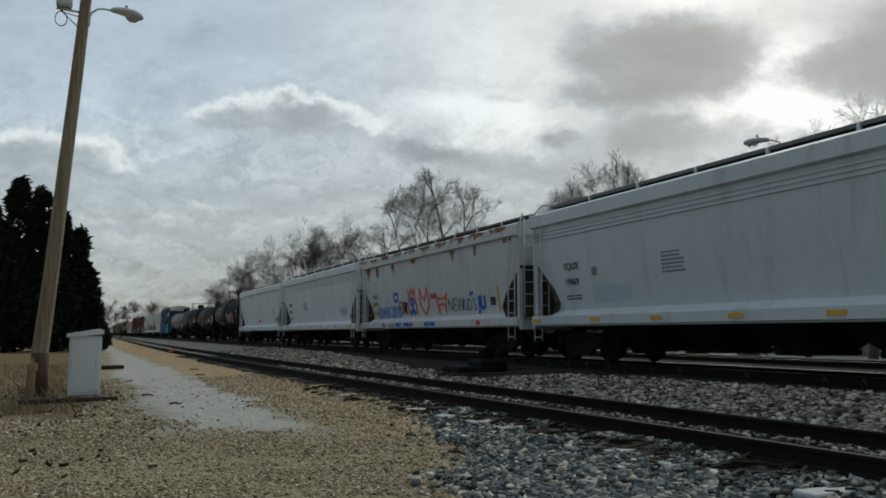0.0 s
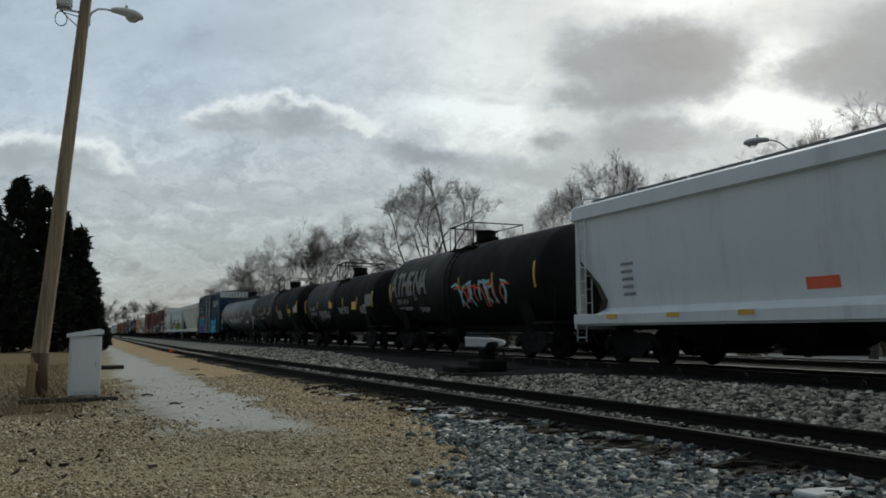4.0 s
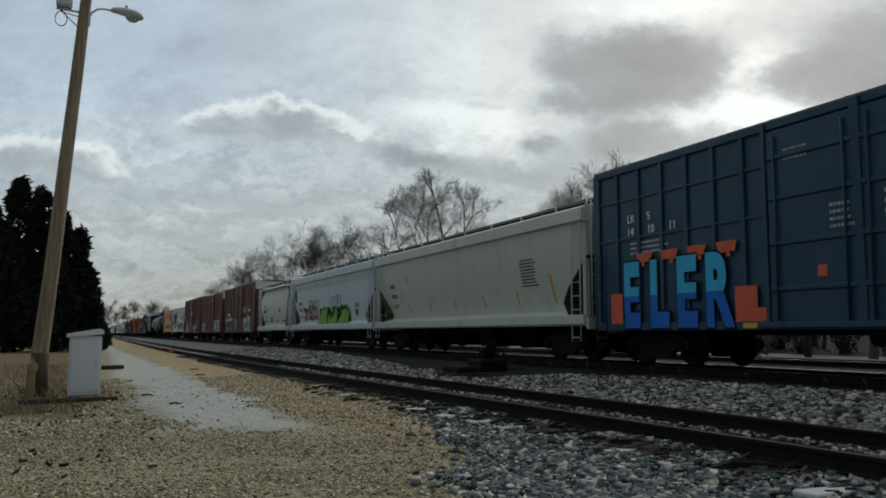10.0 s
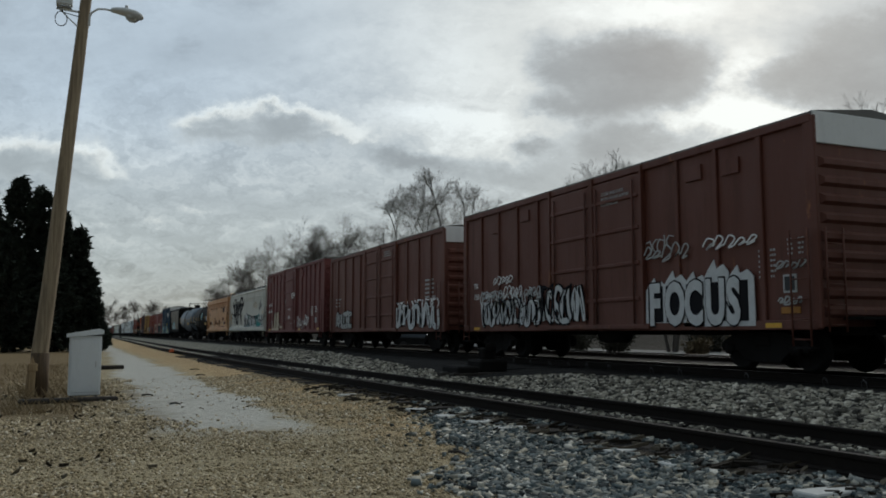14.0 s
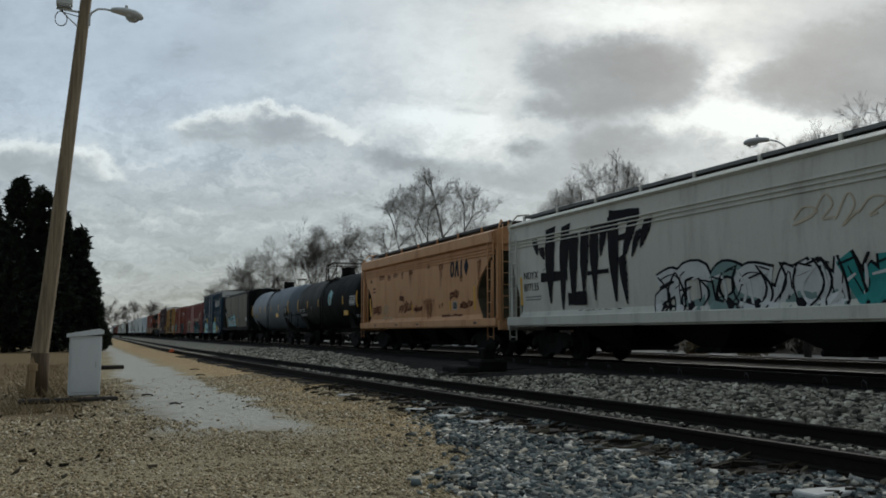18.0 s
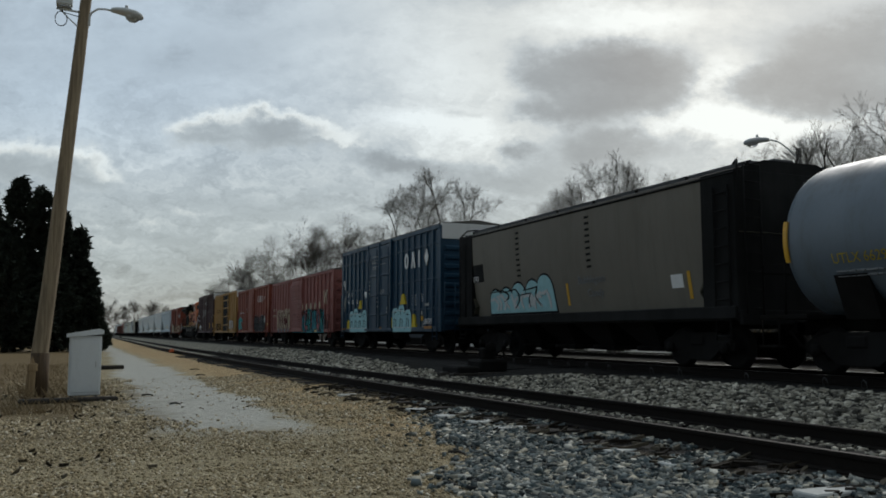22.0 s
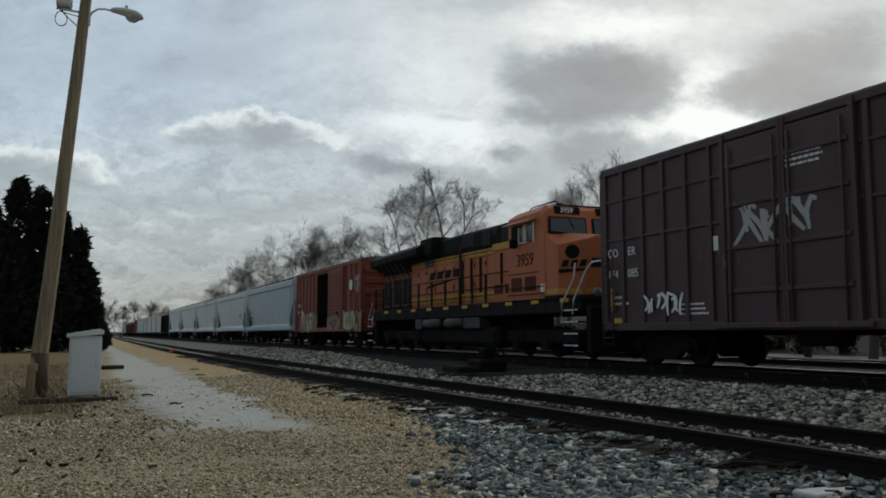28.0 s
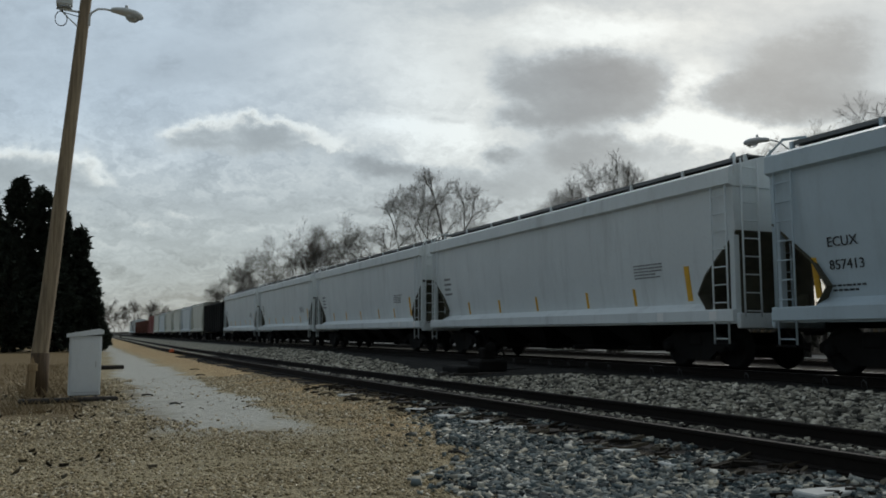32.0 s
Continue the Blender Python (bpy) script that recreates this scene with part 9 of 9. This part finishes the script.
def bush(x, y, height, width, seed, mat, label):
    rng = random.Random(seed)
    ob = thing("bush", label, "bush", pose(x, y, ground_z(x, y)), "bushes")
    stems, pts = Shape(), []
    for i in range(26):
        a = rng.uniform(0, 2 * math.pi)
        out = Vector((math.cos(a), math.sin(a), 0)) * width * rng.uniform(0.2, 1.0)
        tip = out + Vector((0, 0, height * rng.uniform(0.5, 1.0)))
        stems.tube([out * 0.15, out * 0.5 + Vector((0, 0, tip.z * 0.5)), tip], 0.02, 4, 0.006)
        for k in range(24):
            w = rng.random()
            pts.append(((out * 0.15).lerp(tip, w) + Vector((rng.gauss(0, 0.16), rng.gauss(0, 0.16), rng.gauss(0, 0.12))), Vector((0, 0, 1))))
    part("stem", stems, M["bark"], ob)
    part("leaves", leaf_mesh(pts, 0.20, rng, 1.0), M[mat], ob)
    return ob


rng_b = random.Random(7)
for i in range(24):
    x = -22 - 3.0 * i + rng_b.uniform(-1, 1)
    bush(x, 41 + rng_b.uniform(-1.0, 3.0) if x > -50 else 36 + rng_b.uniform(-1, 2), rng_b.uniform(1.8, 3.4), 2.0, 100 + i, "dark_brush", "dark leafless brush behind the road")
bush(-31.6, 29.6, 1.5, 1.1, 140, "brush", "dry tan bush behind the tracks")
bush(-36.5, 30.4, 1.1, 1.0, 141, "brush", "dry tan bush behind the tracks")
bush(-41.5, 28.6, 1.8, 1.2, 142, "dark_brush", "dark leafless brush behind the tracks")
bush(-24.0, 30.5, 1.4, 1.1, 143, "brush", "dry tan bush behind the tracks")

# ---- dry grass tufts ----
M["straw"] = plain("dry_straw_grass", (0.24, 0.18, 0.10), 0.95, 0, 0.35, 3)


def grass():
    rng = random.Random(9)
    s = Shape()
    for i in range(9000):
        x = -14.5 - 22 * rng.random() ** 1.6
        y = rng.uniform(-7.0, 0.6) if rng.random() < 0.8 else rng.uniform(-1.2, 0.8)
        if y > 0.2 + 0.35 * math.sin(x * 1.3) or (y > -0.5 and rng.random() < 0.4):
            continue
        h = rng.uniform(0.04, 0.16) * (1.7 if math.hypot(x + 18.3, y + 0.5) < 1.3 else 1.0)
        a = rng.uniform(0, math.pi)
        dx, dy = 0.006 * math.cos(a), 0.006 * math.sin(a)
        lx, ly = rng.gauss(0, 0.5) * h, rng.gauss(0, 0.5) * h
        z = ground_z(x, y)
        s.add([(x - dx, y - dy, z - 0.01), (x + dx, y + dy, z - 0.01), (x + lx * 0.5 + dx * 0.7, y + ly * 0.5 + dy * 0.7, z + h * 0.6), (x + lx, y + ly, z + h)], [(0, 1, 2), (0, 2, 3)])
    solid("dry_grass", s, M["straw"], "thin dry straw grass round the pole", "grass", kind="stuff")


grass()


# ---- loose stones ----
def stone_material(name, stops, rough=0.9):
    t = Tree(name)
    n = t.noise(t.coord(), 30.0, 4, 0.7)
    c = t.ramp(t.island(), stops)
    c = t.mix(t.remap(n, 0.35, 0.7, 0.0, 0.5), c, t.mix(0.55, c, (0.03, 0.03, 0.03)))
    return t.surface(c, rough, 0, t.bump(n, 0.4, 0.01), 0.3)


def scatter(name, label, material, places, seed, flat=0.65, sink=0.25):
    """Angular stones joined in one mesh. places: rows of x, y, size."""
    r = np.random.RandomState(seed)
    n = len(places)
    base = np.array([(-1, -1, -1), (1, -1, -1), (1, 1, -1), (-1, 1, -1), (-1, -1, 1), (1, -1, 1), (1, 1, 1), (-1, 1, 1)], float)
    v = base[None] * 0.5 + r.uniform(-0.27, 0.27, (n, 8, 3))
    v[:, :, 2] *= flat
    v[:, :, 0] *= r.uniform(0.8, 1.35, n)[:, None]
    a, b = r.uniform(0, 2 * np.pi, n), r.normal(0, 0.45, n)
    x, y, z = v[:, :, 0].copy(), v[:, :, 1].copy(), v[:, :, 2].copy()
    cb, sb, ca, sa = np.cos(b)[:, None], np.sin(b)[:, None], np.cos(a)[:, None], np.sin(a)[:, None]
    x, z = cb * x + sb * z, -sb * x + cb * z
    x, y = ca * x - sa * y, sa * x + ca * y
    size = np.array([p[2] for p in places])[:, None]
    gz = np.array([ground_z(p[0], p[1]) for p in places])
    px, py = np.array([p[0] for p in places]), np.array([p[1] for p in places])
    co = np.stack([x * size + px[:, None], y * size + py[:, None], z * size + gz[:, None] + size * flat * (0.5 - sink)], 2).reshape(-1, 3)
    quads = np.array([(0, 3, 2, 1), (4, 5, 6, 7), (0, 1, 5, 4), (1, 2, 6, 5), (2, 3, 7, 6), (3, 0, 4, 7)])
    idx = (quads[None] + 8 * np.arange(n)[:, None, None]).reshape(-1)
    me = bpy.data.meshes.new(name)
    me.vertices.add(len(co))
    me.vertices.foreach_set("co", co.reshape(-1))
    me.loops.add(len(idx))
    me.loops.foreach_set("vertex_index", idx.astype(np.int32))
    me.polygons.add(len(idx) // 4)
    me.polygons.foreach_set("loop_start", np.arange(0, len(idx), 4, dtype=np.int32))
    me.update(calc_edges=True)
    me.validate()
    me.materials.append(material)
    return tagged(new(name, me), label, "stones", kind="stuff")


BALLAST_EDGE = ((-60, 11.3), (-40, 10.7), (-28, 9.5), (-21, 8.7), (-18.3, 8.6), (-17.2, 10.4), (-13.0, 10.75), (-9.0, 11.35), (-4.0, 11.6))


def stones():
    r = random.Random(21)
    blue = stone_material("blue_grey_ballast", [(0.0, (0.010, 0.013, 0.015)), (0.22, (0.050, 0.070, 0.074)), (0.50, (0.130, 0.165, 0.170)), (0.74, (0.28, 0.29, 0.262)), (0.90, (0.48, 0.44, 0.34)), (1.0, (0.76, 0.76, 0.70))])
    grey = stone_material("grey_ballast", [(0.0, (0.014, 0.013, 0.012)), (0.26, (0.105, 0.098, 0.078)), (0.55, (0.31, 0.29, 0.235)), (0.82, (0.54, 0.50, 0.40)), (1.0, (0.85, 0.80, 0.68))])
    tan = stone_material("tan_gravel", [(0.0, (0.11, 0.085, 0.048)), (0.28, (0.34, 0.27, 0.155)), (0.65, (0.56, 0.46, 0.29)), (0.90, (0.70, 0.60, 0.42)), (1.0, (0.82, 0.76, 0.62))])
    out = []
    while len(out) < 17000:
        x = r.uniform(-14, -2.5)
        y = r.uniform(2.2, 5.6)
        lim = 2.95 + max(0.0, -5.9 - x) * 0.36 + r.gauss(0, 0.30) + 0.9 * noise.noise((x * 0.7, y * 0.7, 1.0))
        if lim < y < siding_y(x) - 0.82 and r.random() < min(1, (8.5 / -x) ** 1.5):
            if y > siding_y(x) - 1.55 and noise.noise((x * 1.7, y * 1.7, 6.0)) > -0.1:
                continue
            out.append((x, y, r.uniform(0.020, 0.050) + 0.026 * r.random() ** 3))
    scatter("shoulder_ballast", "loose blue grey crushed ballast beside the siding", blue, out, 3, 0.62, 0.12)
    out = []
    while len(out) < 28000:
        x = -5 - 48 * r.random() ** 1.7
        y = r.uniform(7.0, 12.1)
        edge = float(np.interp(x, [a for a, b in BALLAST_EDGE], [b for a, b in BALLAST_EDGE]))
        if siding_y(x) + 0.85 < y < edge + r.gauss(0, 0.10):
            out.append((x, y, (r.uniform(0.026, 0.066) + 0.03 * r.random() ** 3) * (1 if x > -25 else 1.4)))
    scatter("track_ballast", "loose grey crushed ballast between the tracks", grey, out, 4, 0.62, 0.12)
    out = []
    while len(out) < 2600:
        x = -4 - 26 * r.random() ** 1.5
        y = siding_y(x) + r.uniform(-0.66, 0.66)
        if abs(y - siding_y(x)) > 0.35 + 0.2 * r.random():
            out.append((x, y, r.uniform(0.025, 0.06)))
    scatter("siding_gravel", "gravel lying between the siding rails", grey, out, 5)
    out = []
    while len(out) < 60000:
        x = -5 - 20 * r.random() ** 1.5
        y = r.uniform(-3.0, 4.8)
        edge = 0.9 * noise.noise((x * 0.6, y * 0.6, 3.0)) + 0.5 * noise.noise((x * 2, y * 2, 8.0)) + r.gauss(0, 0.18)
        if abs(y - 1.85) + edge * 0.6 < 1.0 and x + edge * 1.6 < -11.2 and r.random() < 0.985:
            continue
        if y < 0 and x < -14 and r.random() < 0.9:
            continue
        if noise.noise((x * 0.9, y * 0.5, 4.0)) + 0.6 * noise.noise((x * 2.6, y * 1.3, 2.0)) > 0.12 and r.random() < 0.72:
            continue
        if y < siding_y(x) - 1.3:
            out.append((x, y, (r.uniform(0.008, 0.019) + 0.014 * r.random() ** 5) * (1 if x > -11 else 1.35)))
    scatter("lot_gravel", "fine tan gravel of the lot", tan, out, 6, 0.6, 0.15)


def splinters():
    """Rotten tie splinters and bark lying along the siding and on the lot."""
    r = random.Random(33)
    s = Shape()
    for i in range(420):
        if i < 340:
            x = -4.2 - 14 * r.random() ** 1.3
            y = siding_y(x) - r.uniform(0.85, 1.75)
            ln, wd = r.uniform(0.03, 0.12) + 0.10 * r.random() ** 4, r.uniform(0.008, 0.028)
            a = r.gauss(1.45, 0.35)
        else:
            x = -8 - 11 * r.random()
            y = r.uniform(-1.5, 0.9)
            ln, wd = r.uniform(0.02, 0.06), r.uniform(0.004, 0.010)
            a = r.uniform(0, 6.3)
        z = ground_z(x, y) + r.uniform(0.012, 0.03)
        c, n = math.cos(a), math.sin(a)
        lean = r.uniform(-0.02, 0.04)
        ring = [(-ln, -wd * 0.5), (-ln * 0.6, -wd), (ln * 0.7, -wd * 0.8), (ln, 0.0), (ln * 0.5, wd), (-ln * 0.8, wd * 0.7)]
        s.loft([[(x + u * c - v * n, y + u * n + v * c, z + d + lean * u / ln) for u, v in ring] for d in (-0.02, r.uniform(0.004, 0.016))])
    t = Tree("rotten_splinters")
    g = t.noise(t.scaled(t.coord(), (1, 1, 1)), 40.0, 4, 0.7)
    col = t.mix(g, t.ramp(t.island(), [(0.0, (0.012, 0.010, 0.008)), (0.55, (0.04, 0.032, 0.022)), (0.8, (0.13, 0.105, 0.07)), (1.0, (0.30, 0.27, 0.21))]), (0.02, 0.017, 0.013))
    solid("wood_litter", s, t.surface(col, 0.95, 0, t.bump(g, 0.4, 0.01), 0.15), "dark rotten wood splinters lying on gravel", "wood litter", kind="stuff")


splinters()
stones()
# ---- what moves ----
PACE = ((0.0, 12.72), (3.0, 13.18), (7.0, 13.55), (10.0, 13.52), (13.0, 13.38), (19.0, 13.46), (24.0, 13.55), (28.5, 13.80), (32.0, 14.05))


def run(t):
    """How far the train has gone after t seconds, from its speed in metres a second."""
    gone = 0.0
    for (t0, v0), (t1, v1) in zip(PACE, PACE[1:]):
        e = min(t, t1)
        if e > t0:
            gone += (e - t0) * (v0 + (v0 + (v1 - v0) * (e - t0) / (t1 - t0))) / 2
    return gone


def motions():
    for ob, at in CARS:
        walk(ob, [(t, pose(at + run(t), TRACK_Y, RAIL_Z)) for t in range(0, 33, 2)])
    drift = (-RIGHT * math.sin(radians(33.6)) + Vector((VIEW.x, VIEW.y, 0)).normalized() * math.cos(radians(33.6)))
    walk(clouds, [(0, Matrix.Translation(Vector(EYE) - drift * 140)), (32, Matrix.Translation(Vector(EYE) + drift * 140))])


motions()
